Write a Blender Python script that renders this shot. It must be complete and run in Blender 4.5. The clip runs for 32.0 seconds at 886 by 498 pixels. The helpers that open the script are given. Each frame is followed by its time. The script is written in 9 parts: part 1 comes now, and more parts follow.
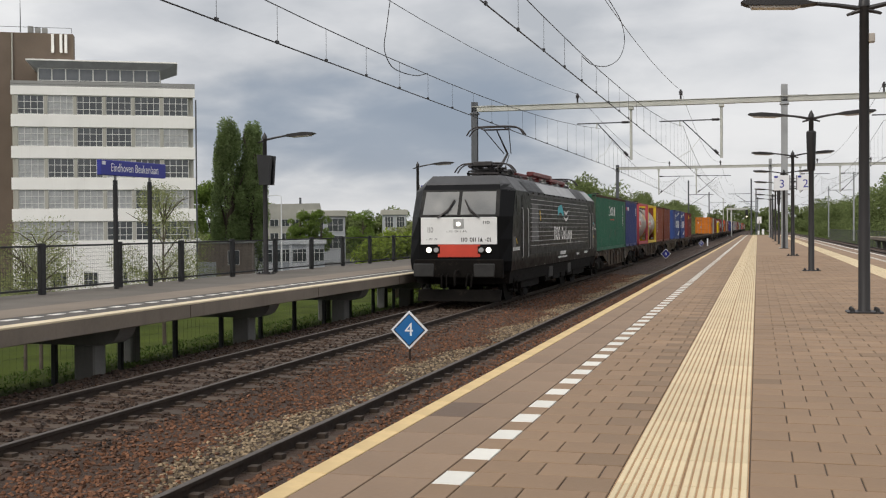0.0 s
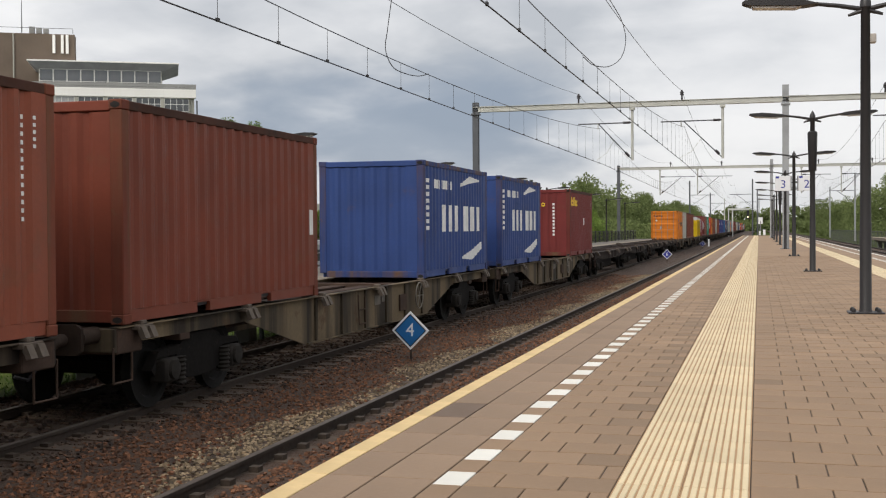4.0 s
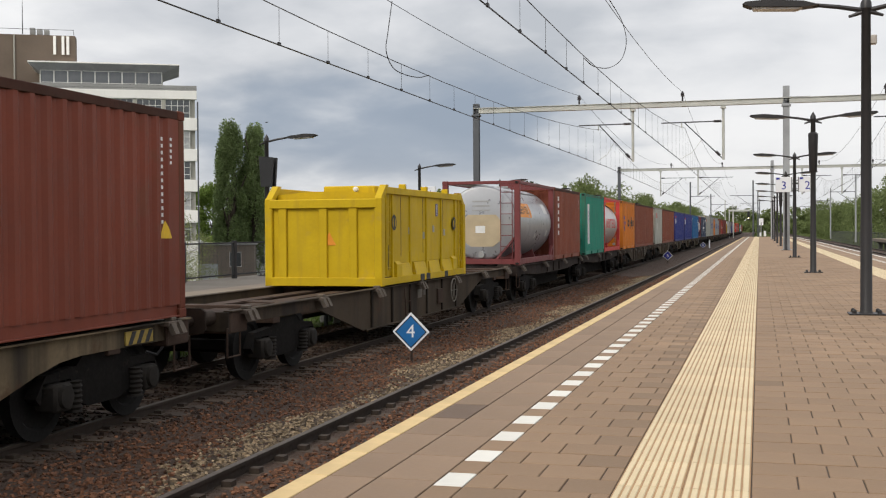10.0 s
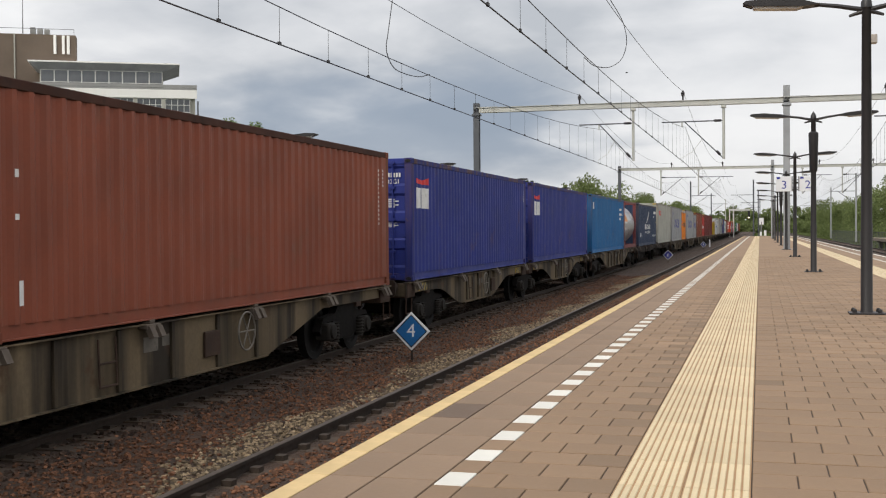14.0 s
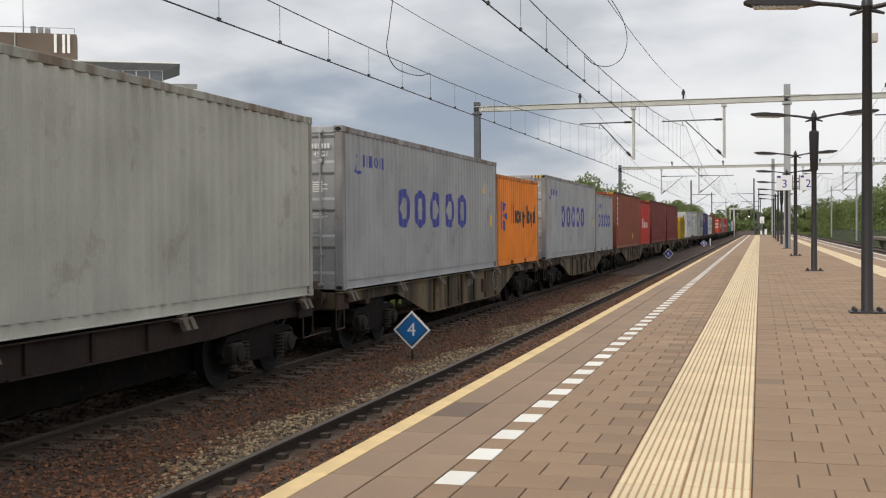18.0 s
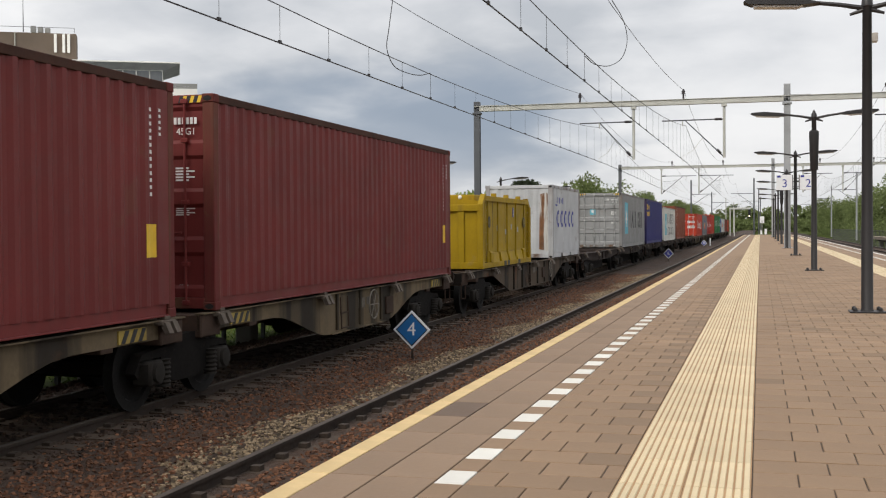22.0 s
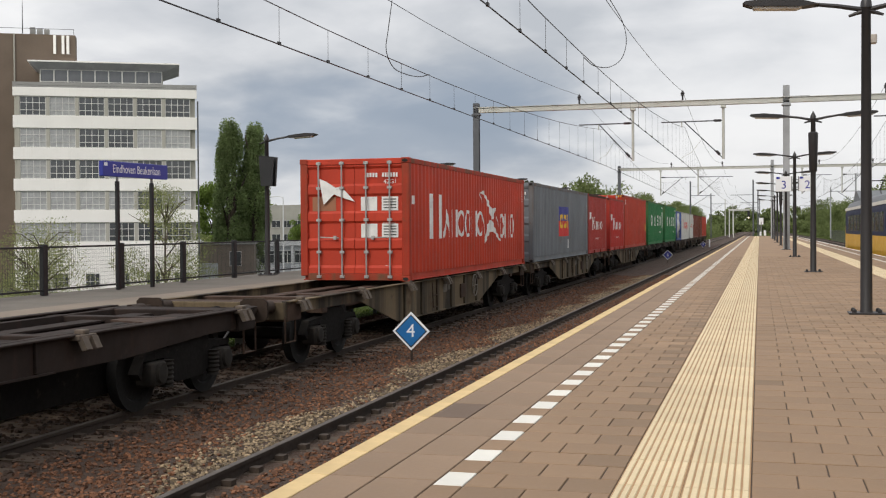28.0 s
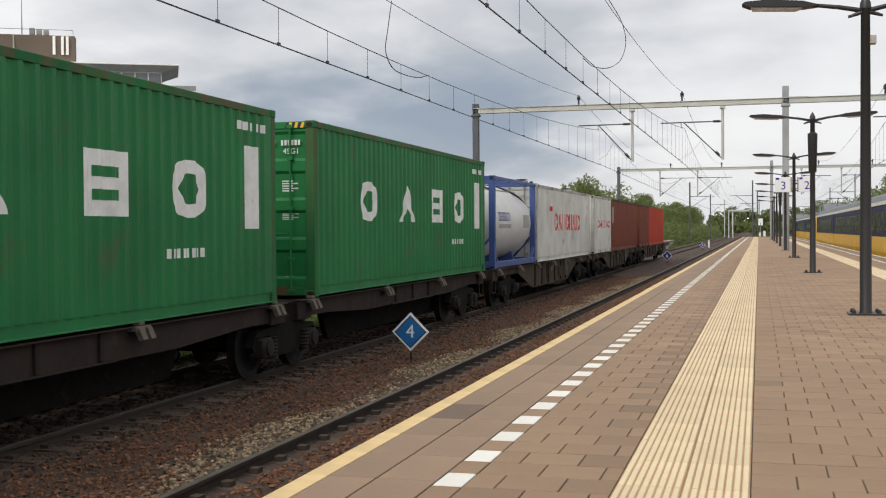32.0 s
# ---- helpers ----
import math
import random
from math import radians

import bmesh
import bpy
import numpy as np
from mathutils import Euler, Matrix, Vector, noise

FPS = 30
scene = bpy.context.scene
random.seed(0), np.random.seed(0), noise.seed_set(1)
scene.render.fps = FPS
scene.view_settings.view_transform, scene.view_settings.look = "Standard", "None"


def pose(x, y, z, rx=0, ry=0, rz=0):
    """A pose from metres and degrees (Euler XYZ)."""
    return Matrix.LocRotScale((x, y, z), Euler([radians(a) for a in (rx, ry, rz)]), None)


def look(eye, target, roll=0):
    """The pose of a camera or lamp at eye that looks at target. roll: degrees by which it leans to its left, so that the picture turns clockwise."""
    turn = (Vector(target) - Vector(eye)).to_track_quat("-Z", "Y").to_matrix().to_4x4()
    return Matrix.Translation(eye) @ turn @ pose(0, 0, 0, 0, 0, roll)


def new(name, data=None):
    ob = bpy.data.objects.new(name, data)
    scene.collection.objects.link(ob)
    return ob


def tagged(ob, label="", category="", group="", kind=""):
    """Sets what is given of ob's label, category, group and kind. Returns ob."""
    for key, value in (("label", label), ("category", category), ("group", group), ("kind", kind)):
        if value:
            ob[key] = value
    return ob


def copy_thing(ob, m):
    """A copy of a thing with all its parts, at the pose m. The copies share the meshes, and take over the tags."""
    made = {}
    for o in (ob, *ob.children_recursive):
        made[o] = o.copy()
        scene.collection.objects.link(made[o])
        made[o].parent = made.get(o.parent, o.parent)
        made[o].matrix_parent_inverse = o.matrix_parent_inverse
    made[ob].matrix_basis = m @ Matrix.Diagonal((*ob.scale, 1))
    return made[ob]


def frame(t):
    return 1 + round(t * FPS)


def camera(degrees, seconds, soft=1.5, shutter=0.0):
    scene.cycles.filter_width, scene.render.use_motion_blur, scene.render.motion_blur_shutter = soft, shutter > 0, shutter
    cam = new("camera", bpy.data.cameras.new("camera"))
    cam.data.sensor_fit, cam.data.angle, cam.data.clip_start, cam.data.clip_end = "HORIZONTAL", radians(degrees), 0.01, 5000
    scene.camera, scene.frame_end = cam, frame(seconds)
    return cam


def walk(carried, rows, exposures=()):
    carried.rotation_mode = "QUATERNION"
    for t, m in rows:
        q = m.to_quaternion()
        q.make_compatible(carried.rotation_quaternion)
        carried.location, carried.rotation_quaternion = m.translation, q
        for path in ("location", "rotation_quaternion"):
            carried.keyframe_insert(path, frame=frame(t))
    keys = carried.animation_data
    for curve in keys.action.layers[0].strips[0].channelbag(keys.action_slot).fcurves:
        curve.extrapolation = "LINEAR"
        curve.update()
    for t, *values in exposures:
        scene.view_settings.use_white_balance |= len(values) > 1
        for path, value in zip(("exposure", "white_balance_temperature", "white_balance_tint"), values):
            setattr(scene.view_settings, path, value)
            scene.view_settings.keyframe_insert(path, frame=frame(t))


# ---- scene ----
# Plan: z = 0 on the rail heads, y along the line, x across it. The camera stands on the island platform.
EYE = (0.0, 0.0, 2.186)
YAW, PITCH, ROLL, FOCAL = 0.26723, -0.01642, -0.3914, 2045.27
XT4, XT3, XT2, XT1 = -8.225, -4.02, 6.70, 10.90      # track centres
ZP, ZF = 1.02, 0.88                                  # platform tops: island, far side

cam = camera(41.946, 32.0, soft=1.15)


def aim(dx, dy):
    a, b = YAW + dx / FOCAL, PITCH + dy / FOCAL
    d = Vector((-math.sin(a) * math.cos(b), math.cos(a) * math.cos(b), math.sin(b)))
    return look(EYE, Vector(EYE) + d * 50, ROLL)


# the small sway of the tripod: time, sideways and upward, in units of 1 / FOCAL
SWAY = [(0, -3.1, -2.1), (1, -1.9, -2.2), (2, -1.5, -2.7), (3, -1.4, -2.2), (4.5, -0.8, -0.6), (6, -0.3, 1.0), (8, 0, 1.2),
        (10, 0, 1.0), (11, 0, 0.4), (13, 0.2, 0.1), (14.5, 0.8, -0.3), (16.5, 1.4, -1.6), (19, 1.3, -2.3), (21, 1.1, -2.7),
        (22, 1.4, -2.6), (23, 1.4, -1.8), (24, 1.4, -1.1), (25, 0.8, -0.7), (27.5, 0.2, -0.1), (29, -0.2, -0.2), (30, -0.4, -0.1),
        (31, -0.6, 0.4), (32, -0.9, 1.2)]
walk(cam, [(t, aim(dx, dy)) for t, dx, dy in SWAY], [(0, -0.14, 6640, 10), (0.7, -0.04, 6640, 10), (1.5, 0.0, 6640, 10), (32, 0.0, 6640, 10)])

# ---- world and sun: broken overcast ----
SUN_EL, SUN_AZ = 42.0, 205.0        # degrees; azimuth clockwise from +y
world = bpy.data.worlds.new("sky")
scene.world = world
world.use_nodes = True
wn, wl = world.node_tree.nodes, world.node_tree.links
wn.clear()


def wnode(kind, **kw):
    n = wn.new(kind)
    for k, v in kw.items():
        n.inputs[k].default_value = v
    return n


sky = wn.new("ShaderNodeTexSky")
sky.sky_type, sky.sun_disc = "NISHITA", False
sky.sun_elevation, sky.sun_rotation = radians(SUN_EL), radians(SUN_AZ)
sky.air_density, sky.dust_density = 1.2, 2.0
co = wn.new("ShaderNodeTexCoord")
# clouds lie on a flat layer: divide the direction by its height
sep = wn.new("ShaderNodeSeparateXYZ")
wl.new(co.outputs["Generated"], sep.inputs[0])
hgt = wn.new("ShaderNodeMath"); hgt.operation = "MAXIMUM"; hgt.inputs[1].default_value = 0.0
wl.new(sep.outputs["Z"], hgt.inputs[0])
lift = wn.new("ShaderNodeMath"); lift.operation = "ADD"; lift.inputs[1].default_value = 0.30
wl.new(hgt.outputs[0], lift.inputs[0])
flat = wn.new("ShaderNodeVectorMath"); flat.operation = "DIVIDE"
comb = wn.new("ShaderNodeCombineXYZ")
for i in range(3):
    wl.new(lift.outputs[0], comb.inputs[i])
wl.new(co.outputs["Generated"], flat.inputs[0])
wl.new(comb.outputs[0], flat.inputs[1])
shift = wn.new("ShaderNodeVectorMath"); shift.operation = "ADD"; shift.inputs[1].default_value = (3.1, 1.7, 0.4)
wl.new(flat.outputs[0], shift.inputs[0])
big = wnode("ShaderNodeTexNoise", Scale=1.7, Detail=3.0, Roughness=0.45, Distortion=0.25)
fine = wnode("ShaderNodeTexNoise", Scale=5.0, Detail=5.0, Roughness=0.5, Distortion=0.2)
for n in (big, fine):
    wl.new(shift.outputs[0], n.inputs["Vector"])


def wmath(op, a, b=0.0, c=0.0):
    n = wn.new("ShaderNodeMath"); n.operation = op
    for i, v in enumerate((a, b, c)):
        if hasattr(v, "is_output"):
            wl.new(v, n.inputs[i])
        else:
            n.inputs[i].default_value = v
    return n.outputs[0]


def wrange(v, a, b, c=0.0, d=1.0, smooth=True):
    n = wn.new("ShaderNodeMapRange")
    n.interpolation_type = "SMOOTHSTEP" if smooth else "LINEAR"
    wl.new(v, n.inputs["Value"])
    for k, q in (("From Min", a), ("From Max", b), ("To Min", c), ("To Max", d)):
        n.inputs[k].default_value = q
    return n.outputs["Result"]


def wmix(fac, a, b):
    n = wn.new("ShaderNodeMix"); n.data_type = "RGBA"
    wl.new(fac, n.inputs["Factor"])
    for sock, v in ((n.inputs[6], a), (n.inputs[7], b)):
        if hasattr(v, "is_output"):
            wl.new(v, sock)
        else:
            sock.default_value = (*v, 1)
    return n.outputs[2]


wob = wmath("ADD", wmath("MULTIPLY", big.outputs["Fac"], 0.62), wmath("MULTIPLY", fine.outputs["Fac"], 0.38))
ramp = wn.new("ShaderNodeValToRGB")
ramp.color_ramp.elements[0].position, ramp.color_ramp.elements[0].color = 0.36, (0.50, 0.53, 0.58, 1)
ramp.color_ramp.elements[1].position, ramp.color_ramp.elements[1].color = 0.62, (0.90, 0.91, 0.93, 1)
mid = ramp.color_ramp.elements.new(0.49); mid.color = (0.68, 0.70, 0.74, 1)
wl.new(wob, ramp.inputs["Fac"])
# a heavy blue-grey bank low over the office side, thinner cloud over the trees of the other side
bx = wmath("DIVIDE", wmath("ADD", sep.outputs["X"], 0.30), 0.19)
bz = wmath("DIVIDE", wmath("SUBTRACT", sep.outputs["Z"], 0.078), 0.052)
bank = wmath("ADD", wmath("SQRT", wmath("ADD", wmath("MULTIPLY", bx, bx), wmath("MULTIPLY", bz, bz))), wmath("MULTIPLY", wmath("SUBTRACT", wob, 0.5), 3.0))
thin = wrange(wmath("ADD", sep.outputs["X"], wmath("MULTIPLY", wmath("SUBTRACT", wob, 0.5), 0.7)), -0.20, 0.06, 0.0, 0.6)
cloud = wmix(thin, ramp.outputs["Color"], (0.84, 0.85, 0.88))
cloud = wmix(wrange(bank, 0.25, 1.35, 0.82, 0.0), cloud, (0.25, 0.315, 0.42))
# paler towards the horizon, where the layer is seen edge-on, and brighter overhead
cloud = wmix(wrange(hgt.outputs[0], 0.0, 0.075, 0.75, 0.0), cloud, (0.74, 0.76, 0.79))
over = wrange(hgt.outputs[0], 0.28, 0.85, 1.07, 1.65)
b1 = wnode("ShaderNodeBackground", Strength=0.10)
b2 = wnode("ShaderNodeBackground", Strength=1.0)
wl.new(sky.outputs[0], b1.inputs["Color"])
wl.new(cloud, b2.inputs["Color"])
wl.new(over, b2.inputs["Strength"])
ms = wnode("ShaderNodeMixShader", Fac=0.92)
wo = wn.new("ShaderNodeOutputWorld")
wl.new(b1.outputs[0], ms.inputs[1]); wl.new(b2.outputs[0], ms.inputs[2]); wl.new(ms.outputs[0], wo.inputs[0])

sun = new("sun", bpy.data.lights.new("sun", "SUN"))
sun.data.energy, sun.data.angle, sun.data.color = 1.85, radians(26), (1.0, 0.95, 0.87)
sd = Vector((math.sin(radians(SUN_AZ)) * math.cos(radians(SUN_EL)), math.cos(radians(SUN_AZ)) * math.cos(radians(SUN_EL)), math.sin(radians(SUN_EL))))
sun.matrix_world = look(sd * 100, (0, 0, 0))
scene.view_settings.exposure = 0.0


# ---- materials ----
MATS = {}


def mat(name, col, rough=0.6, metal=0.0, var=0.12, scale=2.0, bump=0.15, bscale=60.0, streak=0.0, streak_col=(0.10, 0.05, 0.03),
        patch=0.0, patch_col=(0.2, 0.1, 0.06), rnd=0.0, emit=0.0, coat=0.0, spec=0.5, depth=0.004, sscale=5.0, sedge=(0.56, 0.78)):
    """Paint, metal, stone: a base colour with broad stains, fine grain, vertical streaks, patches of wear and fine relief."""
    if name in MATS:
        return MATS[name]
    m = bpy.data.materials.new(name)
    m.use_nodes = True
    nt = m.node_tree
    N, L = nt.nodes, nt.links
    bs = N["Principled BSDF"]
    tc = N.new("ShaderNodeTexCoord")

    def noise_of(sc, detail=4.0, stretch=None, rough_n=0.55):
        t = N.new("ShaderNodeTexNoise")
        t.inputs["Scale"].default_value, t.inputs["Detail"].default_value, t.inputs["Roughness"].default_value = sc, detail, rough_n
        if stretch:
            mp = N.new("ShaderNodeMapping"); mp.inputs["Scale"].default_value = stretch
            L.new(tc.outputs["Object"], mp.inputs[0]); L.new(mp.outputs[0], t.inputs["Vector"])
        else:
            L.new(tc.outputs["Object"], t.inputs["Vector"])
        return t.outputs["Fac"]

    def mixc(fac, a, b):
        x = N.new("ShaderNodeMix"); x.data_type = "RGBA"
        for sock, v in ((x.inputs["Factor"], fac), (x.inputs[6], a), (x.inputs[7], b)):
            if hasattr(v, "is_output"):
                L.new(v, sock)
            elif isinstance(v, (int, float)):
                sock.default_value = v
            else:
                sock.default_value = (*v[:3], 1)
        return x.outputs[2]

    def rng(v, a, b, c=0.0, d=1.0):
        r = N.new("ShaderNodeMapRange")
        L.new(v, r.inputs["Value"])
        for k, q in (("From Min", a), ("From Max", b), ("To Min", c), ("To Max", d)):
            r.inputs[k].default_value = q
        return r.outputs["Result"]

    lo = tuple(max(0, c * (1 - var)) for c in col)
    hi = tuple(min(1, c * (1 + var)) for c in col)
    c = mixc(rng(noise_of(scale), 0.3, 0.7), lo, hi)
    c2 = mixc(rng(noise_of(bscale * 0.5, 2.0), 0.3, 0.7, 0.0, var * 0.8), c, tuple(x * 0.45 for x in col))
    c = c2
    if streak:
        c = mixc(rng(noise_of(1.0, 5.0, (sscale, sscale, sscale * 0.07)), sedge[0], sedge[1], 0.0, streak), c, streak_col)
    if patch:
        c = mixc(rng(noise_of(scale * 1.7, 6.0, None, 0.65), 0.60, 0.68, 0.0, patch), c, patch_col)
    if rnd:
        oi = N.new("ShaderNodeObjectInfo")
        hs = N.new("ShaderNodeHueSaturation")
        L.new(rng(oi.outputs["Random"], 0, 1, 1 - rnd, 1 + rnd), hs.inputs["Value"])
        L.new(c, hs.inputs["Color"])
        c = hs.outputs["Color"]
    L.new(c, bs.inputs["Base Color"])
    L.new(rng(noise_of(scale * 4), 0.3, 0.7, max(0.02, rough - 0.08), min(1, rough + 0.1)), bs.inputs["Roughness"])
    bs.inputs["Metallic"].default_value = metal
    bs.inputs["Specular IOR Level"].default_value = spec
    if coat:
        bs.inputs["Coat Weight"].default_value = coat
        bs.inputs["Coat Roughness"].default_value = 0.1
    if bump:
        bp = N.new("ShaderNodeBump"); bp.inputs["Strength"].default_value = bump; bp.inputs["Distance"].default_value = depth
        L.new(noise_of(bscale, 3.0), bp.inputs["Height"])
        L.new(bp.outputs[0], bs.inputs["Normal"])
    if emit:
        bs.inputs["Emission Color"].default_value = (*col, 1)
        bs.inputs["Emission Strength"].default_value = emit
    MATS[name] = m
    return m


def speckle(m, lo, hi):
    """Each loose piece of one mesh a little lighter or darker."""
    N, L = m.node_tree.nodes, m.node_tree.links
    bs = N["Principled BSDF"]
    src = bs.inputs["Base Color"].links[0].from_socket
    ge, hs, mr = N.new("ShaderNodeNewGeometry"), N.new("ShaderNodeHueSaturation"), N.new("ShaderNodeMapRange")
    mr.inputs["To Min"].default_value, mr.inputs["To Max"].default_value = lo, hi
    L.new(ge.outputs["Random Per Island"], mr.inputs["Value"])
    L.new(mr.outputs["Result"], hs.inputs["Value"])
    L.new(src, hs.inputs["Color"])
    L.new(hs.outputs["Color"], bs.inputs["Base Color"])
    return m


# ---- mesh building ----
class MB:
    """Collects boxes, bars, prisms and tubes into one mesh."""

    def __init__(self):
        self.v, self.f, self.s = [], [], []

    def add(self, vs, fs, smooth=False):
        o = len(self.v)
        self.v.extend(vs)
        self.f.extend([tuple(i + o for i in q) for q in fs])
        self.s.extend([smooth] * len(fs))
        return self

    def box(self, x0, x1, y0, y1, z0, z1, c=0.0):
        if c <= 0:
            vs = [(x, y, z) for x in (x0, x1) for y in (y0, y1) for z in (z0, z1)]
            return self.add(vs, [(0, 1, 3, 2), (4, 6, 7, 5), (0, 4, 5, 1), (2, 3, 7, 6), (0, 2, 6, 4), (1, 5, 7, 3)])
        c = min(c, (x1 - x0) * 0.45, (y1 - y0) * 0.45, (z1 - z0) * 0.45)
        X, Y, Z = (x0, x1), (y0, y1), (z0, z1)
        vs, ix = [], {}
        for i in (0, 1):
            for j in (0, 1):
                for k in (0, 1):
                    a = (X[i], Y[j], Z[k])
                    n = (1 - 2 * i, 1 - 2 * j, 1 - 2 * k)
                    for ax in range(3):
                        q = list(a)
                        for o in range(3):
                            if o != ax:
                                q[o] += n[o] * c
                        ix[i, j, k, ax] = len(vs)
                        vs.append(tuple(q))
        fs = []
        for ax in range(3):
            o1, o2 = (ax + 1) % 3, (ax + 2) % 3
            for s in (0, 1):
                cyc = []
                for p, q in ((0, 0), (1, 0), (1, 1), (0, 1)):
                    t = [0, 0, 0]; t[ax] = s; t[o1] = p; t[o2] = q
                    cyc.append(ix[(*t, ax)])
                fs.append(tuple(cyc if s else cyc[::-1]))
            for p in (0, 1):          # edges along ax
                for q in (0, 1):
                    e = []
                    for s in (0, 1):
                        t = [0, 0, 0]; t[ax] = s; t[o1] = p; t[o2] = q
                        e.append((ix[(*t, o1)], ix[(*t, o2)]))
                    fs.append((e[0][0], e[1][0], e[1][1], e[0][1]) if (p + q) % 2 else (e[0][1], e[1][1], e[1][0], e[0][0]))
        for i in (0, 1):
            for j in (0, 1):
                for k in (0, 1):
                    t = (ix[i, j, k, 0], ix[i, j, k, 1], ix[i, j, k, 2])
                    fs.append(t if (i + j + k) % 2 else t[::-1])
        return self.add(vs, fs)

    def prism(self, poly, axis, a, b, smooth=False):
        """A flat polygon of (u, v) pushed along an axis from a to b. axis x: (y, z), y: (x, z), z: (x, y)."""
        n = len(poly)

        def at(u, v, w):
            return (w, u, v) if axis == "x" else (u, w, v) if axis == "y" else (u, v, w)
        vs = [at(u, v, a) for u, v in poly] + [at(u, v, b) for u, v in poly]
        o = len(self.v)
        self.v.extend(vs)
        for i in range(n):
            j = (i + 1) % n
            self.f.append((o + i, o + j, o + n + j, o + n + i)); self.s.append(smooth)
        self.f.append(tuple(o + i for i in range(n - 1, -1, -1))); self.s.append(False)
        self.f.append(tuple(o + n + i for i in range(n))); self.s.append(False)
        return self

    def tube(self, path, r, n=6, caps=True):
        """A round bar along a path; r may be a list, one radius for each point."""
        pts = [Vector(p) for p in path]
        rs = r if isinstance(r, (list, tuple)) else [r] * len(pts)
        o = len(self.v)
        side = None
        for i, p in enumerate(pts):
            d = (pts[min(i + 1, len(pts) - 1)] - pts[max(i - 1, 0)]).normalized()
            if side is None or abs(side.dot(d)) > 0.95:
                side = d.orthogonal().normalized()
            side = (side - d * side.dot(d)).normalized()
            up = d.cross(side)
            for k in range(n):
                a = 2 * math.pi * k / n
                self.v.append(tuple(p + (side * math.cos(a) + up * math.sin(a)) * rs[i]))
        for i in range(len(pts) - 1):
            for k in range(n):
                l = (k + 1) % n
                self.f.append((o + i * n + k, o + i * n + l, o + (i + 1) * n + l, o + (i + 1) * n + k)); self.s.append(n > 5)
        if caps:
            self.f.append(tuple(o + k for k in range(n - 1, -1, -1))); self.s.append(False)
            e = o + (len(pts) - 1) * n
            self.f.append(tuple(e + k for k in range(n))); self.s.append(False)
        return self

    def lathe(self, prof, axis, c, n=20):
        """A turned body: prof is (along, radius); axis x, y or z through c."""
        o = len(self.v)
        for a, r in prof:
            for k in range(n):
                t = 2 * math.pi * k / n
                u, v = r * math.cos(t), r * math.sin(t)
                q = (a, u, v) if axis == "x" else (u, a, v) if axis == "y" else (u, v, a)
                self.v.append((q[0] + c[0], q[1] + c[1], q[2] + c[2]))
        flip = axis == "y"
        for i in range(len(prof) - 1):
            for k in range(n):
                l = (k + 1) % n
                q = (o + i * n + k, o + i * n + l, o + (i + 1) * n + l, o + (i + 1) * n + k)
                self.f.append(q if flip else q[::-1]); self.s.append(True)
        for i, rev in ((0, flip), (len(prof) - 1, not flip)):
            ring = [o + i * n + k for k in range(n)]
            self.f.append(tuple(ring[::-1] if rev else ring)); self.s.append(False)
        return self

    def welded(self):
        """The same with points at one place made one."""
        at, new_id, vs = {}, [], []
        for p in self.v:
            q = tuple(round(c, 4) for c in p)
            if q not in at:
                at[q] = len(vs)
                vs.append(p)
            new_id.append(at[q])
        keep = []
        for f, sm in zip(self.f, self.s):
            g = []
            for i in f:
                if new_id[i] not in g:
                    g.append(new_id[i])
            if len(g) > 2:
                keep.append((tuple(g), sm))
        self.v, self.f, self.s = vs, [k[0] for k in keep], [k[1] for k in keep]
        return self

    def mesh(self, name, material):
        me = bpy.data.meshes.new(name)
        me.from_pydata(self.v, [], self.f)
        if any(self.s):
            me.polygons.foreach_set("use_smooth", self.s)
            me.set_sharp_from_angle(angle=radians(38))
        mats = material if isinstance(material, (list, tuple)) else [material]
        for m in mats:
            me.materials.append(m)
        me.update()
        return me


def bend(pts, n=6):
    """More points along a smooth curve through pts."""
    P = [Vector(p) for p in pts]
    P = [P[0] * 2 - P[1]] + P + [P[-1] * 2 - P[-2]]
    out = []
    for i in range(1, len(P) - 2):
        for k in range(n):
            f = k / n
            out.append(0.5 * (2 * P[i] + (P[i + 1] - P[i - 1]) * f + (2 * P[i - 1] - 5 * P[i] + 4 * P[i + 1] - P[i + 2]) * f * f + (3 * P[i] - P[i - 1] - 3 * P[i + 1] + P[i + 2]) * f ** 3))
    return out + [P[-2]]


CACHE = {}


def part(name, mb, material, parent=None, label="", at=None, key=None):
    """One mesh object under a thing or a part. mb: an MB, or a function that makes one when the key is new."""
    if key is not None and (key, material.name) in CACHE:
        me = CACHE[key, material.name]
    else:
        me = (mb() if callable(mb) else mb).mesh(name, material)
        if key is not None:
            CACHE[key, material.name] = me
    ob = new(name, me)
    if parent is not None:
        ob.parent = parent
    if at is not None:
        ob.matrix_basis = at if isinstance(at, Matrix) else Matrix.Translation(at)
    if label:
        ob["label"] = label
    return ob


def thing(name, label, category, m=None, group="", kind=""):
    ob = new(name)
    ob.empty_display_size = 0.2
    if m is not None:
        ob.matrix_basis = m
    return tagged(ob, label, category, group, kind)


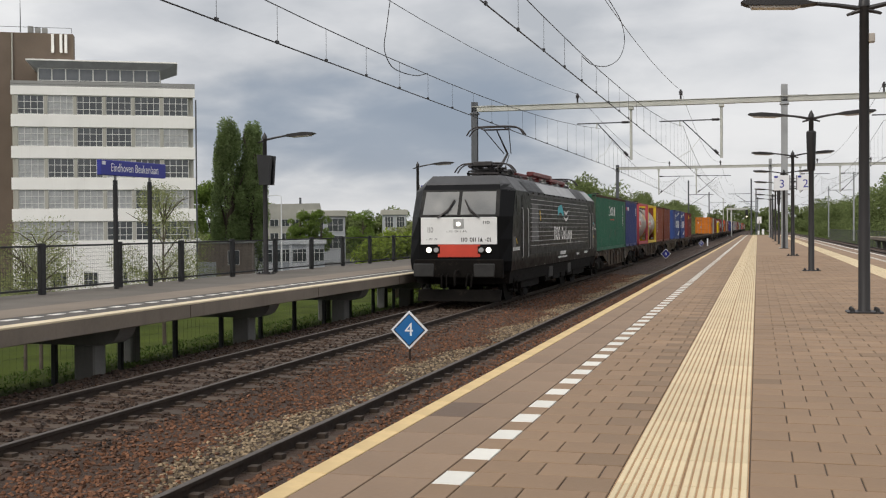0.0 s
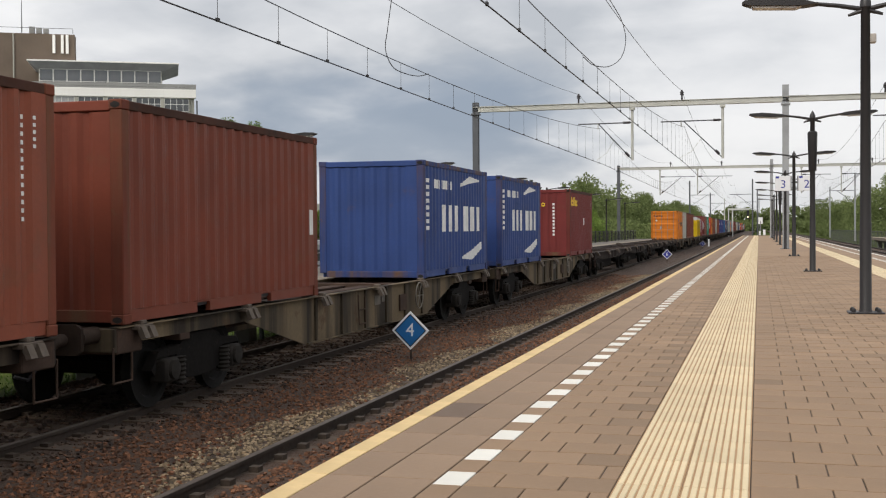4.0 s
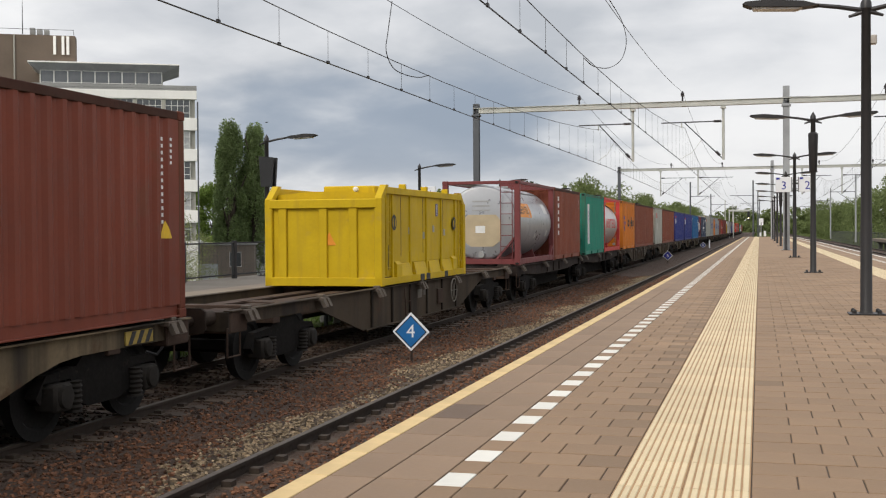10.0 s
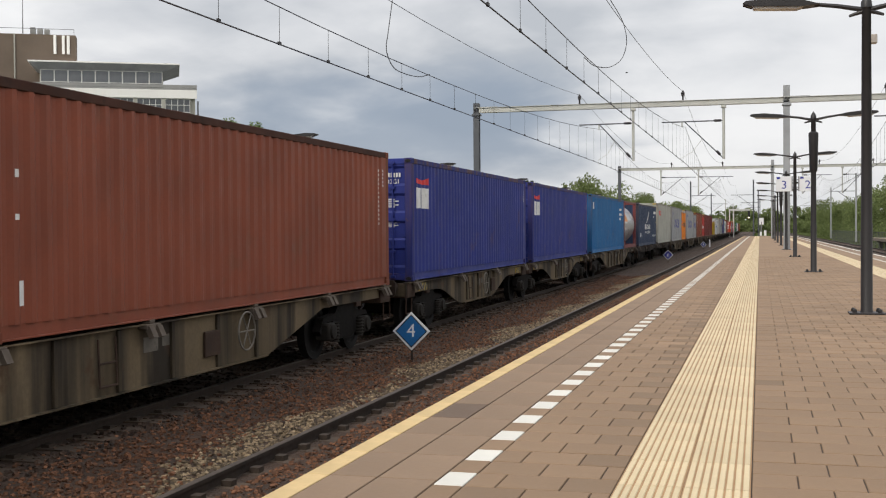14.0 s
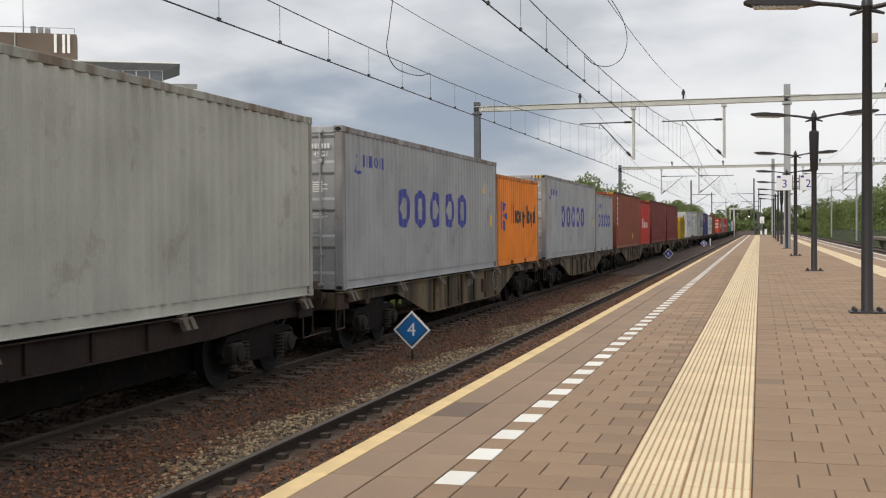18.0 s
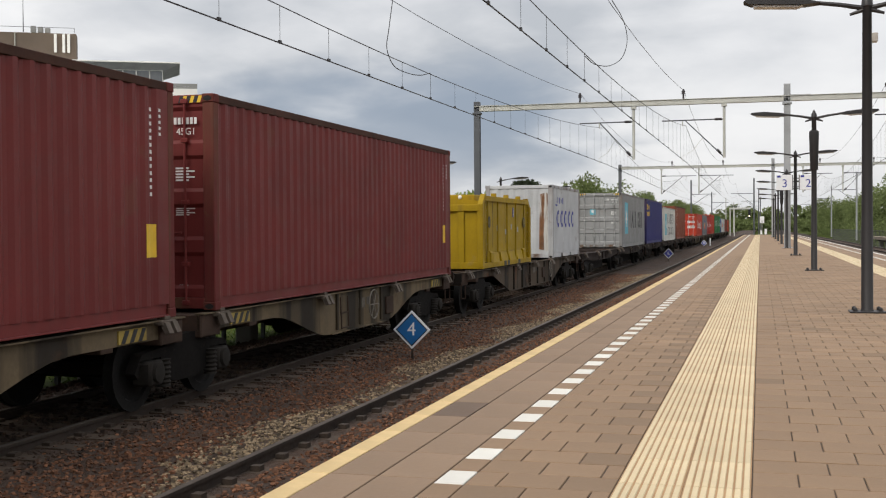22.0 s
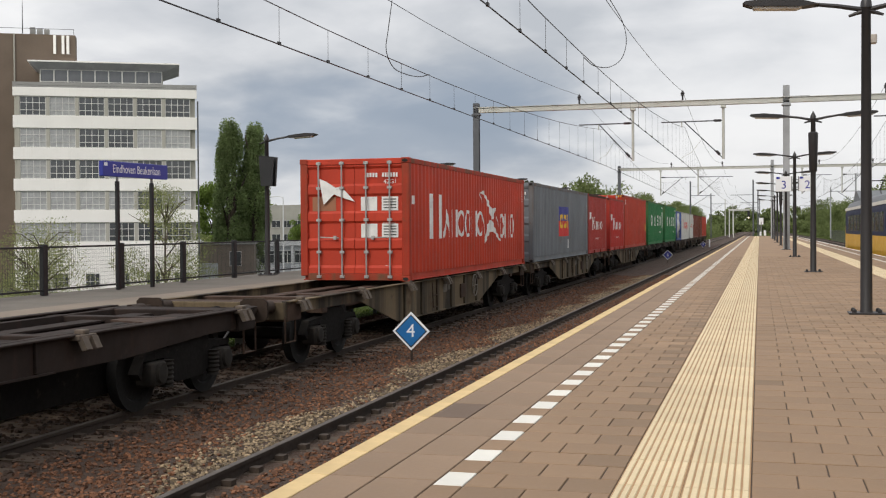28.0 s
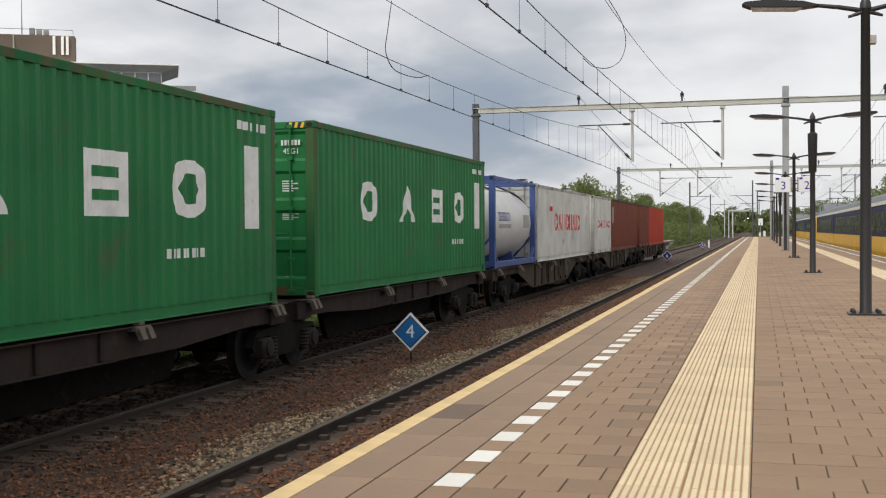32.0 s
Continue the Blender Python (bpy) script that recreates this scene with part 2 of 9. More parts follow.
def words(name, text, size, material, parent, m, width=None, spacing=1.0, label=""):
    """Lettering in the built-in font, as a mesh; m takes its x to the reading direction and its z outwards."""
    cu = bpy.data.curves.new(name, "FONT")
    cu.body, cu.size, cu.align_x, cu.align_y, cu.extrude, cu.resolution_u = text, size, "CENTER", "CENTER", 0.001, 3
    cu.space_character = spacing
    tmp = bpy.data.objects.new(name, cu)
    scene.collection.objects.link(tmp)
    dg = bpy.context.evaluated_depsgraph_get()
    me = bpy.data.meshes.new_from_object(tmp.evaluated_get(dg))
    w = max(v.co.x for v in me.vertices) - min(v.co.x for v in me.vertices)
    bpy.data.objects.remove(tmp)
    bpy.data.curves.remove(cu)
    if width:
        for v in me.vertices:
            v.co.x *= width / w
    me.materials.clear()
    me.materials.append(material)
    ob = new(name, me)
    ob.parent = parent
    ob.matrix_basis = m
    if label:
        ob["label"] = label
    return ob


# ---- freight train: containers ----
PITCH_C, DEEP = 0.278, 0.030


def corr_breaks(a, b):
    """Break points (along, depth) of a corrugated sheet from a to b."""
    out, y = [(a, 0.0)], a + 0.03
    while y + PITCH_C < b - 0.02:
        out += [(y, 0.0), (y + 0.068, DEEP), (y + 0.139, DEEP), (y + 0.207, 0.0)]
        y += PITCH_C
    return out + [(b, 0.0)]


def side_sheet(L, H):
    pts = corr_breaks(0.14, L - 0.14)
    out = [(1.208 - d, y) for y, d in pts]
    return MB().prism(out + [(1.14, L - 0.14), (1.14, 0.14)], "z", 0.172, H - 0.10)


def end_sheet(H):
    pts = corr_breaks(-1.08, 1.08)
    return MB().prism([(x, 0.02 + d) for x, d in pts] + [(1.08, 0.09), (-1.08, 0.09)], "z", 0.16, H - 0.14)


def roof_sheet(L, H):
    pts = corr_breaks(0.12, L - 0.12)
    return MB().prism([(y, H - 0.012 - d * 0.5) for y, d in pts] + [(L - 0.12, H - 0.06), (0.12, H - 0.06)], "x", -1.16, 1.16)


def bottom_rail(L, pockets):
    mb = MB()
    if not pockets:
        mb.box(1.10, 1.214, 0.17, L - 0.17, 0.02, 0.04, 0.004).box(1.12, 1.175, 0.17, L - 0.17, 0.04, 0.171)
        return mb
    cuts = [0.17, L * 0.335 - 0.18, L * 0.335 + 0.18, L * 0.665 - 0.18, L * 0.665 + 0.18, L - 0.17]
    for i in (0, 2, 4):
        mb.box(1.12, 1.19, cuts[i], cuts[i + 1], 0.02, 0.171, 0.004)
    mb.box(1.12, 1.186, 0.17, L - 0.17, 0.145, 0.168)
    return mb


def door_leaf(H):
    """A leaf 1.1 m wide with pressed horizontal panels; its hinge edge at x = 0."""
    z0, z1 = 0.17, H - 0.13
    n = 4
    step = (z1 - z0) / n
    prof = [(0.0, z0)]
    for i in range(n):
        a = z0 + i * step
        prof += [(0.0, a + 0.12), (0.035, a + 0.17), (0.035, a + step - 0.09), (0.0, a + step - 0.04)]
    prof += [(0.0, z1)]
    return MB().prism(prof[::-1] + [(0.07, z0), (0.07, z1)], "x", 0.012, 1.085)


def lock_bar(H):
    mb = MB().tube([(0, 0, 0.09), (0, 0, H - 0.06)], 0.019, 8)
    for z in (0.10, 0.62, H * 0.5, H - 0.62, H - 0.10):
        mb.box(-0.05, 0.05, -0.022, 0.045, z - 0.03, z + 0.03, 0.006)
    return mb


def lock_handle():
    return MB().tube([(0, -0.02, 0), (0.42, -0.02, -0.015)], 0.014, 6).box(0.30, 0.36, -0.03, 0.045, -0.05, 0.03, 0.005)


def hinges(H):
    mb = MB()
    for i in range(4):
        z = 0.35 + i * (H - 0.7) / 3
        mb.box(-0.075, 0.05, -0.016, 0.05, z - 0.045, z + 0.045, 0.008)
    return mb


def fitting():
    """A corner casting with its oval holes as recessed dark faces."""
    return MB().box(-0.089, 0.089, 0, 0.178, 0, 0.118, 0.012)


def hole_mark():
    return MB().prism([(0.062 * math.cos(a) * (0.62 if abs(math.cos(a)) < 0.7 else 1), 0.038 * math.sin(a)) for a in [i * math.pi / 6 for i in range(12)]], "y", -0.004, 0.004)


GALV = mat("galvanised_bar", (0.42, 0.42, 0.41), 0.5, 0.7, 0.2, 3)
DARKHOLE = mat("fitting_hole", (0.012, 0.011, 0.01), 0.9, 0, 0.1, 3, 0)
WHITE_MARK = mat("white_marking", (0.72, 0.72, 0.70), 0.6, 0, 0.12, 4, 0, patch=0.35, patch_col=(0.35, 0.33, 0.3))
YELLOW_MARK = mat("yellow_marking", (0.75, 0.48, 0.03), 0.55, 0, 0.1, 4, 0)
BLACK_MARK = mat("black_marking", (0.015, 0.015, 0.017), 0.55, 0, 0.1, 4, 0)
BLUE_MARK = mat("blue_marking", (0.035, 0.045, 0.26), 0.55, 0, 0.12, 4, 0)
RED_MARK = mat("red_marking", (0.62, 0.03, 0.03), 0.5, 0, 0.12, 4, 0)
CYAN_MARK = mat("pale_blue_marking", (0.13, 0.42, 0.52), 0.55, 0, 0.1, 4, 0)
GREY_MARK = mat("grey_marking", (0.33, 0.33, 0.32), 0.6, 0, 0.15, 4, 0)
PATCH_MARK = mat("pale_paint_patch", (0.47, 0.47, 0.43), 0.55, 0, 0.08, 3, 0)
FAINT_MARK = mat("faded_brown_marking", (0.40, 0.12, 0.03), 0.6, 0, 0.2, 4, 0)
MARKS = dict(p=PATCH_MARK, f=FAINT_MARK, w=WHITE_MARK, y=YELLOW_MARK, k=BLACK_MARK, b=BLUE_MARK, r=RED_MARK, c=CYAN_MARK, g=GREY_MARK)


WORN = {}


def worn(m):
    """The same paint where it is knocked and rusty: posts, castings and shade-darkened top rails."""
    c = WORN[m.name]
    return mat("worn_" + m.name, tuple(x * 0.8 for x in c), 0.7, 0, 0.2, 1.6, 0.25, 40, streak=0.8, streak_col=(0.115, 0.065, 0.036), patch=0.75, patch_col=(0.12, 0.062, 0.034), spec=0.25, sscale=2.6, sedge=(0.42, 0.60))


def paint(name, col, **kw):
    a = dict(rough=0.55, var=0.17, scale=0.8, bump=0.1, bscale=45, streak=0.30, streak_col=tuple(c * 0.45 + 0.012 for c in col), patch=0.26,
             patch_col=(0.13, 0.065, 0.035), rnd=0.05, spec=0.28)
    a.update(kw)
    WORN[name] = col
    return mat(name, col, **a)


PAINT = dict(
    chalk=paint("chalky_grey_paint", (0.50, 0.51, 0.52), patch=0.35),
    green=paint("dark_green_paint", (0.018, 0.12, 0.068)), blue=paint("navy_blue_paint", (0.028, 0.043, 0.155)),
    rust=paint("oxide_brown_paint", (0.22, 0.058, 0.03)), rust2=paint("oxide_red_paint", (0.175, 0.041, 0.022)),
    maroon=paint("dark_maroon_paint", (0.155, 0.024, 0.022)), orange=paint("orange_paint", (0.64, 0.19, 0.015)),
    orange2=paint("bright_orange_paint", (0.78, 0.22, 0.015)), grey=paint("warm_grey_paint", (0.41, 0.41, 0.36)),
    silver=paint("pale_grey_paint", (0.335, 0.34, 0.345)), ash=paint("ash_grey_paint", (0.272, 0.275, 0.272)), slate=paint("slate_grey_paint", (0.165, 0.182, 0.198)),
    royal=paint("royal_blue_paint", (0.022, 0.035, 0.205)), azure=paint("azure_blue_paint", (0.01, 0.13, 0.33)),
    teal=paint("teal_green_paint", (0.015, 0.23, 0.16)), ink=paint("blue_black_paint", (0.029, 0.050, 0.100)),
    red=paint("red_paint", (0.45, 0.028, 0.021)), brick=paint("warm_red_paint", (0.45, 0.043, 0.019)), coral=paint("faded_red_paint", (0.36, 0.038, 0.030)),
    leaf=paint("leaf_green_paint", (0.012, 0.16, 0.045)), white=paint("off_white_paint", (0.60, 0.60, 0.56), patch=0.45), brown=paint("brown_paint", (0.19, 0.036, 0.03)),
    indigo=paint("indigo_paint", (0.024, 0.026, 0.14)), cobalt=paint("cobalt_blue_paint", (0.028, 0.060, 0.20)),
)


def mark_strips(L, shape):
    """A painted mark that follows the pressed sheet: shape is a row of (along, low, high)."""
    pts = corr_breaks(0.14, L - 0.14)
    ys = [p[0] for p in pts]
    ds = [p[1] for p in pts]
    sy = [s[0] for s in shape]

    def cut(y, k):
        for i in range(len(sy) - 1):
            if sy[i] <= y <= sy[i + 1] and sy[i + 1] > sy[i]:
                f = (y - sy[i]) / (sy[i + 1] - sy[i])
                return shape[i][k] * (1 - f) + shape[i + 1][k] * f
        return shape[-1][k]
    knots = sorted(set(sy + [y for y in ys if sy[0] < y < sy[-1]]))
    vs, fs = [], []
    for y in knots:
        x = 1.2115 - float(np.interp(y, ys, ds))
        vs += [(x, y, cut(y, 1)), (x, y, cut(y, 2))]
    for i in range(len(knots) - 1):
        fs.append((2 * i, 2 * i + 2, 2 * i + 3, 2 * i + 1))
    return MB().add(vs, fs)


def box_shape(y0, y1, z0, z1):
    return [(y0, z0, z1), (y1, z0, z1)]


def row_of(y0, z0, w, h, n, fill=0.62):
    """A word as n plain upright bars."""
    step = w / n
    return [box_shape(y0 + i * step, y0 + (i + fill) * step, z0, z0 + h) for i in range(n)]


def stack_of(y, ztop, w, h, n, fill=0.6):
    """Upright writing: n plain bars one below the other."""
    return [box_shape(y, y + w, ztop - (i + fill) * h / n, ztop - i * h / n) for i in range(n)]


def star(yc, zc, r):
    """A seven-pointed star, one kite for each point."""
    out = []
    for i in range(7):
        a = math.pi / 2 + i * 2 * math.pi / 7
        tip = r * (1.12 if i == 0 else 0.92)
        side = [(yc + r * 0.30 * math.cos(a + e), zc + r * 0.30 * math.sin(a + e)) for e in (-math.pi / 7, math.pi / 7)]
        out.append([(yc, zc), side[0], (yc + tip * 0.9 * math.cos(a), zc + tip * math.sin(a)), side[1]])
    return out


# Rusty, dirty top rails with the shade along the roof edge coloured in.
TOP_RUST_SHADED = mat("shaded_grimy_rust_top_rail", (0.060, 0.026, 0.018), 0.8, 0, 0.3, 1.2, 0.2, 40, patch=0.6, patch_col=(0.022, 0.015, 0.012), spec=0.2)
DULL_BAR = mat("weathered_bar_steel", (0.25, 0.20, 0.165), 0.65, 0.2, 0.25, 4, 0.1)
BARS = dict(orange=DULL_BAR, brick=GALV, silver=GALV, ash=GALV, white=GALV, azure=GALV, green=GALV)      # bars that were never painted
WIDE = dict(O=0.86, H=0.86, V=0.95, B=0.80, I=0.24, o=0.62, h=0.62, i=0.20, q=0.62, v=0.62)
WIDE.update({"-": 0.30, " ": 0.45})


def stroke(ya, z0, yb, z1, t):
    """A slanting bar from (ya, z0) up to (yb, z1)."""
    if yb > ya:
        k = (z1 - z0) / max(1e-4, yb - t - ya)
        return [(ya, z0, z0), (ya + t, z0, min(z1, z0 + k * t)), (yb - t, max(z0, z1 - k * t), z1), (yb, z1, z1)]
    k = (z1 - z0) / max(1e-4, ya - t - yb)
    return [(yb, z1, z1), (yb + t, max(z0, z1 - k * t), z1), (ya - t, z0, min(z1, z0 + k * t)), (ya, z0, z0)]


def ring(y0, z0, w, h, t):
    """An upright oval ring, as an upper and a lower half."""
    zc, n = z0 + h / 2, 10
    up, low = [], []
    for i in range(n + 1):
        u = -math.cos(math.pi * i / n)
        v = u * (w / 2) / (w / 2 - t)
        a = h / 2 * (1 - abs(u) ** 2.6) ** (1 / 2.6)
        b = (h / 2 - t * 0.85) * (1 - abs(v) ** 2.6) ** (1 / 2.6) if abs(v) < 1 else 0.0
        y = y0 + w / 2 * (1 + u)
        up.append((y, zc + min(a, b), zc + a))
        low.append((y, zc - a, zc - min(a, b)))
    return [up, low]


def glyphs_of(y0, z0, w, h, spec, bold=0.17, gap=0.16):
    """A word as plain shapes: rings, bars, pairs of bars, wedges and blocks; capitals are tall, small letters low."""
    total = sum(WIDE[k] for k in spec) + gap * (len(spec) - 1)
    u = w / total
    t = min(bold * h, 0.27 * u)
    out, y = [], y0
    for k in spec:
        g = WIDE[k] * u
        zz, hh = (z0, h) if k in "OHVBI" else (z0 - h * 0.22, h * 0.90) if k == "q" else (z0, h * 0.70)
        if k in "Ooq":
            out.append(ring(y, zz, g, hh, t) if k != "q" else ring(y, z0, g, h * 0.70, t) + [box_shape(y + g - t, y + g, zz, z0 + h * 0.2)])
        elif k in "Hh":
            out.append([box_shape(y, y + t, zz, zz + hh), box_shape(y + g - t, y + g, zz, zz + hh)])
        elif k in "Vv":
            e = t * hh / (g * 0.5)
            out.append([[(y, zz, zz), (y + t, zz, zz + e), (y + g * 0.5 - t * 0.35, zz + hh - 1.7 * e, zz + hh), (y + g * 0.5 + t * 0.35, zz + hh - 1.7 * e, zz + hh), (y + g - t, zz, zz + e), (y + g, zz, zz)]])
        elif k in "IiB":
            out.append([box_shape(y, y + g, zz, zz + hh)])
        elif k == "-":
            out.append([box_shape(y, y + g, z0 + h * 0.30, z0 + h * 0.30 + t)])
        y += g + gap * u
    return out


def word(y0, z0, w, h, spec, c, bold=0.17, gap=0.16):
    return [(glyphs_of(y0, z0, w, h, spec, bold, gap), c, "word")]


def convex(pts):
    """A convex patch given by its corners (along, height)."""
    ys = sorted(set(p[0] for p in pts))
    out = []
    for y in ys:
        zs = []
        for i in range(len(pts)):
            (a, b), (c, d) = pts[i], pts[(i + 1) % len(pts)]
            if a == c and a == y:
                zs += [b, d]
            elif min(a, c) <= y <= max(a, c) and a != c:
                zs.append(b + (d - b) * (y - a) / (c - a))
        out.append((y, min(zs), max(zs)))
    return out


def flat_glyphs(x, shapes, mb=None):
    """Flat patches in an upright plane at x."""
    mb = mb or MB()
    for rows in shapes:
        vs = [p for y, a, b in rows for p in ((x, y, a), (x, y, b))]
        mb.add(vs, [(2 * i, 2 * i + 2, 2 * i + 3, 2 * i + 1) for i in range(len(rows) - 1)])
    return mb


TRAIN = []      # (thing, place along the train, height)


def container(name_col, L, s, H=2.591, door=True, marks=(), z=1.113, label="", high=False, code="", bars=True, cat="container", name="shipping_container", door_marks=True):
    pm = PAINT[name_col]
    wm = worn(pm)
    th = thing(name, label, cat, None, "containers on the freight train")
    k = (round(L, 2), round(H, 2))
    # frame
    for sx in (-1, 1):
        flip = Matrix.Diagonal((sx, 1, 1, 1))
        part("side_wall", lambda: side_sheet(L, H), pm, th, "", flip, ("side", k))
        # Top rails take a darker colour for dirt and edge shade together.
        part("top_rail", lambda: MB().box(1.13, 1.212, 0.17, L - 0.17, H - 0.115, H - 0.008, 0.008), TOP_RUST_SHADED if name_col in ("rust", "rust2", "maroon", "brown", "green", "coral") else wm, th, "", flip, ("toprail", k))
        part("bottom_rail", lambda: bottom_rail(L, L < 7), pm, th, "", flip, ("botrail", k))
        for y, sy in ((0, 1), (L, -1)):
            fl = Matrix.Translation((sx * 1.13, y, 0)) @ Matrix.Diagonal((1, sy, 1, 1))
            part("corner_post", lambda: MB().box(-0.08, 0.082, 0.008, 0.16, 0.115, H - 0.115, 0.012), wm, th, "", fl, ("post", k))
            for zz in ((0, H - 0.118) if sx > 0 else (H - 0.118,) if y == 0 else ()):
                f = part("corner_fitting", fitting, wm, th, "", fl @ Matrix.Translation((0, 0, zz)), "fitting")
                if y == 0 and sx > 0:
                    part("fitting_hole", hole_mark, DARKHOLE, f, "", Matrix.Translation((0, 0, 0.055)), "hole_end")
    part("roof", lambda: roof_sheet(L, H), pm, th, "", None, ("roof", k))
    part("floor", lambda: MB().box(-1.14, 1.14, 0.1, L - 0.1, 0.10, 0.15), BLACK_MARK, th, "", None, ("floor", k))
    for y, sy in ((0, 1), (L, -1)):
        fl = Matrix.Translation((0, y, 0)) @ Matrix.Diagonal((1, sy, 1, 1))
        part("header", lambda: MB().box(-1.05, 1.05, 0.012, 0.12, H - 0.13, H - 0.01, 0.01), pm, th, "", fl, ("header", k))
        part("sill", lambda: MB().box(-1.05, 1.05, 0.012, 0.12, 0.02, 0.165, 0.01), wm, th, "", fl, ("sill", k))
        if (sy > 0) == door:
            for sx in (-1, 1):
                d = part("door", lambda: door_leaf(H), pm, th, "", fl @ Matrix.Translation((sx * 1.09, 0.03, 0)) @ Matrix.Diagonal((-sx, 1, 1, 1)), ("leaf", k))
                if sy > 0:
                    part("hinge_row", lambda: hinges(H), pm, d, "", None, ("hinges", k))
                    for xo in (0.30, 0.82):
                        part("locking_bar", lambda: lock_bar(H), BARS.get(name_col, pm), d, "", Matrix.Translation((xo, -0.035, 0)), ("bar", k))
                    part("handle", lock_handle, BARS.get(name_col, pm), d, "", Matrix.Translation((0.34, -0.04, H * 0.36)), "lockhandle")
        else:
            part("end_wall", lambda: end_sheet(H), pm, th, "", fl, ("end", k))
    if high:        # yellow and black warning stripes on tall boxes
        for col, o in ((YELLOW_MARK, 0), (BLACK_MARK, 1)):
            for sx in (-1, 1):
                mb = MB()
                for i in range(3):
                    x = sx * (1.0 - (2 * i + o) * 0.055)
                    mb.prism([(x - 0.03, 0), (x + 0.02, 0), (x + 0.05, 0.09), (x, 0.09)], "y", -0.003, 0.0)
                part("warning_stripes", mb, col, th, "", (0, 0.010, H - 0.115))
    # small lettering blocks on the end that faces the way of travel
    if door and door_marks:
        for xo, zo, w, h, c in ((0.28, H - 0.40, 0.26, 0.09, "w"), (0.62, H - 0.40, 0.36, 0.09, "w"), (0.62, H * 0.60, 0.28, 0.20, "w"), (0.62, H * 0.44, 0.28, 0.14, "w"), (0.66, 0.28, 0.16, 0.06, "w")):
            n = max(2, int(w / 0.058)) if h < 0.13 else 5
            mb = MB()
            for i in range(n):
                if h < 0.13:
                    mb.box(i * w / n, (i + 0.66) * w / n, 0.0, 0.003, 0, h)
                else:
                    mb.box(0, w * (0.7 + 0.3 * (i % 2)), 0.0, 0.003, i * h / n, (i + 0.55) * h / n)
            ob = part("lettering", mb, MARKS["f" if name_col == "orange" else c], th, "", (xo, 0.024 if zo > H - 0.5 else 0.061, zo), ("dm", w, h, n))
            if n > 1:
                tagged(ob, kind="stuff")
        words("size_code", code or ("45G1" if H > 2.7 else ("22G1" if L < 7 else "42G1")), 0.13, FAINT_MARK if name_col == "orange" else WHITE_MARK, th, Matrix.Translation((0.80, 0.023, H - 0.50)) @ pose(0, 0, 0, 90, 0, 0))
    for shapes, c, *how in marks:
        if how:
            big = max(p[2] for q in shapes[0] for p in q) - min(p[1] for q in shapes[0] for p in q) > 0.34
            mb = MB()
            for q in shapes:
                for i, r in enumerate(q):
                    e = mark_strips(L, r)
                    mb.add(e.v, e.f)
                    if big and (i == len(q) - 1 or len(r) == 2):      # halves of a ring make one piece, bars stand alone
                        part("painted_mark", mb.welded(), MARKS[c], th)
                        mb = MB()
            if not big:
                tagged(part("lettering", mb, MARKS[c], th), kind="stuff")
            continue
        if max(p[2] - p[1] for p in shapes[0]) > 0.37:      # large marks one by one
            for shape in shapes:
                part("painted_mark", mark_strips(L, shape), MARKS[c], th)
            continue
        mb = MB()
        for shape in shapes:
            q = mark_strips(L, shape)
            mb.add(q.v, q.f)
        tagged(part("lettering", mb, MARKS[c], th), kind="stuff" if len(shapes) > 1 else "")
    TRAIN.append((th, s, z))
    return th


def many(shapes, c):
    """One word or group of plain marks in one colour."""
    return [(shapes, c)] if shapes else []


def id_marks(L, H, c="w", y=None):
    """The usual upright number, size code and warning signs by the rear post."""
    y = L - 0.55 if y is None else y
    return many(stack_of(y, H - 0.35, 0.05, 1.1, 13, 0.52), c) + many(stack_of(y + 0.17, H - 0.35, 0.05, 0.36, 5, 0.52), c)


C20, C40 = 6.058, 12.192
H8, H9 = 2.591, 2.896


# ---- tank containers, skip ----
STEEL_TANK = mat("brushed_tank_steel", (0.56, 0.55, 0.54), 0.36, 0.65, 0.04, 0.8, 0, 30)
DULL_STEEL = mat("dull_warm_tank_steel", (0.36, 0.31, 0.275), 0.45, 0.6, 0.08, 0.7, 0.02, 30)
GREY_TANK = mat("grey_tank_cladding", (0.43, 0.44, 0.46), 0.33, 0.55, 0.08, 0.8, 0.05, 30, streak=0.22, streak_col=(0.2, 0.2, 0.2))
WHITE_TANK = mat("white_tank_cladding", (0.62, 0.62, 0.60), 0.45, 0.05, 0.08, 0.8, 0.05, 30, streak=0.2, streak_col=(0.3, 0.29, 0.27))
YELLOW_SKIP = mat("yellow_skip_paint", (0.54, 0.365, 0.006), 0.6, 0, 0.12, 1.2, 0.12, 40, streak=0.3, streak_col=(0.24, 0.15, 0.03), patch=0.3, patch_col=(0.36, 0.25, 0.07), spec=0.25)
RED_FRAME = mat("red_frame_paint", (0.52, 0.035, 0.03), 0.5, 0, 0.12, 1.5, 0.1)
MAROON_FRAME = mat("maroon_frame_paint", (0.16, 0.03, 0.03), 0.55, 0, 0.15, 1.5, 0.1)
PINK_FRAME = mat("faded_red_frame_paint", (0.44, 0.06, 0.075), 0.55, 0, 0.12, 1.5, 0.1)
YELLOW_FRAME = mat("yellow_frame_paint", (0.66, 0.46, 0.02), 0.5, 0, 0.12, 1.5, 0.1)
BLUE_FRAME = mat("blue_frame_paint", (0.04, 0.08, 0.25), 0.5, 0, 0.12, 1.5, 0.1)
DIRTY_SKIP = mat("dirty_yellow_skip_paint", (0.33, 0.215, 0.005), 0.62, 0, 0.18, 1.1, 0.15, 40, streak=0.6, streak_col=(0.17, 0.11, 0.02), patch=0.35, patch_col=(0.26, 0.19, 0.08), spec=0.22, sscale=2.6)
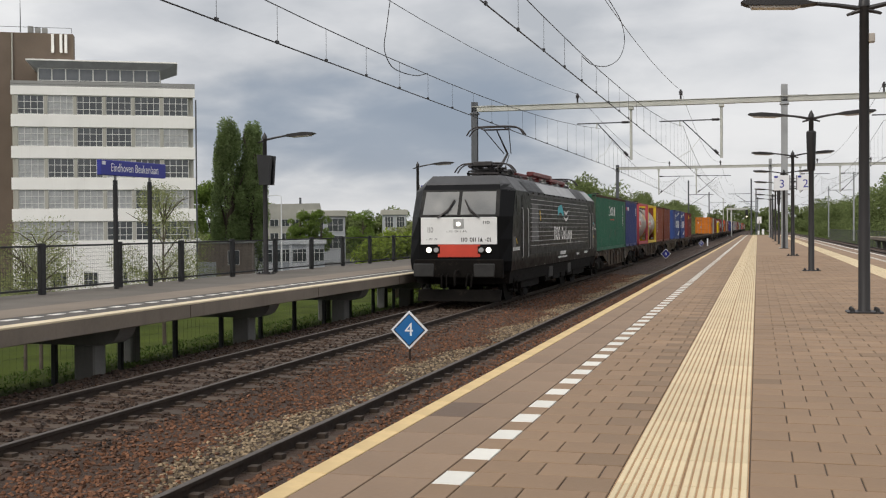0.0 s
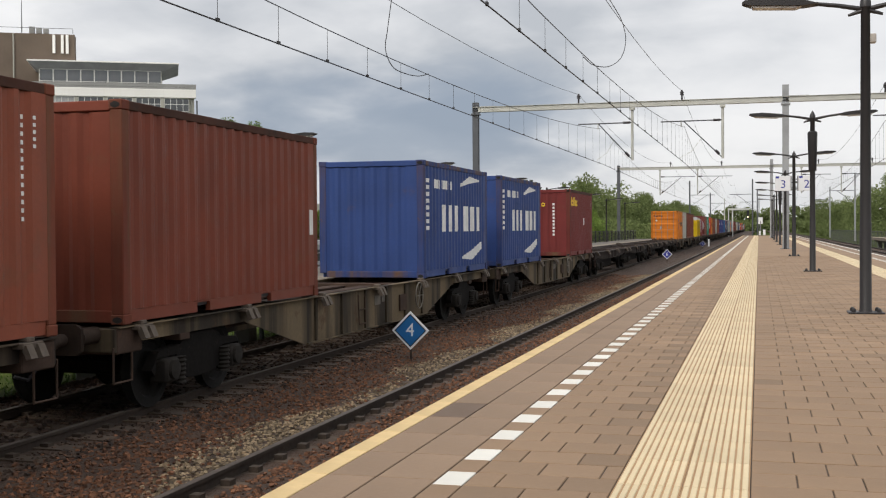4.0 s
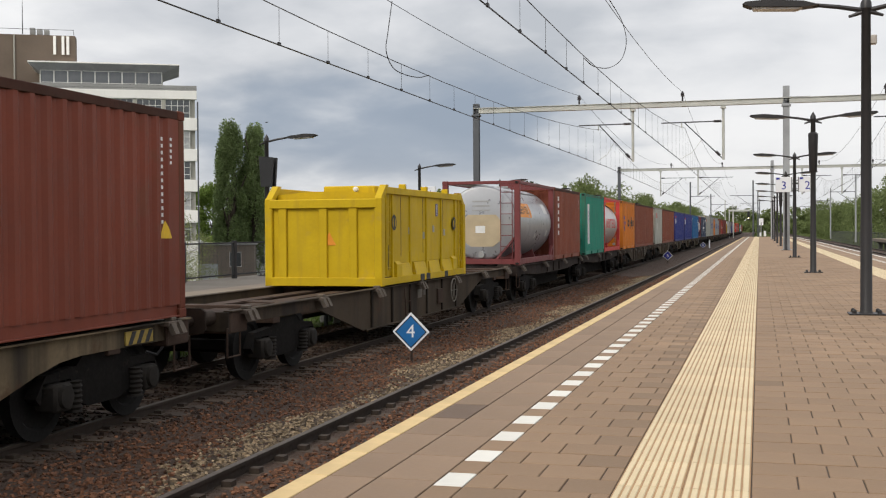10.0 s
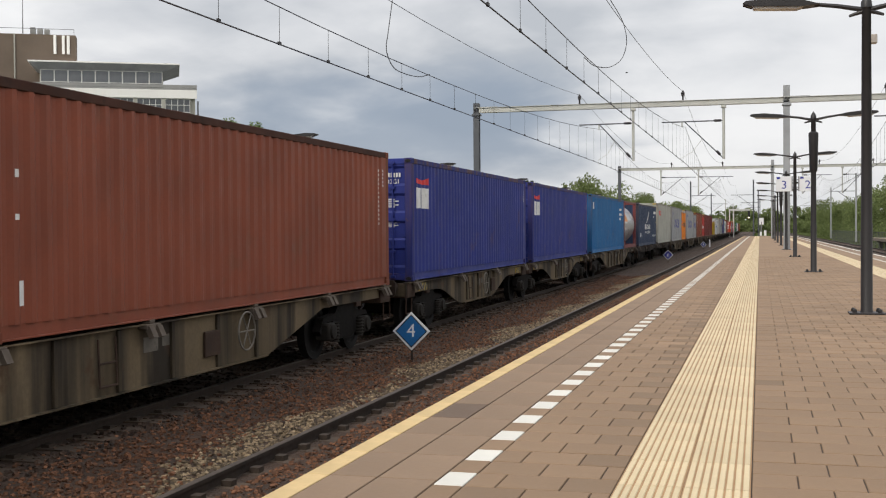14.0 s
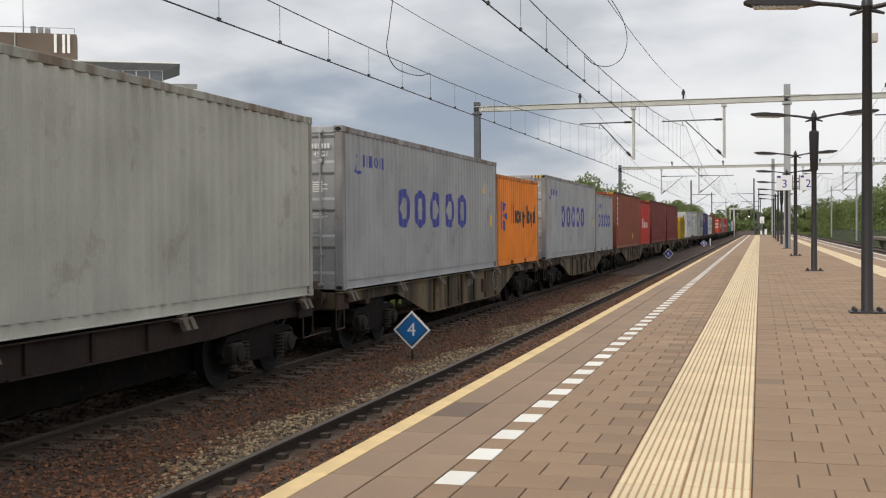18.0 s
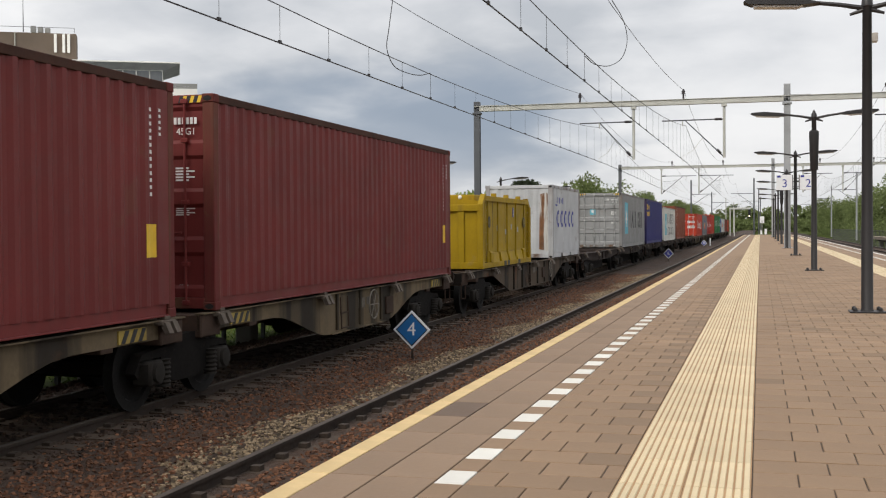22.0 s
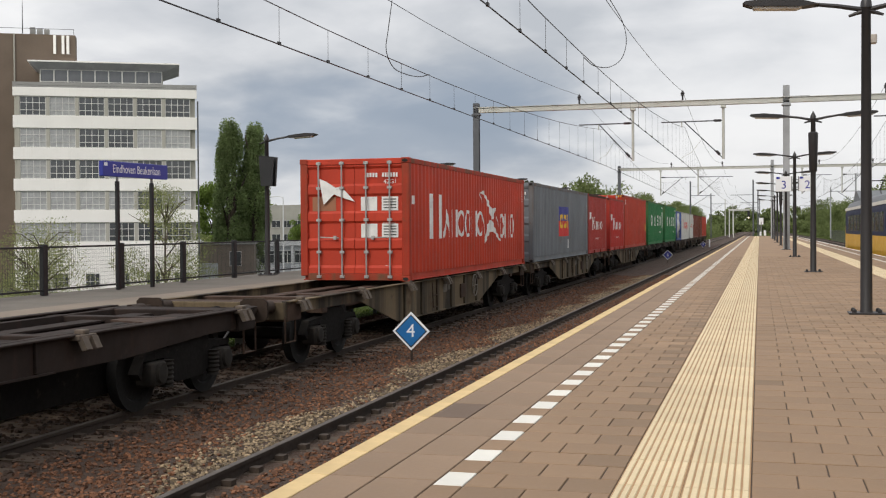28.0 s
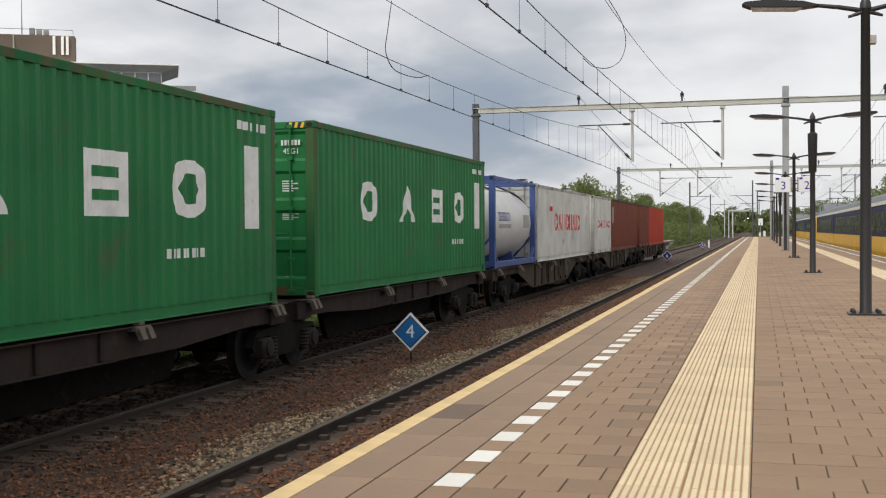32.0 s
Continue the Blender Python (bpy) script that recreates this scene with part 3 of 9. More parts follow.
ORANGE_PLATE = mat("orange_plate", (0.75, 0.27, 0.02), 0.5, 0, 0.08, 4, 0)


def tank_marks(th, r, zc, items):
    """Plain patches that hug the shell: (along, angle above the axis in degrees, length, arc in degrees, colour)."""
    for y, a, w, arc, m in items:
        vs, fs = [], []
        n = 4
        for i in range(n + 1):
            t = radians(a + arc * (i / n - 0.5))
            for yy in (y, y + w):
                vs.append(((r + 0.004) * math.cos(t), yy, zc + (r + 0.004) * math.sin(t)))
        for i in range(n):
            fs.append((2 * i, 2 * i + 1, 2 * i + 3, 2 * i + 2))
        part("marking", MB().add(vs, fs), m, th)


def tank_word(y0, a, w, arc, spec, m):
    """A word on the shell as plain bars and frames."""
    out, u = [], w / len(spec)
    for i, k in enumerate(spec):
        y, g, t = y0 + i * u, u * 0.74, u * 0.20
        if k in "HO":
            out += [(y, a, t, arc, m), (y + g - t, a, t, arc, m)]
        if k == "O":
            out += [(y + t, a + arc * 0.42, g - 2 * t, arc * 0.16, m), (y + t, a - arc * 0.42, g - 2 * t, arc * 0.16, m)]
        if k == "I":
            out += [(y + g * 0.5 - t * 0.5, a, t, arc, m)]
        if k == "T":
            out += [(y + g * 0.5 - t * 0.5, a - arc * 0.1, t, arc * 0.8, m), (y, a + arc * 0.40, g, arc * 0.2, m)]
        if k == "E":
            out += [(y, a, t, arc, m)] + [(y + t, a + arc * e, g - t, arc * 0.16, m) for e in (-0.42, 0, 0.42)]
    return out


def tank_container(frame_mat, shell_mat, s, label, marks=(), z=1.113, frontal=True, L=C20, H=H8, r=1.14):
    th = thing("tank_container", label, "tank container", None, "containers on the freight train")
    zc = 0.17 + r
    k = (r, L, H, frontal)
    dome = [(0.150, 0.05), (0.152, r * 0.93), (0.165, r * 0.97), (0.20, r)] if frontal else [(0.16, 0.05), (0.17, r * 0.45), (0.22, r * 0.75), (0.32, r * 0.92), (0.48, r)]
    prof = dome + [(L * 0.33, r), (L * 0.331, r + 0.006), (L * 0.345, r + 0.006), (L * 0.346, r), (L * 0.66, r), (L * 0.661, r + 0.006), (L * 0.675, r + 0.006), (L * 0.676, r)] + [(L - a, b) for a, b in dome[::-1]]
    part("shell", lambda: MB().lathe(prof, "y", (0, 0, zc), 40), shell_mat, th, "", None, ("shell", k))
    for sx in (-1, 1):
        part("top_rail", lambda: MB().box(1.13, 1.21, 0.17, L - 0.17, H - 0.10, H - 0.01, 0.008), frame_mat, th, "", Matrix.Diagonal((sx, 1, 1, 1)), ("ttop", k))
        part("bottom_rail", lambda: MB().box(1.10, 1.20, 0.17, L - 0.17, 0.03, 0.20, 0.008), frame_mat, th, "", Matrix.Diagonal((sx, 1, 1, 1)), ("tbot", k))
        for y, sy in ((0, 1), (L, -1)):
            fl = Matrix.Translation((sx * 1.13, y, 0)) @ Matrix.Diagonal((sx, sy, 1, 1))
            part("corner_post", lambda: MB().box(-0.085, 0.085, 0.006, 0.165, 0.115, H - 0.115, 0.012), frame_mat, th, "", fl, ("tpost", k))
            part("gusset", lambda: MB().tube([(0.02, 0.14, 0.52), (0.02, 0.58, 0.12)], 0.055, 4), frame_mat, th, "", fl, ("tgus", k))
            for zz in (0, H - 0.118):
                f = part("corner_fitting", fitting, frame_mat, th, "", fl @ Matrix.Translation((0, 0, zz)), "fitting")
                if y == 0 and sx > 0:
                    part("fitting_hole", hole_mark, DARKHOLE, f, "", Matrix.Translation((0, 0, 0.055)), "hole_end")
    for y in (0.09, L - 0.09):
        part("end_beam", lambda: MB().box(-1.05, 1.05, -0.06, 0.06, 0.03, 0.20, 0.01), frame_mat, th, "", (0, y, 0), ("tbeam", k))
        part("end_beam", lambda: MB().box(-1.05, 1.05, -0.05, 0.05, H - 0.11, H - 0.01, 0.01), frame_mat, th, "", (0, y, 0), ("tbeam2", k))
        for sx in (-1, 1):
            part("end_brace", lambda: MB().tube([(1.05, 0, 0.85), (0.45, 0, 0.16)], 0.04, 4), frame_mat, th, "", Matrix.Translation((0, y, 0)) @ Matrix.Diagonal((sx, 1, 1, 1)), ("tdiag", k))
    for y in (L * 0.27, L * 0.73):
        part("saddle", lambda: MB().prism([(-0.85, 0.08), (0.85, 0.08), (0.75, 0.42), (0.4, 0.24), (-0.4, 0.24), (-0.75, 0.42)], "y", -0.06, 0.06), frame_mat, th, "", (0, y, 0), ("saddle", k))
    part("walkway", lambda: MB().box(-0.95, -0.35, 0.2, L - 0.2, H - 0.09, H - 0.05, 0.004), GALV, th, "", None, ("walkway", k))
    for i in range(4):
        part("roof_strut", lambda: MB().box(0.35, 1.13, -0.05, 0.05, H - 0.14, H - 0.06, 0.006), frame_mat, th, "", (0, L * (0.2 + 0.2 * i), 0), ("rstrut", k))
    part("manhole", lambda: MB().lathe([(0, 0.28), (0.14, 0.28), (0.17, 0.2)], "z", (0, 0, H - 0.24), 18), GALV, th, "", (0, L * 0.5, 0), ("manh", k))
    part("drip_rail", lambda: MB().tube([(r * 0.55, 0.5, zc + r * 0.85), (r * 0.55, L - 0.5, zc + r * 0.85)], 0.02, 5), GALV, th, "", None, ("drip", k))
    ladder = MB()
    for xo in (0.62, 0.98):
        ladder.tube([(xo, 0.02, 0.1), (xo, 0.02, H - 0.1)], 0.016, 5)
    for i in range(7):
        ladder.tube([(0.62, 0.02, 0.25 + i * 0.33), (0.98, 0.02, 0.25 + i * 0.33)], 0.012, 5)
    if not frontal:
        part("hose", lambda: MB().tube(bend([(0.30, 0.7, zc + r * 0.99), (0.62, 1.5, zc + r * 0.87), (0.60, 2.6, zc + r * 0.88), (0.35, 3.1, zc + r)]), 0.035, 6).tube(bend([(0.3, L - 2.0, zc + r), (0.70, L - 1.3, zc + r * 0.82), (0.92, L - 0.6, zc + r * 0.58), (1.02, L - 0.25, zc + r * 0.1)]), 0.03, 6), BLACK_MARK, th, "", None, ("those", k))
        part("valve", lambda: MB().lathe([(0, 0.07), (0.16, 0.07), (0.2, 0.04)], "y", (0.95, L - 0.45, 0.32), 12), GALV, th, "", None, ("tvalve", k))
    if frontal:
        part("ladder", ladder, frame_mat, th, "", None, ("ladder", k))
        part("end_plate", lambda: MB().prism([(-0.60, zc - 0.55), (-0.35, zc - 0.74), (0.35, zc - 0.74), (0.60, zc - 0.55), (0.60, zc + 0.05), (0.45, zc + 0.24), (-0.45, zc + 0.24), (-0.60, zc + 0.05)], "y", 0.139, 0.149), mat("buff_end_paint", (0.46, 0.37, 0.24), 0.6), th, "buff patch on the tank's end", None, "endplate")
        part("valve", lambda: MB().lathe([(-0.16, 0.09), (0.0, 0.12), (0.05, 0.05)], "y", (0, 0.2, 0.32), 14), GALV, th, "", None, "valve")
        part("marking", lambda: MB().box(-0.2, 0.1, 0.134, 0.138, zc - 0.32, zc - 0.10), WHITE_MARK, th, "", None, "endnote")
        for i in range(3):
            part("marking", lambda: MB().box(-0.30, 0.25, 0.143, 0.149, 0, 0.045), GREY_MARK, th, "", (0, 0.0, zc + 0.35 + i * 0.14), "endbar")
    tank_marks(th, r, zc, marks)
    TRAIN.append((th, s, z))
    return th


def skip_box(s, label, m, L=6.6, H=2.0, z=1.113):
    """A yellow lidded box with ribbed ends, sloping foot gussets and ladders."""
    th = thing("bulk_skip", label, "skip", None, "skips on the freight train")
    w = 1.22
    part("body", lambda: MB().prism([(0.20, 0.16), (L - 0.20, 0.16), (L - 0.14, H - 0.36), (0.14, H - 0.36)], "x", -w + 0.10, w - 0.10), m, th, "", None, "skipbody")
    [part("base_beam", lambda: MB().box(-w, w, 0.02, 0.20, 0.0, 0.17, 0.01), m, th, "", (0, yb, 0), "skipbase") for yb in (0, L - 0.22)]
    part("lid", lambda: MB().prism([(-w + 0.12, H - 0.36), (w - 0.12, H - 0.36), (w - 0.14, H - 0.20), (0.4, H - 0.14), (-0.4, H - 0.14), (-w + 0.14, H - 0.20)], "y", 0.35, L - 0.35), m, th, "", None, "skiplid")
    for sx in (-1, 1):
        fl = Matrix.Diagonal((sx, 1, 1, 1))
        part("bottom_rail", lambda: MB().box(w - 0.08, w, 0.2, L * 0.40, 0.01, 0.15, 0.008).box(w - 0.08, w, L * 0.40 + 0.32, L * 0.40 + 0.45, 0.01, 0.15).box(w - 0.08, w, L * 0.40 + 0.77, L - 0.2, 0.01, 0.15, 0.008), m, th, "", fl, "skiprail")
        part("top_rail", lambda: MB().box(w - 0.10, w - 0.01, 0.35, L - 0.35, H - 0.20, H - 0.06, 0.01), m, th, "", fl, "skiptop")
        part("side_panel", lambda: MB().box(w - 0.11, w - 0.07, 0.3, L - 0.3, 0.42, H - 0.2, 0.004), m, th, "", fl, "skippanel")
        for i in range(5):
            y = 0.85 + i * (L - 1.7) / 4
            part("side_rib", lambda: MB().box(w - 0.08, w - 0.035, -0.05, 0.05, 0.15, H - 0.15, 0.01), m, th, "", fl @ Matrix.Translation((0, y, 0)), "skiprib")
        for i in range(4):
            y = 1.1 + (i + 0.5) * (L - 2.2) / 4
            part("foot_gusset", lambda: MB().prism([(w - 0.09, 0.15), (w, 0.15), (w - 0.05, 0.40), (w - 0.09, 0.42)], "y", -0.42, 0.42), m, th, "", fl @ Matrix.Translation((0, y, 0)), "skipgus")
        for yo in (0.36, L - 0.62):
            lad = MB()
            for q in (0, 0.26):
                lad.tube([(w - 0.03, q, 0.2), (w - 0.03, q, H - 0.2)], 0.015, 5)
            for i in range(5):
                lad.tube([(w - 0.03, 0, 0.35 + i * 0.3), (w - 0.03, 0.26, 0.35 + i * 0.3)], 0.012, 5)
            part("ladder", lad, m, th, "", fl @ Matrix.Translation((0, yo, 0)), "skiplad")
        for y in (0.12, L - 0.12):
            part("corner_post", lambda: MB().box(w - 0.16, w, -0.10, 0.10, 0.0, H - 0.28, 0.015), m, th, "", fl @ Matrix.Translation((0, y, 0)), "skippost")
            part("corner_brace", lambda: MB().prism([(-0.10, H - 0.30), (0.10, H - 0.30), (0.42, H - 0.02), (0.25, H - 0.02)], "x", w - 0.15, w - 0.02), m, th, "", Matrix.Translation((0, y, 0)) @ Matrix.Diagonal((sx, 1 if y < 1 else -1, 1, 1)), "skipbrace")
    for y, sy in ((0.05, 1), (L - 0.05, -1)):
        fl = Matrix.Translation((0, y, 0)) @ Matrix.Diagonal((1, sy, 1, 1))
        part("end_panel", lambda: MB().box(-1.1, 1.1, 0.03, 0.12, 0.14, H - 0.34, 0.006), m, th, "", fl, "skipend")
        for x in (-0.85, 0.0, 0.62):
            part("end_rib", lambda: MB().box(-0.085, 0.085, -0.02, 0.04, 0.15, H - 0.36, 0.012), m, th, "", fl @ Matrix.Translation((x, 0, 0)), "skiperib")
        part("end_rib", lambda: MB().box(-1.12, 1.12, -0.04, 0.14, H - 0.48, H - 0.30, 0.015), m, th, "", fl, "skiperib2")
    for y in (1.0, L - 1.5):
        hb = part("lid_hatch", lambda: MB().box(-0.35, 0.75, 0, 0.8, H - 0.20, H - 0.01, 0.02), m, th, "", (0, y, 0), "skiphatch")
        part("hatch_knob", lambda: MB().lathe([(-0.05, 0.02), (-0.03, 0.05), (0.02, 0.06)], "y", (0.35, -0.02, H - 0.08), 12), WHITE_MARK, hb, "", None, "skipknob")
    for y in (1.6, 3.2, 4.9):
        part("top_clamp", lambda: MB().box(w - 0.14, w, -0.05, 0.05, H - 0.08, H + 0.03, 0.01), m, th, "", (0, y, 0), "skipclamp")
    part("warning_sign", MB().prism([(-0.02, H * 0.40), (0.26, H * 0.40), (0.12, H * 0.53)], "y", 0.072, 0.078), ORANGE_PLATE, th)
    for y in (0.9, L - 1.0):
        part("marking", MB().lathe([(0, 0.16), (0.004, 0.16)], "x", (w - 0.034, y, H * 0.62), 18), BLACK_MARK, th)
        part("marking", MB().lathe([(0, 0.11), (0.004, 0.11)], "x", (w - 0.029, y, H * 0.62), 18), m, th)
        part("marking", MB().box(w - 0.025, w - 0.022, y - 0.05, y + 0.05, H * 0.55, H * 0.69), BLACK_MARK, th)
    for y in (L * 0.40 + 0.16, L * 0.40 + 0.61, L * 0.72):
        part("lifting_pocket", lambda: MB().box(w - 0.10, w + 0.002, -0.15, 0.15, 0.01, 0.145, 0.004), BLACK_MARK, th, "", (0, y, 0), "skippocket")
    for y, z0, z1 in ((1.45, 0.55, H - 0.22), (3.05, 0.6, H - 0.22), (4.7, 0.95, H - 0.22), (0.62, 0.3, 0.8)):
        part("grime_run", MB().box(w - 0.069, w - 0.066, y, y + 0.022, z0, z1), BLACK_MARK, th)
    for y in (0.95, L - 1.25):
        part("corner_foot", lambda: MB().prism([(w - 0.09, 0.15), (w + 0.01, 0.15), (w + 0.01, 0.40), (w - 0.04, 0.46), (w - 0.09, 0.46)], "y", 0, 0.34), m, th, "", (0, y, 0), "skipfoot")
    part("marking", MB().box(w - 0.068, w - 0.062, L * 0.62, L * 0.62 + 0.16, H * 0.70, H * 0.84), BLUE_MARK, th)
    part("marking", MB().box(w - 0.061, w - 0.058, L * 0.62 + 0.06, L * 0.62 + 0.10, H * 0.71, H * 0.83), WHITE_MARK, th)
    for y, q in ((0.30, 0.5), (0.46, 0.45), (0.58, 0.52), (0.72, 0.48)):
        part("marking", MB().box(w - 0.068, w - 0.062, L * y, L * y + 0.14, H * q, H * q + 0.15), GREY_MARK, th)
    TRAIN.append((th, s, z))


# ---- wagons ----
FRAME_BROWN = mat("tan_wagon_frame_grime", (0.145, 0.108, 0.064), 0.8, 0.0, 0.35, 0.7, 0.25, 40, streak=0.92, streak_col=(0.016, 0.013, 0.010), patch=0.75, patch_col=(0.070, 0.036, 0.019), sscale=1.1, sedge=(0.44, 0.57), spec=0.25)
FRAME_LONG = mat("brown_wagon_frame_grime", (0.062, 0.045, 0.030), 0.85, 0.0, 0.35, 0.7, 0.25, 40, streak=0.85, streak_col=(0.016, 0.013, 0.011), patch=0.5, patch_col=(0.080, 0.042, 0.024), sscale=1.2, sedge=(0.46, 0.64), spec=0.2)
FRAME_RUST = mat("rust_stained_wagon_frame", (0.085, 0.062, 0.042), 0.82, 0.0, 0.35, 0.7, 0.25, 40, streak=0.92, streak_col=(0.014, 0.011, 0.009), patch=0.8, patch_col=(0.115, 0.046, 0.020), sscale=1.5, sedge=(0.46, 0.58), spec=0.22)
FRAME_DARK = mat("wagon_frame_dark", (0.026, 0.018, 0.015), 0.85, 0.0, 0.3, 1.2, 0.25, 40, streak=0.5, streak_col=(0.05, 0.026, 0.018), patch=0.35, patch_col=(0.07, 0.045, 0.034), spec=0.2)
DECK_RUST = mat("wagon_deck_rust", (0.060, 0.038, 0.028), 0.85, 0.0, 0.35, 2, 0.3, 40, patch=0.4, patch_col=(0.10, 0.055, 0.032), spec=0.2)
# Running gear: grime, with the shade under the wagons darkened into its colour.
GEAR = mat("shade_dark_gear_grime", (0.0070, 0.0058, 0.0050), 0.9, 0.0, 0.4, 4, 0.3, 50, patch=0.4, patch_col=(0.045, 0.034, 0.026), spec=0.15)
GEAR_DUSTY_SHADED = mat("dusty_shade_dark_gear", (0.020, 0.017, 0.014), 0.9, 0.0, 0.4, 5, 0.3, 50, patch=0.5, patch_col=(0.050, 0.042, 0.034), spec=0.25)
HANDLE_GREY = mat("dusty_hand_wheel_steel", (0.17, 0.15, 0.125), 0.7, 0.1, 0.25, 6, 0.1)
BUFFER_RUST = mat("greasy_rust_buffer_steel", (0.034, 0.023, 0.017), 0.75, 0.0, 0.35, 5, 0.2, 50, patch=0.5, patch_col=(0.012, 0.010, 0.009), spec=0.2)
LOCK_DUST = mat("dusty_lock_steel", (0.105, 0.080, 0.060), 0.8, 0.0, 0.35, 6, 0.2, 50, patch=0.5, patch_col=(0.045, 0.030, 0.022))
DULL_YELLOW = mat("dull_yellow_paint", (0.34, 0.24, 0.05), 0.7, 0, 0.25, 4, 0.1, patch=0.5, patch_col=(0.10, 0.07, 0.03))
DIM_PLATE = mat("grimy_data_plate", (0.12, 0.105, 0.085), 0.8, 0, 0.3, 5, 0.1, patch=0.6, patch_col=(0.05, 0.04, 0.03))
# Wheels nearly black: grime plus underfloor shade put into the colour.
TREAD = mat("grimy_shade_dark_wheel_steel", (0.0045, 0.004, 0.0035), 0.95, 0.0, 0.3, 6, 0.1)


def wheel():
    return MB().lathe([(-0.07, 0.20), (-0.068, 0.36), (-0.066, 0.455), (0.055, 0.462), (0.062, 0.485), (0.085, 0.485), (0.088, 0.37), (0.055, 0.34), (0.05, 0.20), (0.09, 0.11)], "x", (0, 0, 0), 24)


def bogie(parent, y, both=False):
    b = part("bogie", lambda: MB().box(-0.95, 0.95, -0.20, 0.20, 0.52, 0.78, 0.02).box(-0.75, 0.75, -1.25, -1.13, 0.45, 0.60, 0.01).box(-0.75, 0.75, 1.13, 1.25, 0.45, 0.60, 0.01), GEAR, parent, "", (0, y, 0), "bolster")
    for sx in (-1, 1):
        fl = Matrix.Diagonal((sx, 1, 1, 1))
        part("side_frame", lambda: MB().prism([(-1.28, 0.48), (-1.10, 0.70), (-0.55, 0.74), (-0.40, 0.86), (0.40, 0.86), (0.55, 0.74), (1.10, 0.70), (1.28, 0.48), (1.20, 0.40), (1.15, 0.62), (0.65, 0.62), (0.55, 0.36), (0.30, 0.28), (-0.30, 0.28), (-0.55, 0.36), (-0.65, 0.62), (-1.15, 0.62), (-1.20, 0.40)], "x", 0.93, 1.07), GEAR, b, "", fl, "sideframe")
        for yy in ((-0.9, 0.9) if sx > 0 or both else ()):
            part("axle_box", lambda: MB().box(0.90, 1.16, -0.17, 0.17, 0.30, 0.60, 0.03).lathe([(1.15, 0.13), (1.20, 0.12), (1.21, 0.05)], "x", (0, 0, 0.46), 14), GEAR_DUSTY_SHADED, b, "", fl @ Matrix.Translation((0, yy, 0)), "axlebox")
            part("spring", lambda: MB().lathe([(0.26 + i * 0.028, 0.075 if i % 2 else 0.095) for i in range(13)], "z", (1.09, 0, 0), 12), GEAR_DUSTY_SHADED, b, "", fl @ Matrix.Translation((0, yy + (0.27 if yy > 0 else -0.27) * -1, 0)), "spring")
    for yy in (-0.9, 0.9):
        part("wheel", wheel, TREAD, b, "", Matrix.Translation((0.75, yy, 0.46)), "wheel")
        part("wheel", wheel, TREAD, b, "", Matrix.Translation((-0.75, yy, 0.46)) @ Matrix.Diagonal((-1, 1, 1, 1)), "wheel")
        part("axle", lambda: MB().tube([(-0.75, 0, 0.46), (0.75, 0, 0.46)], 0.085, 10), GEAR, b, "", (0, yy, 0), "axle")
    return b


def buffers(parent, y, sy, m):
    for sx in (-1, 1):
        part("buffer", lambda: MB().tube([(0, 0, 0), (0, -0.36, 0)], 0.10, 12).tube([(0, -0.36, 0), (0, -0.56, 0)], 0.07, 12).prism([(-0.22, -0.12), (-0.16, -0.17), (0.16, -0.17), (0.22, -0.12), (0.22, 0.12), (0.16, 0.17), (-0.16, 0.17), (-0.22, 0.12)], "y", -0.62, -0.575), m, parent, "", Matrix.Translation((sx * 0.875, y, 1.0)) @ Matrix.Diagonal((1, sy, 1, 1)), "buffer")
    part("coupling_hook", lambda: MB().tube([(0, 0.1, 0.98), (0, -0.25, 0.98), (0, -0.42, 0.93), (0, -0.40, 0.80)], 0.035, 6), GEAR, parent, "", Matrix.Translation((0, y, 0)) @ Matrix.Diagonal((1, sy, 1, 1)), "hook")
    part("brake_hose", lambda: MB().tube([(0.28, 0.05, 0.92), (0.28, -0.12, 0.86), (0.26, -0.22, 0.62), (0.2, -0.30, 0.50), (0.1, -0.42, 0.55)], 0.022, 6), BLACK_MARK, parent, "", Matrix.Translation((0, y, 0)) @ Matrix.Diagonal((1, sy, 1, 1)), "hose")


def twist_lock():
    return MB().box(-0.10, 0.08, -0.17, 0.17, -0.06, 0.0, 0.008).box(-0.06, 0.06, -0.06, 0.06, 0.0, 0.05, 0.01).prism([(0.02, -0.02), (0.10, -0.02), (0.16, -0.15), (0.10, -0.17)], "y", -0.15, -0.04).prism([(0.02, -0.02), (0.10, -0.02), (0.16, -0.15), (0.10, -0.17)], "y", 0.04, 0.15)


def hand_wheel():
    mb = MB()
    ring = [(0, 0.27 * math.cos(a), 0.27 * math.sin(a)) for a in [i * math.pi / 9 for i in range(19)]]
    mb.tube(ring, 0.014, 6)
    for a in (0, 1, 2):
        t = a * math.pi / 3
        mb.tube([(0, 0.27 * math.cos(t), 0.27 * math.sin(t)), (0, -0.27 * math.cos(t), -0.27 * math.sin(t))], 0.010, 5)
    return mb


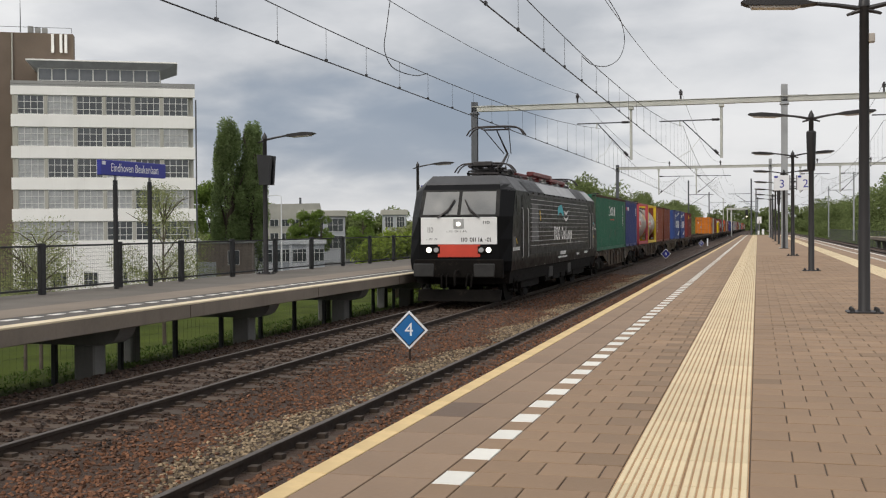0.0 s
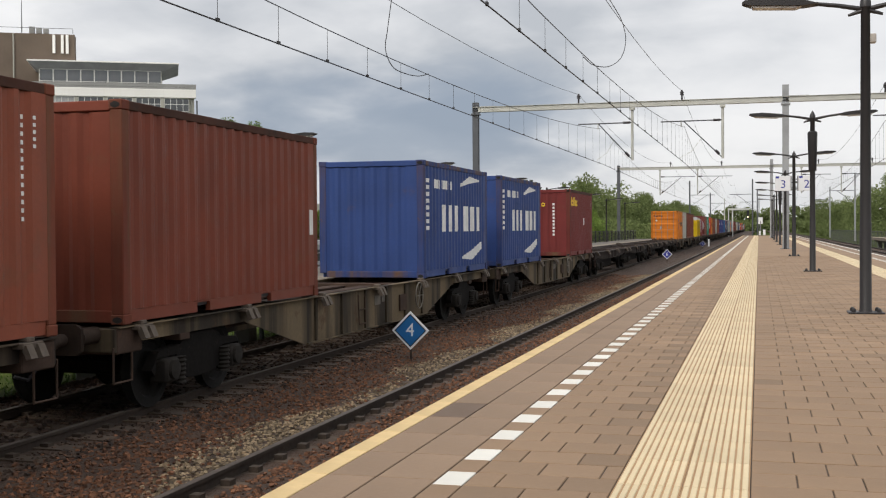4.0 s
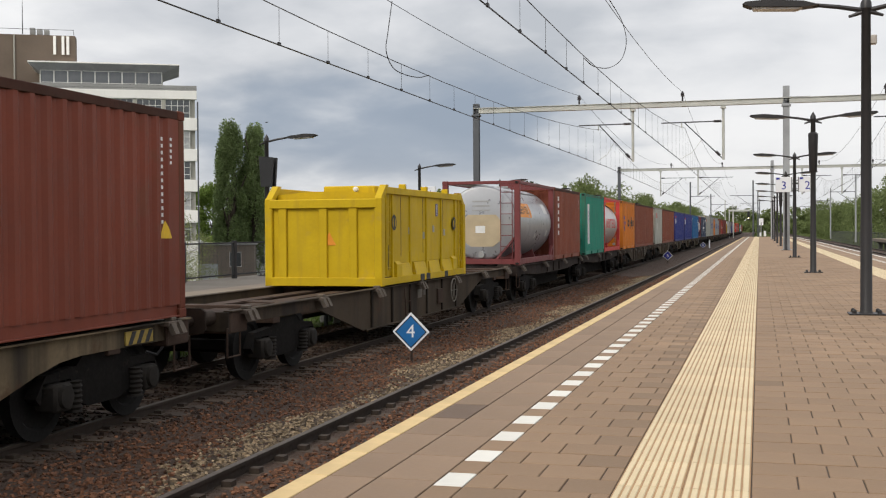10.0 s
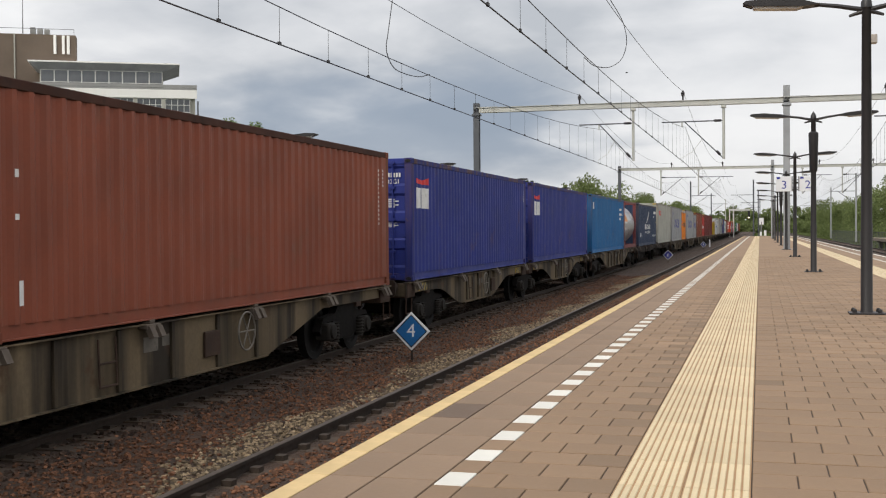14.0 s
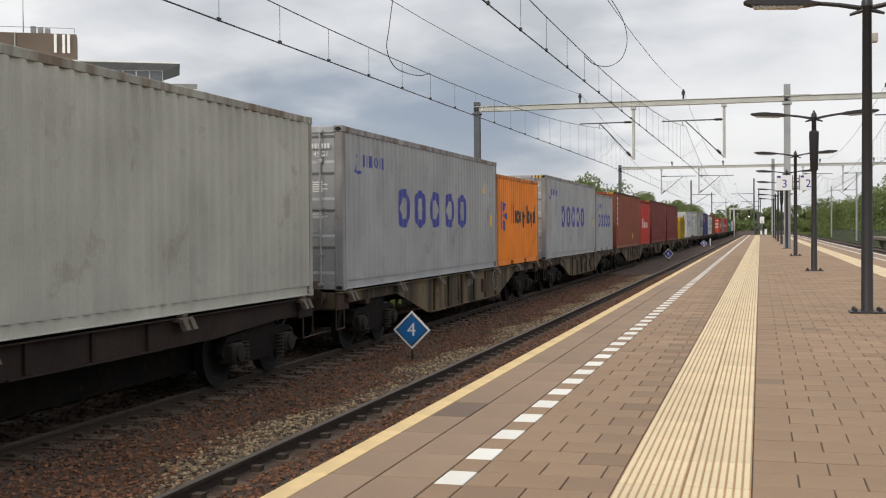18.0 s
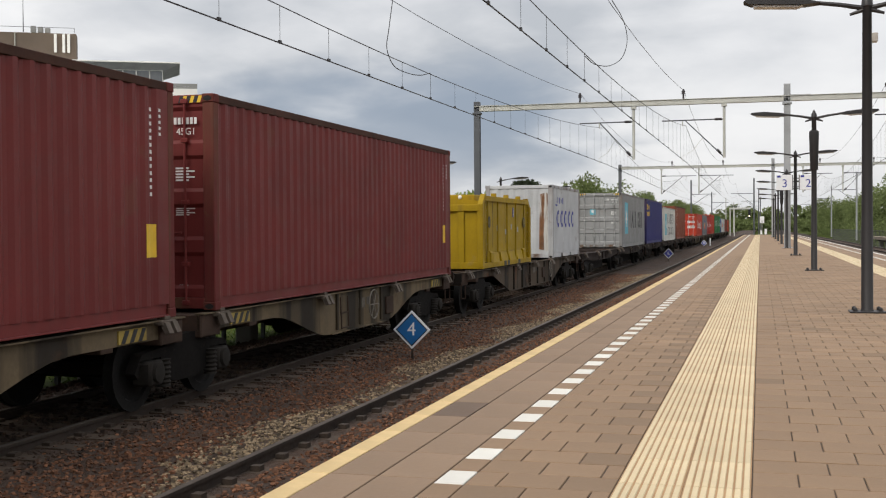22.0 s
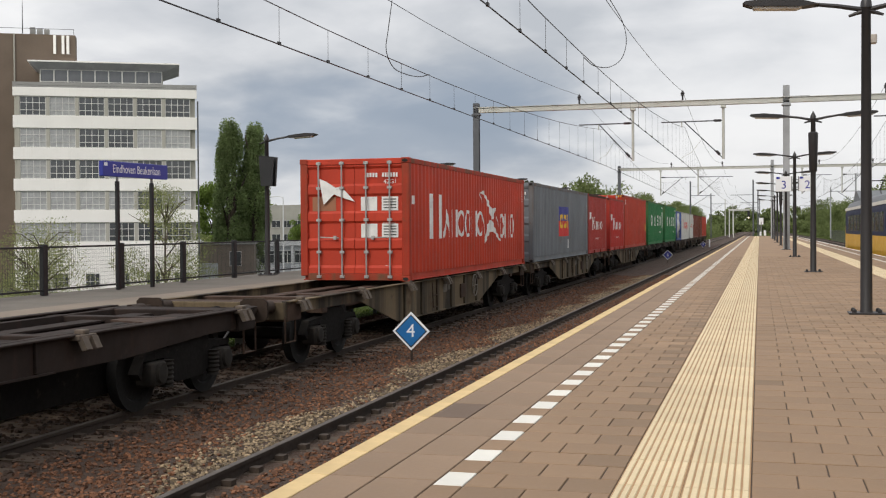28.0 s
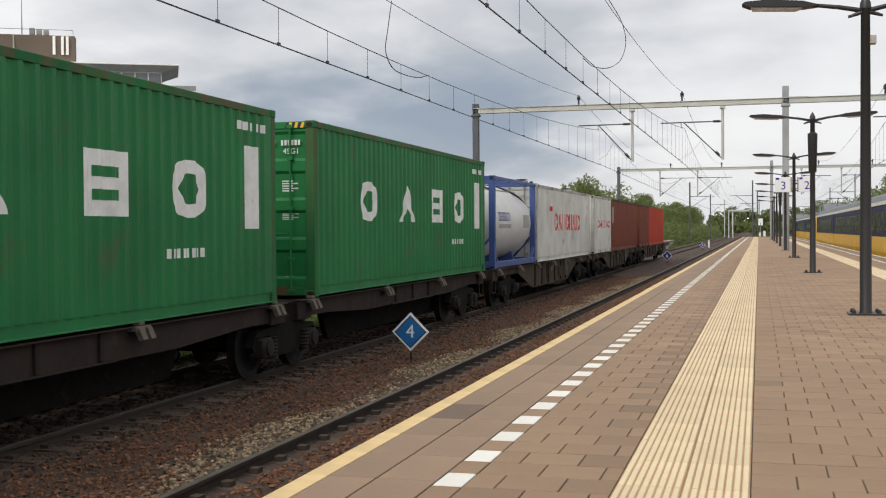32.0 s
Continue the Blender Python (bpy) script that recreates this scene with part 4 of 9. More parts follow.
def deck(parent, y0, y1, m, cross, top=1.095):
    """Centre beams, cross members and end plates of a container wagon."""
    for x in (-0.33, 0.33):
        part("centre_beam", MB().box(x - 0.11, x + 0.11, y0 + 0.3, y1 - 0.3, top - 0.38, top - 0.10).box(x - 0.16, x + 0.16, y0 + 0.3, y1 - 0.3, top - 0.10, top - 0.075), m, parent)
    if m is FRAME_DARK:
        for x in (-0.85, 0.85):
            part("deck_rail", MB().box(x - 0.05, x + 0.05, y0 + 0.3, y1 - 0.3, top - 0.12, top - 0.02, 0.008), m, parent)
    for y in cross:
        part("cross_member", lambda: MB().box(-1.12, 1.12, -0.13, 0.13, top - 0.30, top - 0.03, 0.01), m, parent, "", (0, y, 0), ("cross", m.name))
    for y in (y0 + 0.28, y1 - 0.28):
        part("end_plate", lambda: MB().box(-1.16, 1.16, -0.28, 0.28, top - 0.32, top - 0.02, 0.015), m, parent, "", (0, y, 0), ("dplate", m.name))


def sill_poly(y0, y1, c, half, reach, top, thin, low, curve=0):
    """Outline of a side sill: thin at the ends, with a belly about c. curve: points along a hollow taper."""
    pts = [(y0, top), (y0, top - thin)]
    for sgn in (-1, 1):
        seq = []
        n = max(1, curve)
        for i in range(n + 1):
            f = i / n
            yy = reach + (half - reach) * f
            g = f if not curve else f * f * (3 - 2 * f)
            seq.append((c + sgn * yy, (top - thin) + (low - (top - thin)) * g))
        pts += seq if sgn < 0 else seq[::-1]
    pts += [(y1, top - thin), (y1, top)]
    return pts


def wagon(kind, s0, s1, label, locks=()):
    """A container wagon between the places s0 and s1 along the train (over the buffers)."""
    L = s1 - s0
    th = thing("container_wagon", label, "railway wagon", None, "wagons of the freight train")
    a, b = 0.60, L - 0.60
    m = FRAME_DARK if kind == "flat" else FRAME_RUST if 455 < s0 < 465 or s0 < 75 else FRAME_LONG if 200 < s0 < 265 or s0 > 621 else FRAME_BROWN
    units = [(a, b)] if kind == "long" else [(a, L / 2 - 0.25), (L / 2 + 0.25, b)]
    top = 1.095
    for u0, u1 in units:
        c = (u0 + u1) / 2
        for sx in (-1, 1):
            fl = Matrix.Diagonal((sx, 1, 1, 1))
            key = (kind, round(u1 - u0, 2))
            if kind == "long":
                poly = lambda: sill_poly(u0, u1, c, 3.55, 5.85, top - 0.02, 0.19, 0.33)
            elif kind == "belly":
                poly = lambda: sill_poly(u0, u1, c, 1.5, 3.9, top - 0.02, 0.22, 0.38, 6)
            else:
                poly = lambda: sill_poly(u0, u1, c, 3.0, 5.0, top - 0.02, 0.26, 0.72)
            part("side_sill", MB().prism(poly(), "x", 1.10, 1.125), m, th, "", fl)
            part("sill_flange", MB().box(1.06, 1.20, u0, u1, top - 0.02, top, 0.004).box(1.12, 1.17, c - (3.5 if kind == "long" else 1.5), c + (3.5 if kind == "long" else 1.5), *((0.33, 0.35) if kind == "long" else (0.38, 0.40) if kind == "belly" else (0.72, 0.74))), m, th, "", fl)
            if sx < 0:
                continue
            n = 6 if kind == "long" else 3
            for i in range(n):
                y = c + (i - (n - 1) / 2) * (1.25 if kind == "long" else 1.2)
                lowz = 0.36 if kind == "long" else 0.44 if kind == "belly" else 0.75
                part("stiffener", lambda: MB().box(1.125, 1.165, -0.035, 0.035, lowz, top - 0.03, 0.006), m, th, "", fl @ Matrix.Translation((0, y, 0)), ("stiff", kind))
            for i in range(4 if kind != "long" else 7):
                y = u0 + 0.5 + i * (u1 - u0 - 1.0) / (3 if kind != "long" else 6)
                part("twist_lock", twist_lock, LOCK_DUST, th, "", fl @ Matrix.Translation((1.17, y, top - 0.005)), "lock")
            if kind == "belly":
                for yy in (u0 + 0.9, u1 - 1.5):
                    hz = part("hazard_plate", lambda: MB().box(1.126, 1.150, 0, 0.62, top - 0.22, top - 0.06, 0.004), DULL_YELLOW, th, "", fl @ Matrix.Translation((0, yy, 0)), "hazplate")
                    for q in range(3):
                        part("hazard_stripe", lambda: MB().prism([(0, top - 0.215), (0.09, top - 0.215), (0.19, top - 0.065), (0.10, top - 0.065)], "x", 1.151, 1.154), BLACK_MARK, hz, "", (0, 0.04 + q * 0.19, 0), "hazstripe")
            if kind == "flat":
                continue
            part("hand_wheel", hand_wheel, HANDLE_GREY, th, "", fl @ Matrix.Translation((1.24, c + (2.6 if kind == "long" else 0.5), 0.78)), "handwheel")
            part("side_step", lambda: MB().tube([(1.16, -0.18, 1.0), (1.18, -0.18, 0.45)], 0.013, 5).tube([(1.16, 0.18, 1.0), (1.18, 0.18, 0.45)], 0.013, 5).tube([(1.18, -0.18, 0.46), (1.18, 0.18, 0.46)], 0.014, 5).tube([(1.17, -0.18, 0.72), (1.17, 0.18, 0.72)], 0.014, 5), DECK_RUST, th, "", fl @ Matrix.Translation((0, c - 0.9, 0)), "sidestep")
            part("brake_plate", lambda: MB().box(1.13, 1.17, -0.22, 0.22, 0.52 if kind != "flat" else 0.60, 0.86, 0.01), DECK_RUST, th, "", fl @ Matrix.Translation((0, c + 1.7, 0)), ("bplate", kind))
            part("data_panel", lambda: MB().box(1.125, 1.130, -0.35, 0.0, 0.62, 0.80).box(1.125, 1.130, 0.1, 0.28, 0.66, 0.80), DIM_PLATE, th, "", fl @ Matrix.Translation((0, c + 0.3, 0.12)), ("dpanel", kind))
        deck(th, u0, u1, DECK_RUST if kind != "flat" else m, [u0 + 1.7, c - 2.0, c + 2.0, u1 - 1.7])
        for sx in (1,):
            part("deck_gusset", lambda: MB().prism([(1.12, -0.5), (0.35, -0.14), (0.35, 0.14), (1.12, 0.5)], "z", top - 0.03, top - 0.01), DECK_RUST, th, "", Matrix.Translation((0, u0 + 2.4, 0)) @ Matrix.Diagonal((sx, 1, 1, 1)), "dgusset")
            part("deck_gusset", lambda: MB().prism([(1.12, -0.5), (0.35, -0.14), (0.35, 0.14), (1.12, 0.5)], "z", top - 0.03, top - 0.01), DECK_RUST, th, "", Matrix.Translation((0, u1 - 2.4, 0)) @ Matrix.Diagonal((sx, 1, 1, 1)), "dgusset")
        if kind == "flat":
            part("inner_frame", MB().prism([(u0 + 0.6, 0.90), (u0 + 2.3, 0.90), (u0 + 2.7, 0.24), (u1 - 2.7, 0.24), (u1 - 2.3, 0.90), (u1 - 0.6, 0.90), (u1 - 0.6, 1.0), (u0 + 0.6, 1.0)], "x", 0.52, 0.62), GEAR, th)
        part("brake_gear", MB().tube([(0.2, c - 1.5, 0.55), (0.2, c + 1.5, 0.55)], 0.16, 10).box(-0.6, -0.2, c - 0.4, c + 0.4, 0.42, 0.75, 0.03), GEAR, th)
    if kind == "long":
        spots = [L / 2 - 7.1, L / 2 + 7.1]
    else:
        spots = [a + 1.85, L / 2, b - 1.85]
    for y in spots:
        bogie(th, y)
    if kind != "long":
        part("joint", MB().box(-0.3, 0.3, L / 2 - 0.5, L / 2 + 0.5, 0.72, 0.98, 0.03), GEAR, th)
    for y, sy in ((a, 1), (b, -1)):
        buffers(th, y, sy, BUFFER_RUST)
        part("headstock", lambda: MB().box(-1.15, 1.15, -0.03, 0.10, 0.80, top - 0.02, 0.01), m, th, "", Matrix.Translation((0, y, 0)) @ Matrix.Diagonal((1, sy, 1, 1)), ("headst", m.name))
        part("corner_rail", lambda: MB().tube([(1.10, 0.2, 0.85), (1.14, -0.05, 0.85), (1.14, -0.05, 0.45), (1.14, 0.35, 0.45), (1.14, 0.35, 0.8)], 0.016, 6), DECK_RUST, th, "", Matrix.Translation((0, y, 0)) @ Matrix.Diagonal((1, sy, 1, 1)), "crail")
    TRAIN.append((th, s0, 0.0))
    return th


# ---- locomotive ----
LOCO_BLACK = mat("black_locomotive_paint", (0.0045, 0.0045, 0.005), 0.36, 0, 0.25, 1.0, 0.03, 40, streak=0.3, streak_col=(0.010, 0.009, 0.008), spec=0.10)
LOCO_GREY = mat("grey_roof_paint", (0.050, 0.050, 0.052), 0.55, 0, 0.25, 1.2, 0.05, 40, streak=0.3, streak_col=(0.06, 0.055, 0.05))
LOCO_PANEL = mat("pale_grey_roof_panel", (0.34, 0.34, 0.345), 0.5, 0, 0.2, 1.5, 0.05, 40, streak=0.4, streak_col=(0.08, 0.075, 0.07), spec=0.3)
LOCO_WHITE = mat("white_panel_paint", (0.74, 0.74, 0.73), 0.35, 0, 0.06, 2, 0.03)
LOCO_RED = mat("red_panel_paint", (0.55, 0.055, 0.03), 0.4, 0, 0.1, 2, 0.03)
LOUVRE_GREY = mat("faded_grey_louvre_paint", (0.105, 0.105, 0.105), 0.6, 0, 0.15, 1.5, 0.05)
SILVER_LINE = mat("silver_line", (0.46, 0.46, 0.46), 0.5, 0.0, 0.25, 3, 0)
# The grey base of the windscreen stands in for reflected sky.
WINDSCREEN = mat("sky_grey_windscreen_glass", (0.085, 0.09, 0.095), 0.36, 0, 0.3, 0.6, 0, spec=0.45)
CAB_GLASS = mat("dark_cab_glass", (0.010, 0.011, 0.009), 0.35, 0, 0.2, 0.8, 0, spec=0.12)
LAMP_GLOW = mat("headlamp_glow", (1.0, 0.97, 0.88), 0.3, 0, 0.0, 2, 0, emit=2.6)
LAMP_OFF = mat("lamp_glass", (0.35, 0.35, 0.36), 0.1, 0, 0.1, 2, 0)
TEAL_MARK = mat("teal_marking", (0.03, 0.40, 0.46), 0.45, 0, 0.08, 4, 0)
BUSBAR_RED = mat("red_busbar_paint", (0.145, 0.030, 0.030), 0.5, 0, 0.2, 3, 0.05)
BUFFER_GREY = mat("dusty_black_buffer_steel", (0.024, 0.023, 0.022), 0.6, 0.2, 0.35, 4, 0.1, patch=0.4, patch_col=(0.05, 0.045, 0.04))
SILL_DUST = mat("dusty_black_sill_paint", (0.026, 0.024, 0.021), 0.6, 0, 0.3, 1.2, 0.05, spec=0.2)
PANTO = mat("pantograph_steel", (0.05, 0.045, 0.045), 0.55, 0.5, 0.25, 5, 0.1)


def loco_level(z, yf, c, wf, w, L):
    """One level of the body: flat end at yf, corners cut back by c."""
    return [(wf, yf, z), (w, yf + c, z), (w, L - yf - c, z), (wf, L - yf, z), (-wf, L - yf, z), (-w, L - yf - c, z), (-w, yf + c, z), (-wf, yf, z)]


def loft(levels):
    mb = MB()
    n = len(levels[0])
    vs = [p for lv in levels for p in lv]
    fs = []
    for i in range(len(levels) - 1):
        for k in range(n):
            l = (k + 1) % n
            fs.append((i * n + k, i * n + l, (i + 1) * n + l, (i + 1) * n + k))
    fs.append(tuple(range(n - 1, -1, -1)))
    fs.append(tuple((len(levels) - 1) * n + k for k in range(n)))
    return mb.add(vs, fs)


def pantograph(parent, y, up, sy):
    fl = Matrix.Translation((0, y, 0)) @ Matrix.Diagonal((1, sy, 1, 1))
    base = part("pantograph", MB().box(-0.55, 0.55, -0.75, -0.67, 4.02, 4.08).box(-0.55, 0.55, 0.67, 0.75, 4.02, 4.08).box(-0.55, -0.47, -0.75, 0.75, 4.02, 4.08).box(0.47, 0.55, -0.75, 0.75, 4.02, 4.08), PANTO, parent, "", fl)
    knee, head = ((0, 1.32, 4.90), (0, -0.45, 5.62)) if up else ((0, 1.35, 4.20), (0, -0.55, 4.30))
    part("lower_arm", MB().tube([(0, -0.45, 4.1), knee], [0.055, 0.04], 8).tube([(0.18, -0.25, 4.1), (0.06, knee[1] - 0.05, knee[2] - 0.06)], 0.016, 6), PANTO, base)
    part("upper_arm", MB().tube([knee, head], [0.035, 0.022], 8).tube([(knee[0] + 0.12, knee[1], knee[2]), (0.42, head[1], head[2])], 0.016, 6).tube([(knee[0] - 0.12, knee[1], knee[2]), (-0.42, head[1], head[2])], 0.016, 6), PANTO, base)
    hd = MB()
    for o in (-0.19, 0.19):
        hd.tube(bend([(-0.95, head[1] + o, head[2] - 0.22), (-0.80, head[1] + o, head[2] - 0.02), (-0.5, head[1] + o, head[2] + 0.07), (0.5, head[1] + o, head[2] + 0.07), (0.80, head[1] + o, head[2] - 0.02), (0.95, head[1] + o, head[2] - 0.22)], 4), 0.026, 6)
    hd.tube([(-0.45, head[1] - 0.19, head[2]), (-0.45, head[1] + 0.19, head[2])], 0.016, 6).tube([(0.45, head[1] - 0.19, head[2]), (0.45, head[1] + 0.19, head[2])], 0.016, 6)
    hd.tube([(-0.42, head[1], head[2] - 0.02), (0.42, head[1], head[2] - 0.02)], 0.03, 6)
    part("pan_head", hd, PANTO, base)
    if not up:      # the folded frame: a dense bundle of arms, springs and pipes
        fold = MB()
        for x in (-0.46, -0.2, 0.2, 0.46):
            fold.tube([(x, -0.75, 4.30 - abs(x) * 0.1), (x * 0.8, 0.2, 4.22), (x * 0.5, 1.45, 4.16)], 0.042, 6)
        for yy, z in ((-0.6, 4.30), (0.05, 4.24), (0.7, 4.20), (1.3, 4.18)):
            fold.tube([(-0.55, yy, z), (0.55, yy, z)], 0.040, 6)
        fold.tube([(0.55, -0.5, 4.12), (0.62, 0.3, 4.20), (0.55, 1.1, 4.10)], 0.03, 6).tube([(-0.55, -0.5, 4.12), (-0.62, 0.3, 4.20), (-0.55, 1.1, 4.10)], 0.03, 6)
        fold.box(-0.30, 0.30, -0.95, -0.70, 4.26, 4.42, 0.03).box(0.30, 0.55, 0.2, 0.9, 4.02, 4.20, 0.03).box(-0.5, -0.2, 0.3, 1.0, 4.02, 4.20, 0.03)
        part("folded_arms", fold, PANTO, base)
    part("spring_box", MB().box(-0.35, 0.35, -0.5, 0.1, 4.08, 4.20, 0.02).tube([(-0.25, -0.4, 4.16), (-0.25, 0.8, 4.16)], 0.05, 8).tube([(0.3, -0.6, 4.14), (0.3, 0.7, 4.14)], 0.03, 6), PANTO, base)
    for x in (-0.5, 0.5):
        for yy in (-0.7, 0.7):
            part("insulator", lambda: MB().lathe([(0, 0.05), (0.04, 0.08), (0.06, 0.05), (0.10, 0.08), (0.12, 0.05), (0.17, 0.06)], "z", (0, 0, 3.86), 12), PANTO, base, "", Matrix.Translation((x, yy, 0)), "paninsul")


def locomotive(s):
    L = 19.58
    th = thing("electric_locomotive", "black electric freight locomotive with white front panel and lit headlamps", "locomotive")
    lv = [(1.02, 0.66, 0.18, 1.14, 1.47), (1.30, 0.62, 0.20, 1.18, 1.50), (1.95, 0.62, 0.28, 1.18, 1.50), (2.62, 0.62, 0.44, 1.18, 1.50), (3.42, 0.98, 0.50, 1.15, 1.49), (3.58, 1.10, 0.48, 1.10, 1.34)]
    part("body", loft([loco_level(*v, L) for v in lv]), LOCO_BLACK, th)
    part("roof", loft([loco_level(*v, L) for v in ((3.40, 0.99, 0.48, 1.16, 1.506), (3.62, 1.14, 0.46, 1.10, 1.315), (3.86, 1.42, 0.40, 0.98, 1.10))]), LOCO_GREY, th, "dull grey sloping roof panels")
    part("skirt", loft([loco_level(*v, L) for v in ((0.62, 0.78, 0.26, 0.95, 1.36), (1.03, 0.68, 0.20, 1.0, 1.44))]), GEAR, th)
    for sy in (1, -1):
        fl = Matrix.Translation((0, 0 if sy > 0 else L, 0)) @ Matrix.Diagonal((1, sy, 1, 1))
        part("front_panel", MB().box(-1.12, 1.12, 0.600, 0.622, 1.80, 2.60, 0.006), LOCO_WHITE, th, "", fl)
        part("warning_band", MB().box(-0.62, 0.62, 0.598, 0.622, 1.42, 1.795, 0.006), LOCO_RED, th, "", fl)
        # windscreen halves lie on the raked face
        for x0, x1 in ((-1.07, -0.05), (0.05, 1.07)):
            part("windscreen", MB().add([(x0, 0.634, 2.68), (x1, 0.634, 2.68), (x1 * 0.97, 0.942, 3.365), (x0 * 0.97, 0.942, 3.365)], [(0, 1, 2, 3)]).add([(x0, 0.665, 2.68), (x1, 0.665, 2.68), (x1 * 0.97, 0.972, 3.365), (x0 * 0.97, 0.972, 3.365)], [(3, 2, 1, 0)]), WINDSCREEN, th, "", fl)
            sgn = 1 if x0 > 0 else -1
            part("wiper", MB().tube([(sgn * 0.62, 0.57, 2.58), (sgn * 0.30, 0.66, 2.86)], 0.020, 5).tube([(sgn * 0.56, 0.57, 2.60), (sgn * 0.26, 0.66, 2.86)], 0.014, 5).tube([(sgn * 0.36, 0.615, 2.74), (sgn * 0.16, 0.775, 3.12)], 0.026, 5), PANTO, th, "", fl)
        for x in (-0.97, 0.55):
            part("lamp_housing", MB().box(x, x + 0.42, 0.588, 0.622, 1.52, 1.75, 0.02), GEAR, th, "", fl)
        for x, m in ((-0.88, LAMP_GLOW), (0.88, LAMP_GLOW), (-0.66, LAMP_OFF), (0.66, LAMP_OFF)):
            mm = m if sy > 0 else LAMP_OFF
            part("headlamp", MB().lathe([(-0.03, 0.07), (0.02, 0.08)], "y", (x, 0.58, 1.635), 18), mm, th, "", fl)
        part("top_lamp", MB().box(-0.15, 0.15, 0.585, 0.602, 2.27, 2.55, 0.01), GREY_MARK, th, "", fl)
        part("top_lamp_glass", MB().lathe([(-0.03, 0.055), (0.0, 0.06)], "y", (0, 0.585, 2.40), 18), LAMP_GLOW if sy > 0 else LAMP_OFF, th, "", fl)
        for x0, w, z0, h in ((0.08, 0.86, 1.88, 0.12), (-0.95, 0.32, 1.93, 0.05), (-0.92, 0.22, 2.15, 0.16), (0.72, 0.25, 2.40, 0.09), (-0.35, 0.65, 2.16, 0.05)):
            mb = flat_glyphs(0.0, [q for g in glyphs_of(x0, z0, w, h, "HO OH IV -OII"[:max(2, int(w / 0.07))], 0.2) for q in g]).welded()
            tagged(part("marking", mb, BLACK_MARK if h < 0.14 else GREY_MARK, th, "", fl @ Matrix.Translation((0, 0.5985, 0)) @ pose(0, 0, 0, 0, 0, -90)), kind="stuff")
        part("snow_plough", MB().prism([(0.55, 0.12), (0.62, 0.12), (0.76, 0.46), (0.68, 0.46)], "x", -1.22, 1.22), GEAR, th, "", fl)
        part("buffer_beam", MB().box(-1.30, 1.30, 0.50, 0.72, 0.80, 1.36, 0.03), GEAR, th, "", fl)
        for x in (-0.875, 0.875):
            part("buffer", MB().tube([(x, 0.5, 1.06), (x, 0.22, 1.06)], 0.12, 12).box(x - 0.30, x + 0.30, 0.0, 0.05, 0.86, 1.25, 0.03).tube([(x, 0.22, 1.06), (x, 0.04, 1.06)], 0.08, 10), BUFFER_GREY, th, "", fl)
        part("coupling_hook", MB().tube([(0, 0.5, 1.02), (0, 0.2, 1.0), (0, 0.12, 0.9), (0, 0.15, 0.6)], 0.04, 6), GEAR, th, "", fl)
        for x in (-0.45, -0.3, 0.3, 0.45):
            part("air_hose", MB().tube([(x, 0.55, 0.95), (x, 0.35, 0.85), (x * 0.95, 0.3, 0.55)], 0.025, 6), GEAR, th, "", fl)
        for x in (-1.18, 1.18):
            part("grab_rail", MB().tube([(x, 0.70, 1.55), (x, 0.66, 1.6), (x, 0.66, 2.35), (x, 0.70, 2.4)], 0.016, 6), SILVER_LINE, th, "", fl)
    for sx in (-1, 1):
        fl = Matrix.Diagonal((sx, 1, 1, 1))
        # Pale strips paint in the highlights of the side's horizontal grooves.
        for i in range(11):
            z = 1.70 + i * 0.148
            part("side_line", MB().box(1.500, 1.512, 3.63, L - 3.58, z, z + 0.016), SILVER_LINE, th, "", fl)
        for y in (2.33, L - 3.08):
            part("cab_door", MB().box(1.500, 1.508, y, y + 0.71, 1.25, 3.30, 0.003), LOCO_BLACK, th, "", fl)
            for yy in (y - 0.06, y + 0.77):
                part("door_rail", MB().tube([(1.51, yy, 1.36), (1.545, yy, 1.40), (1.545, yy, 2.84), (1.51, yy, 2.90)], 0.014, 6), SILVER_LINE, th, "", fl)
        for y in (1.50, L - 2.18):
            part("cab_window", MB().box(1.500, 1.506, y, y + 0.68, 2.74, 3.25, 0.003), CAB_GLASS, th, "", fl)
        slope = lambda y0, y1, z0, z1, lift: MB().add([(1.522 - (z0 - 3.40) * 0.36 / 0.42 + lift, y0, z0), (1.522 - (z0 - 3.40) * 0.36 / 0.42 + lift, y1, z0), (1.522 - (z1 - 3.40) * 0.36 / 0.42 + lift, y1, z1), (1.522 - (z1 - 3.40) * 0.36 / 0.42 + lift, y0, z1)], [(0, 1, 2, 3)])
        for y0, y1, m in ((6.02, 9.45, LOCO_PANEL), (9.49, 12.92, LOCO_PANEL), (15.82, 17.6, LOCO_PANEL)):
            part("roof_panel", slope(y0, y1, 3.42, 3.80, 0.012), m, th, "", fl)
        for y in (3.30, 4.66, 13.0, 14.36):
            part("roof_grille", slope(y, y + 1.3, 3.44, 3.80, 0.010), LOCO_BLACK, th, "", fl)
            for k in range(5):
                part("grille_slat", slope(y + 0.04, y + 1.26, 3.47 + k * 0.064, 3.49 + k * 0.064, 0.022), LOCO_GREY, th, "", fl)
        part("grille_frame", MB().box(1.500, 1.53, 3.3, L - 3.6, 3.30, 3.36, 0.005), LOCO_GREY, th, "", fl)
        for i in range(13):
            part("rain_clip", MB().box(1.50, 1.54, 4.0 + i * 0.96, 4.05 + i * 0.96, 3.36, 3.42), PANTO, th, "", fl)
        # emblem: a teal dome over two white waves, with rows of plain white shapes; a small copy stands by the rear cab door
        for y0, z0, k in ((8.62, 2.70, 1.0), (17.45, 2.38, 0.33)):
            vs, fs = [], []
            for i in range(11):
                f = i / 10
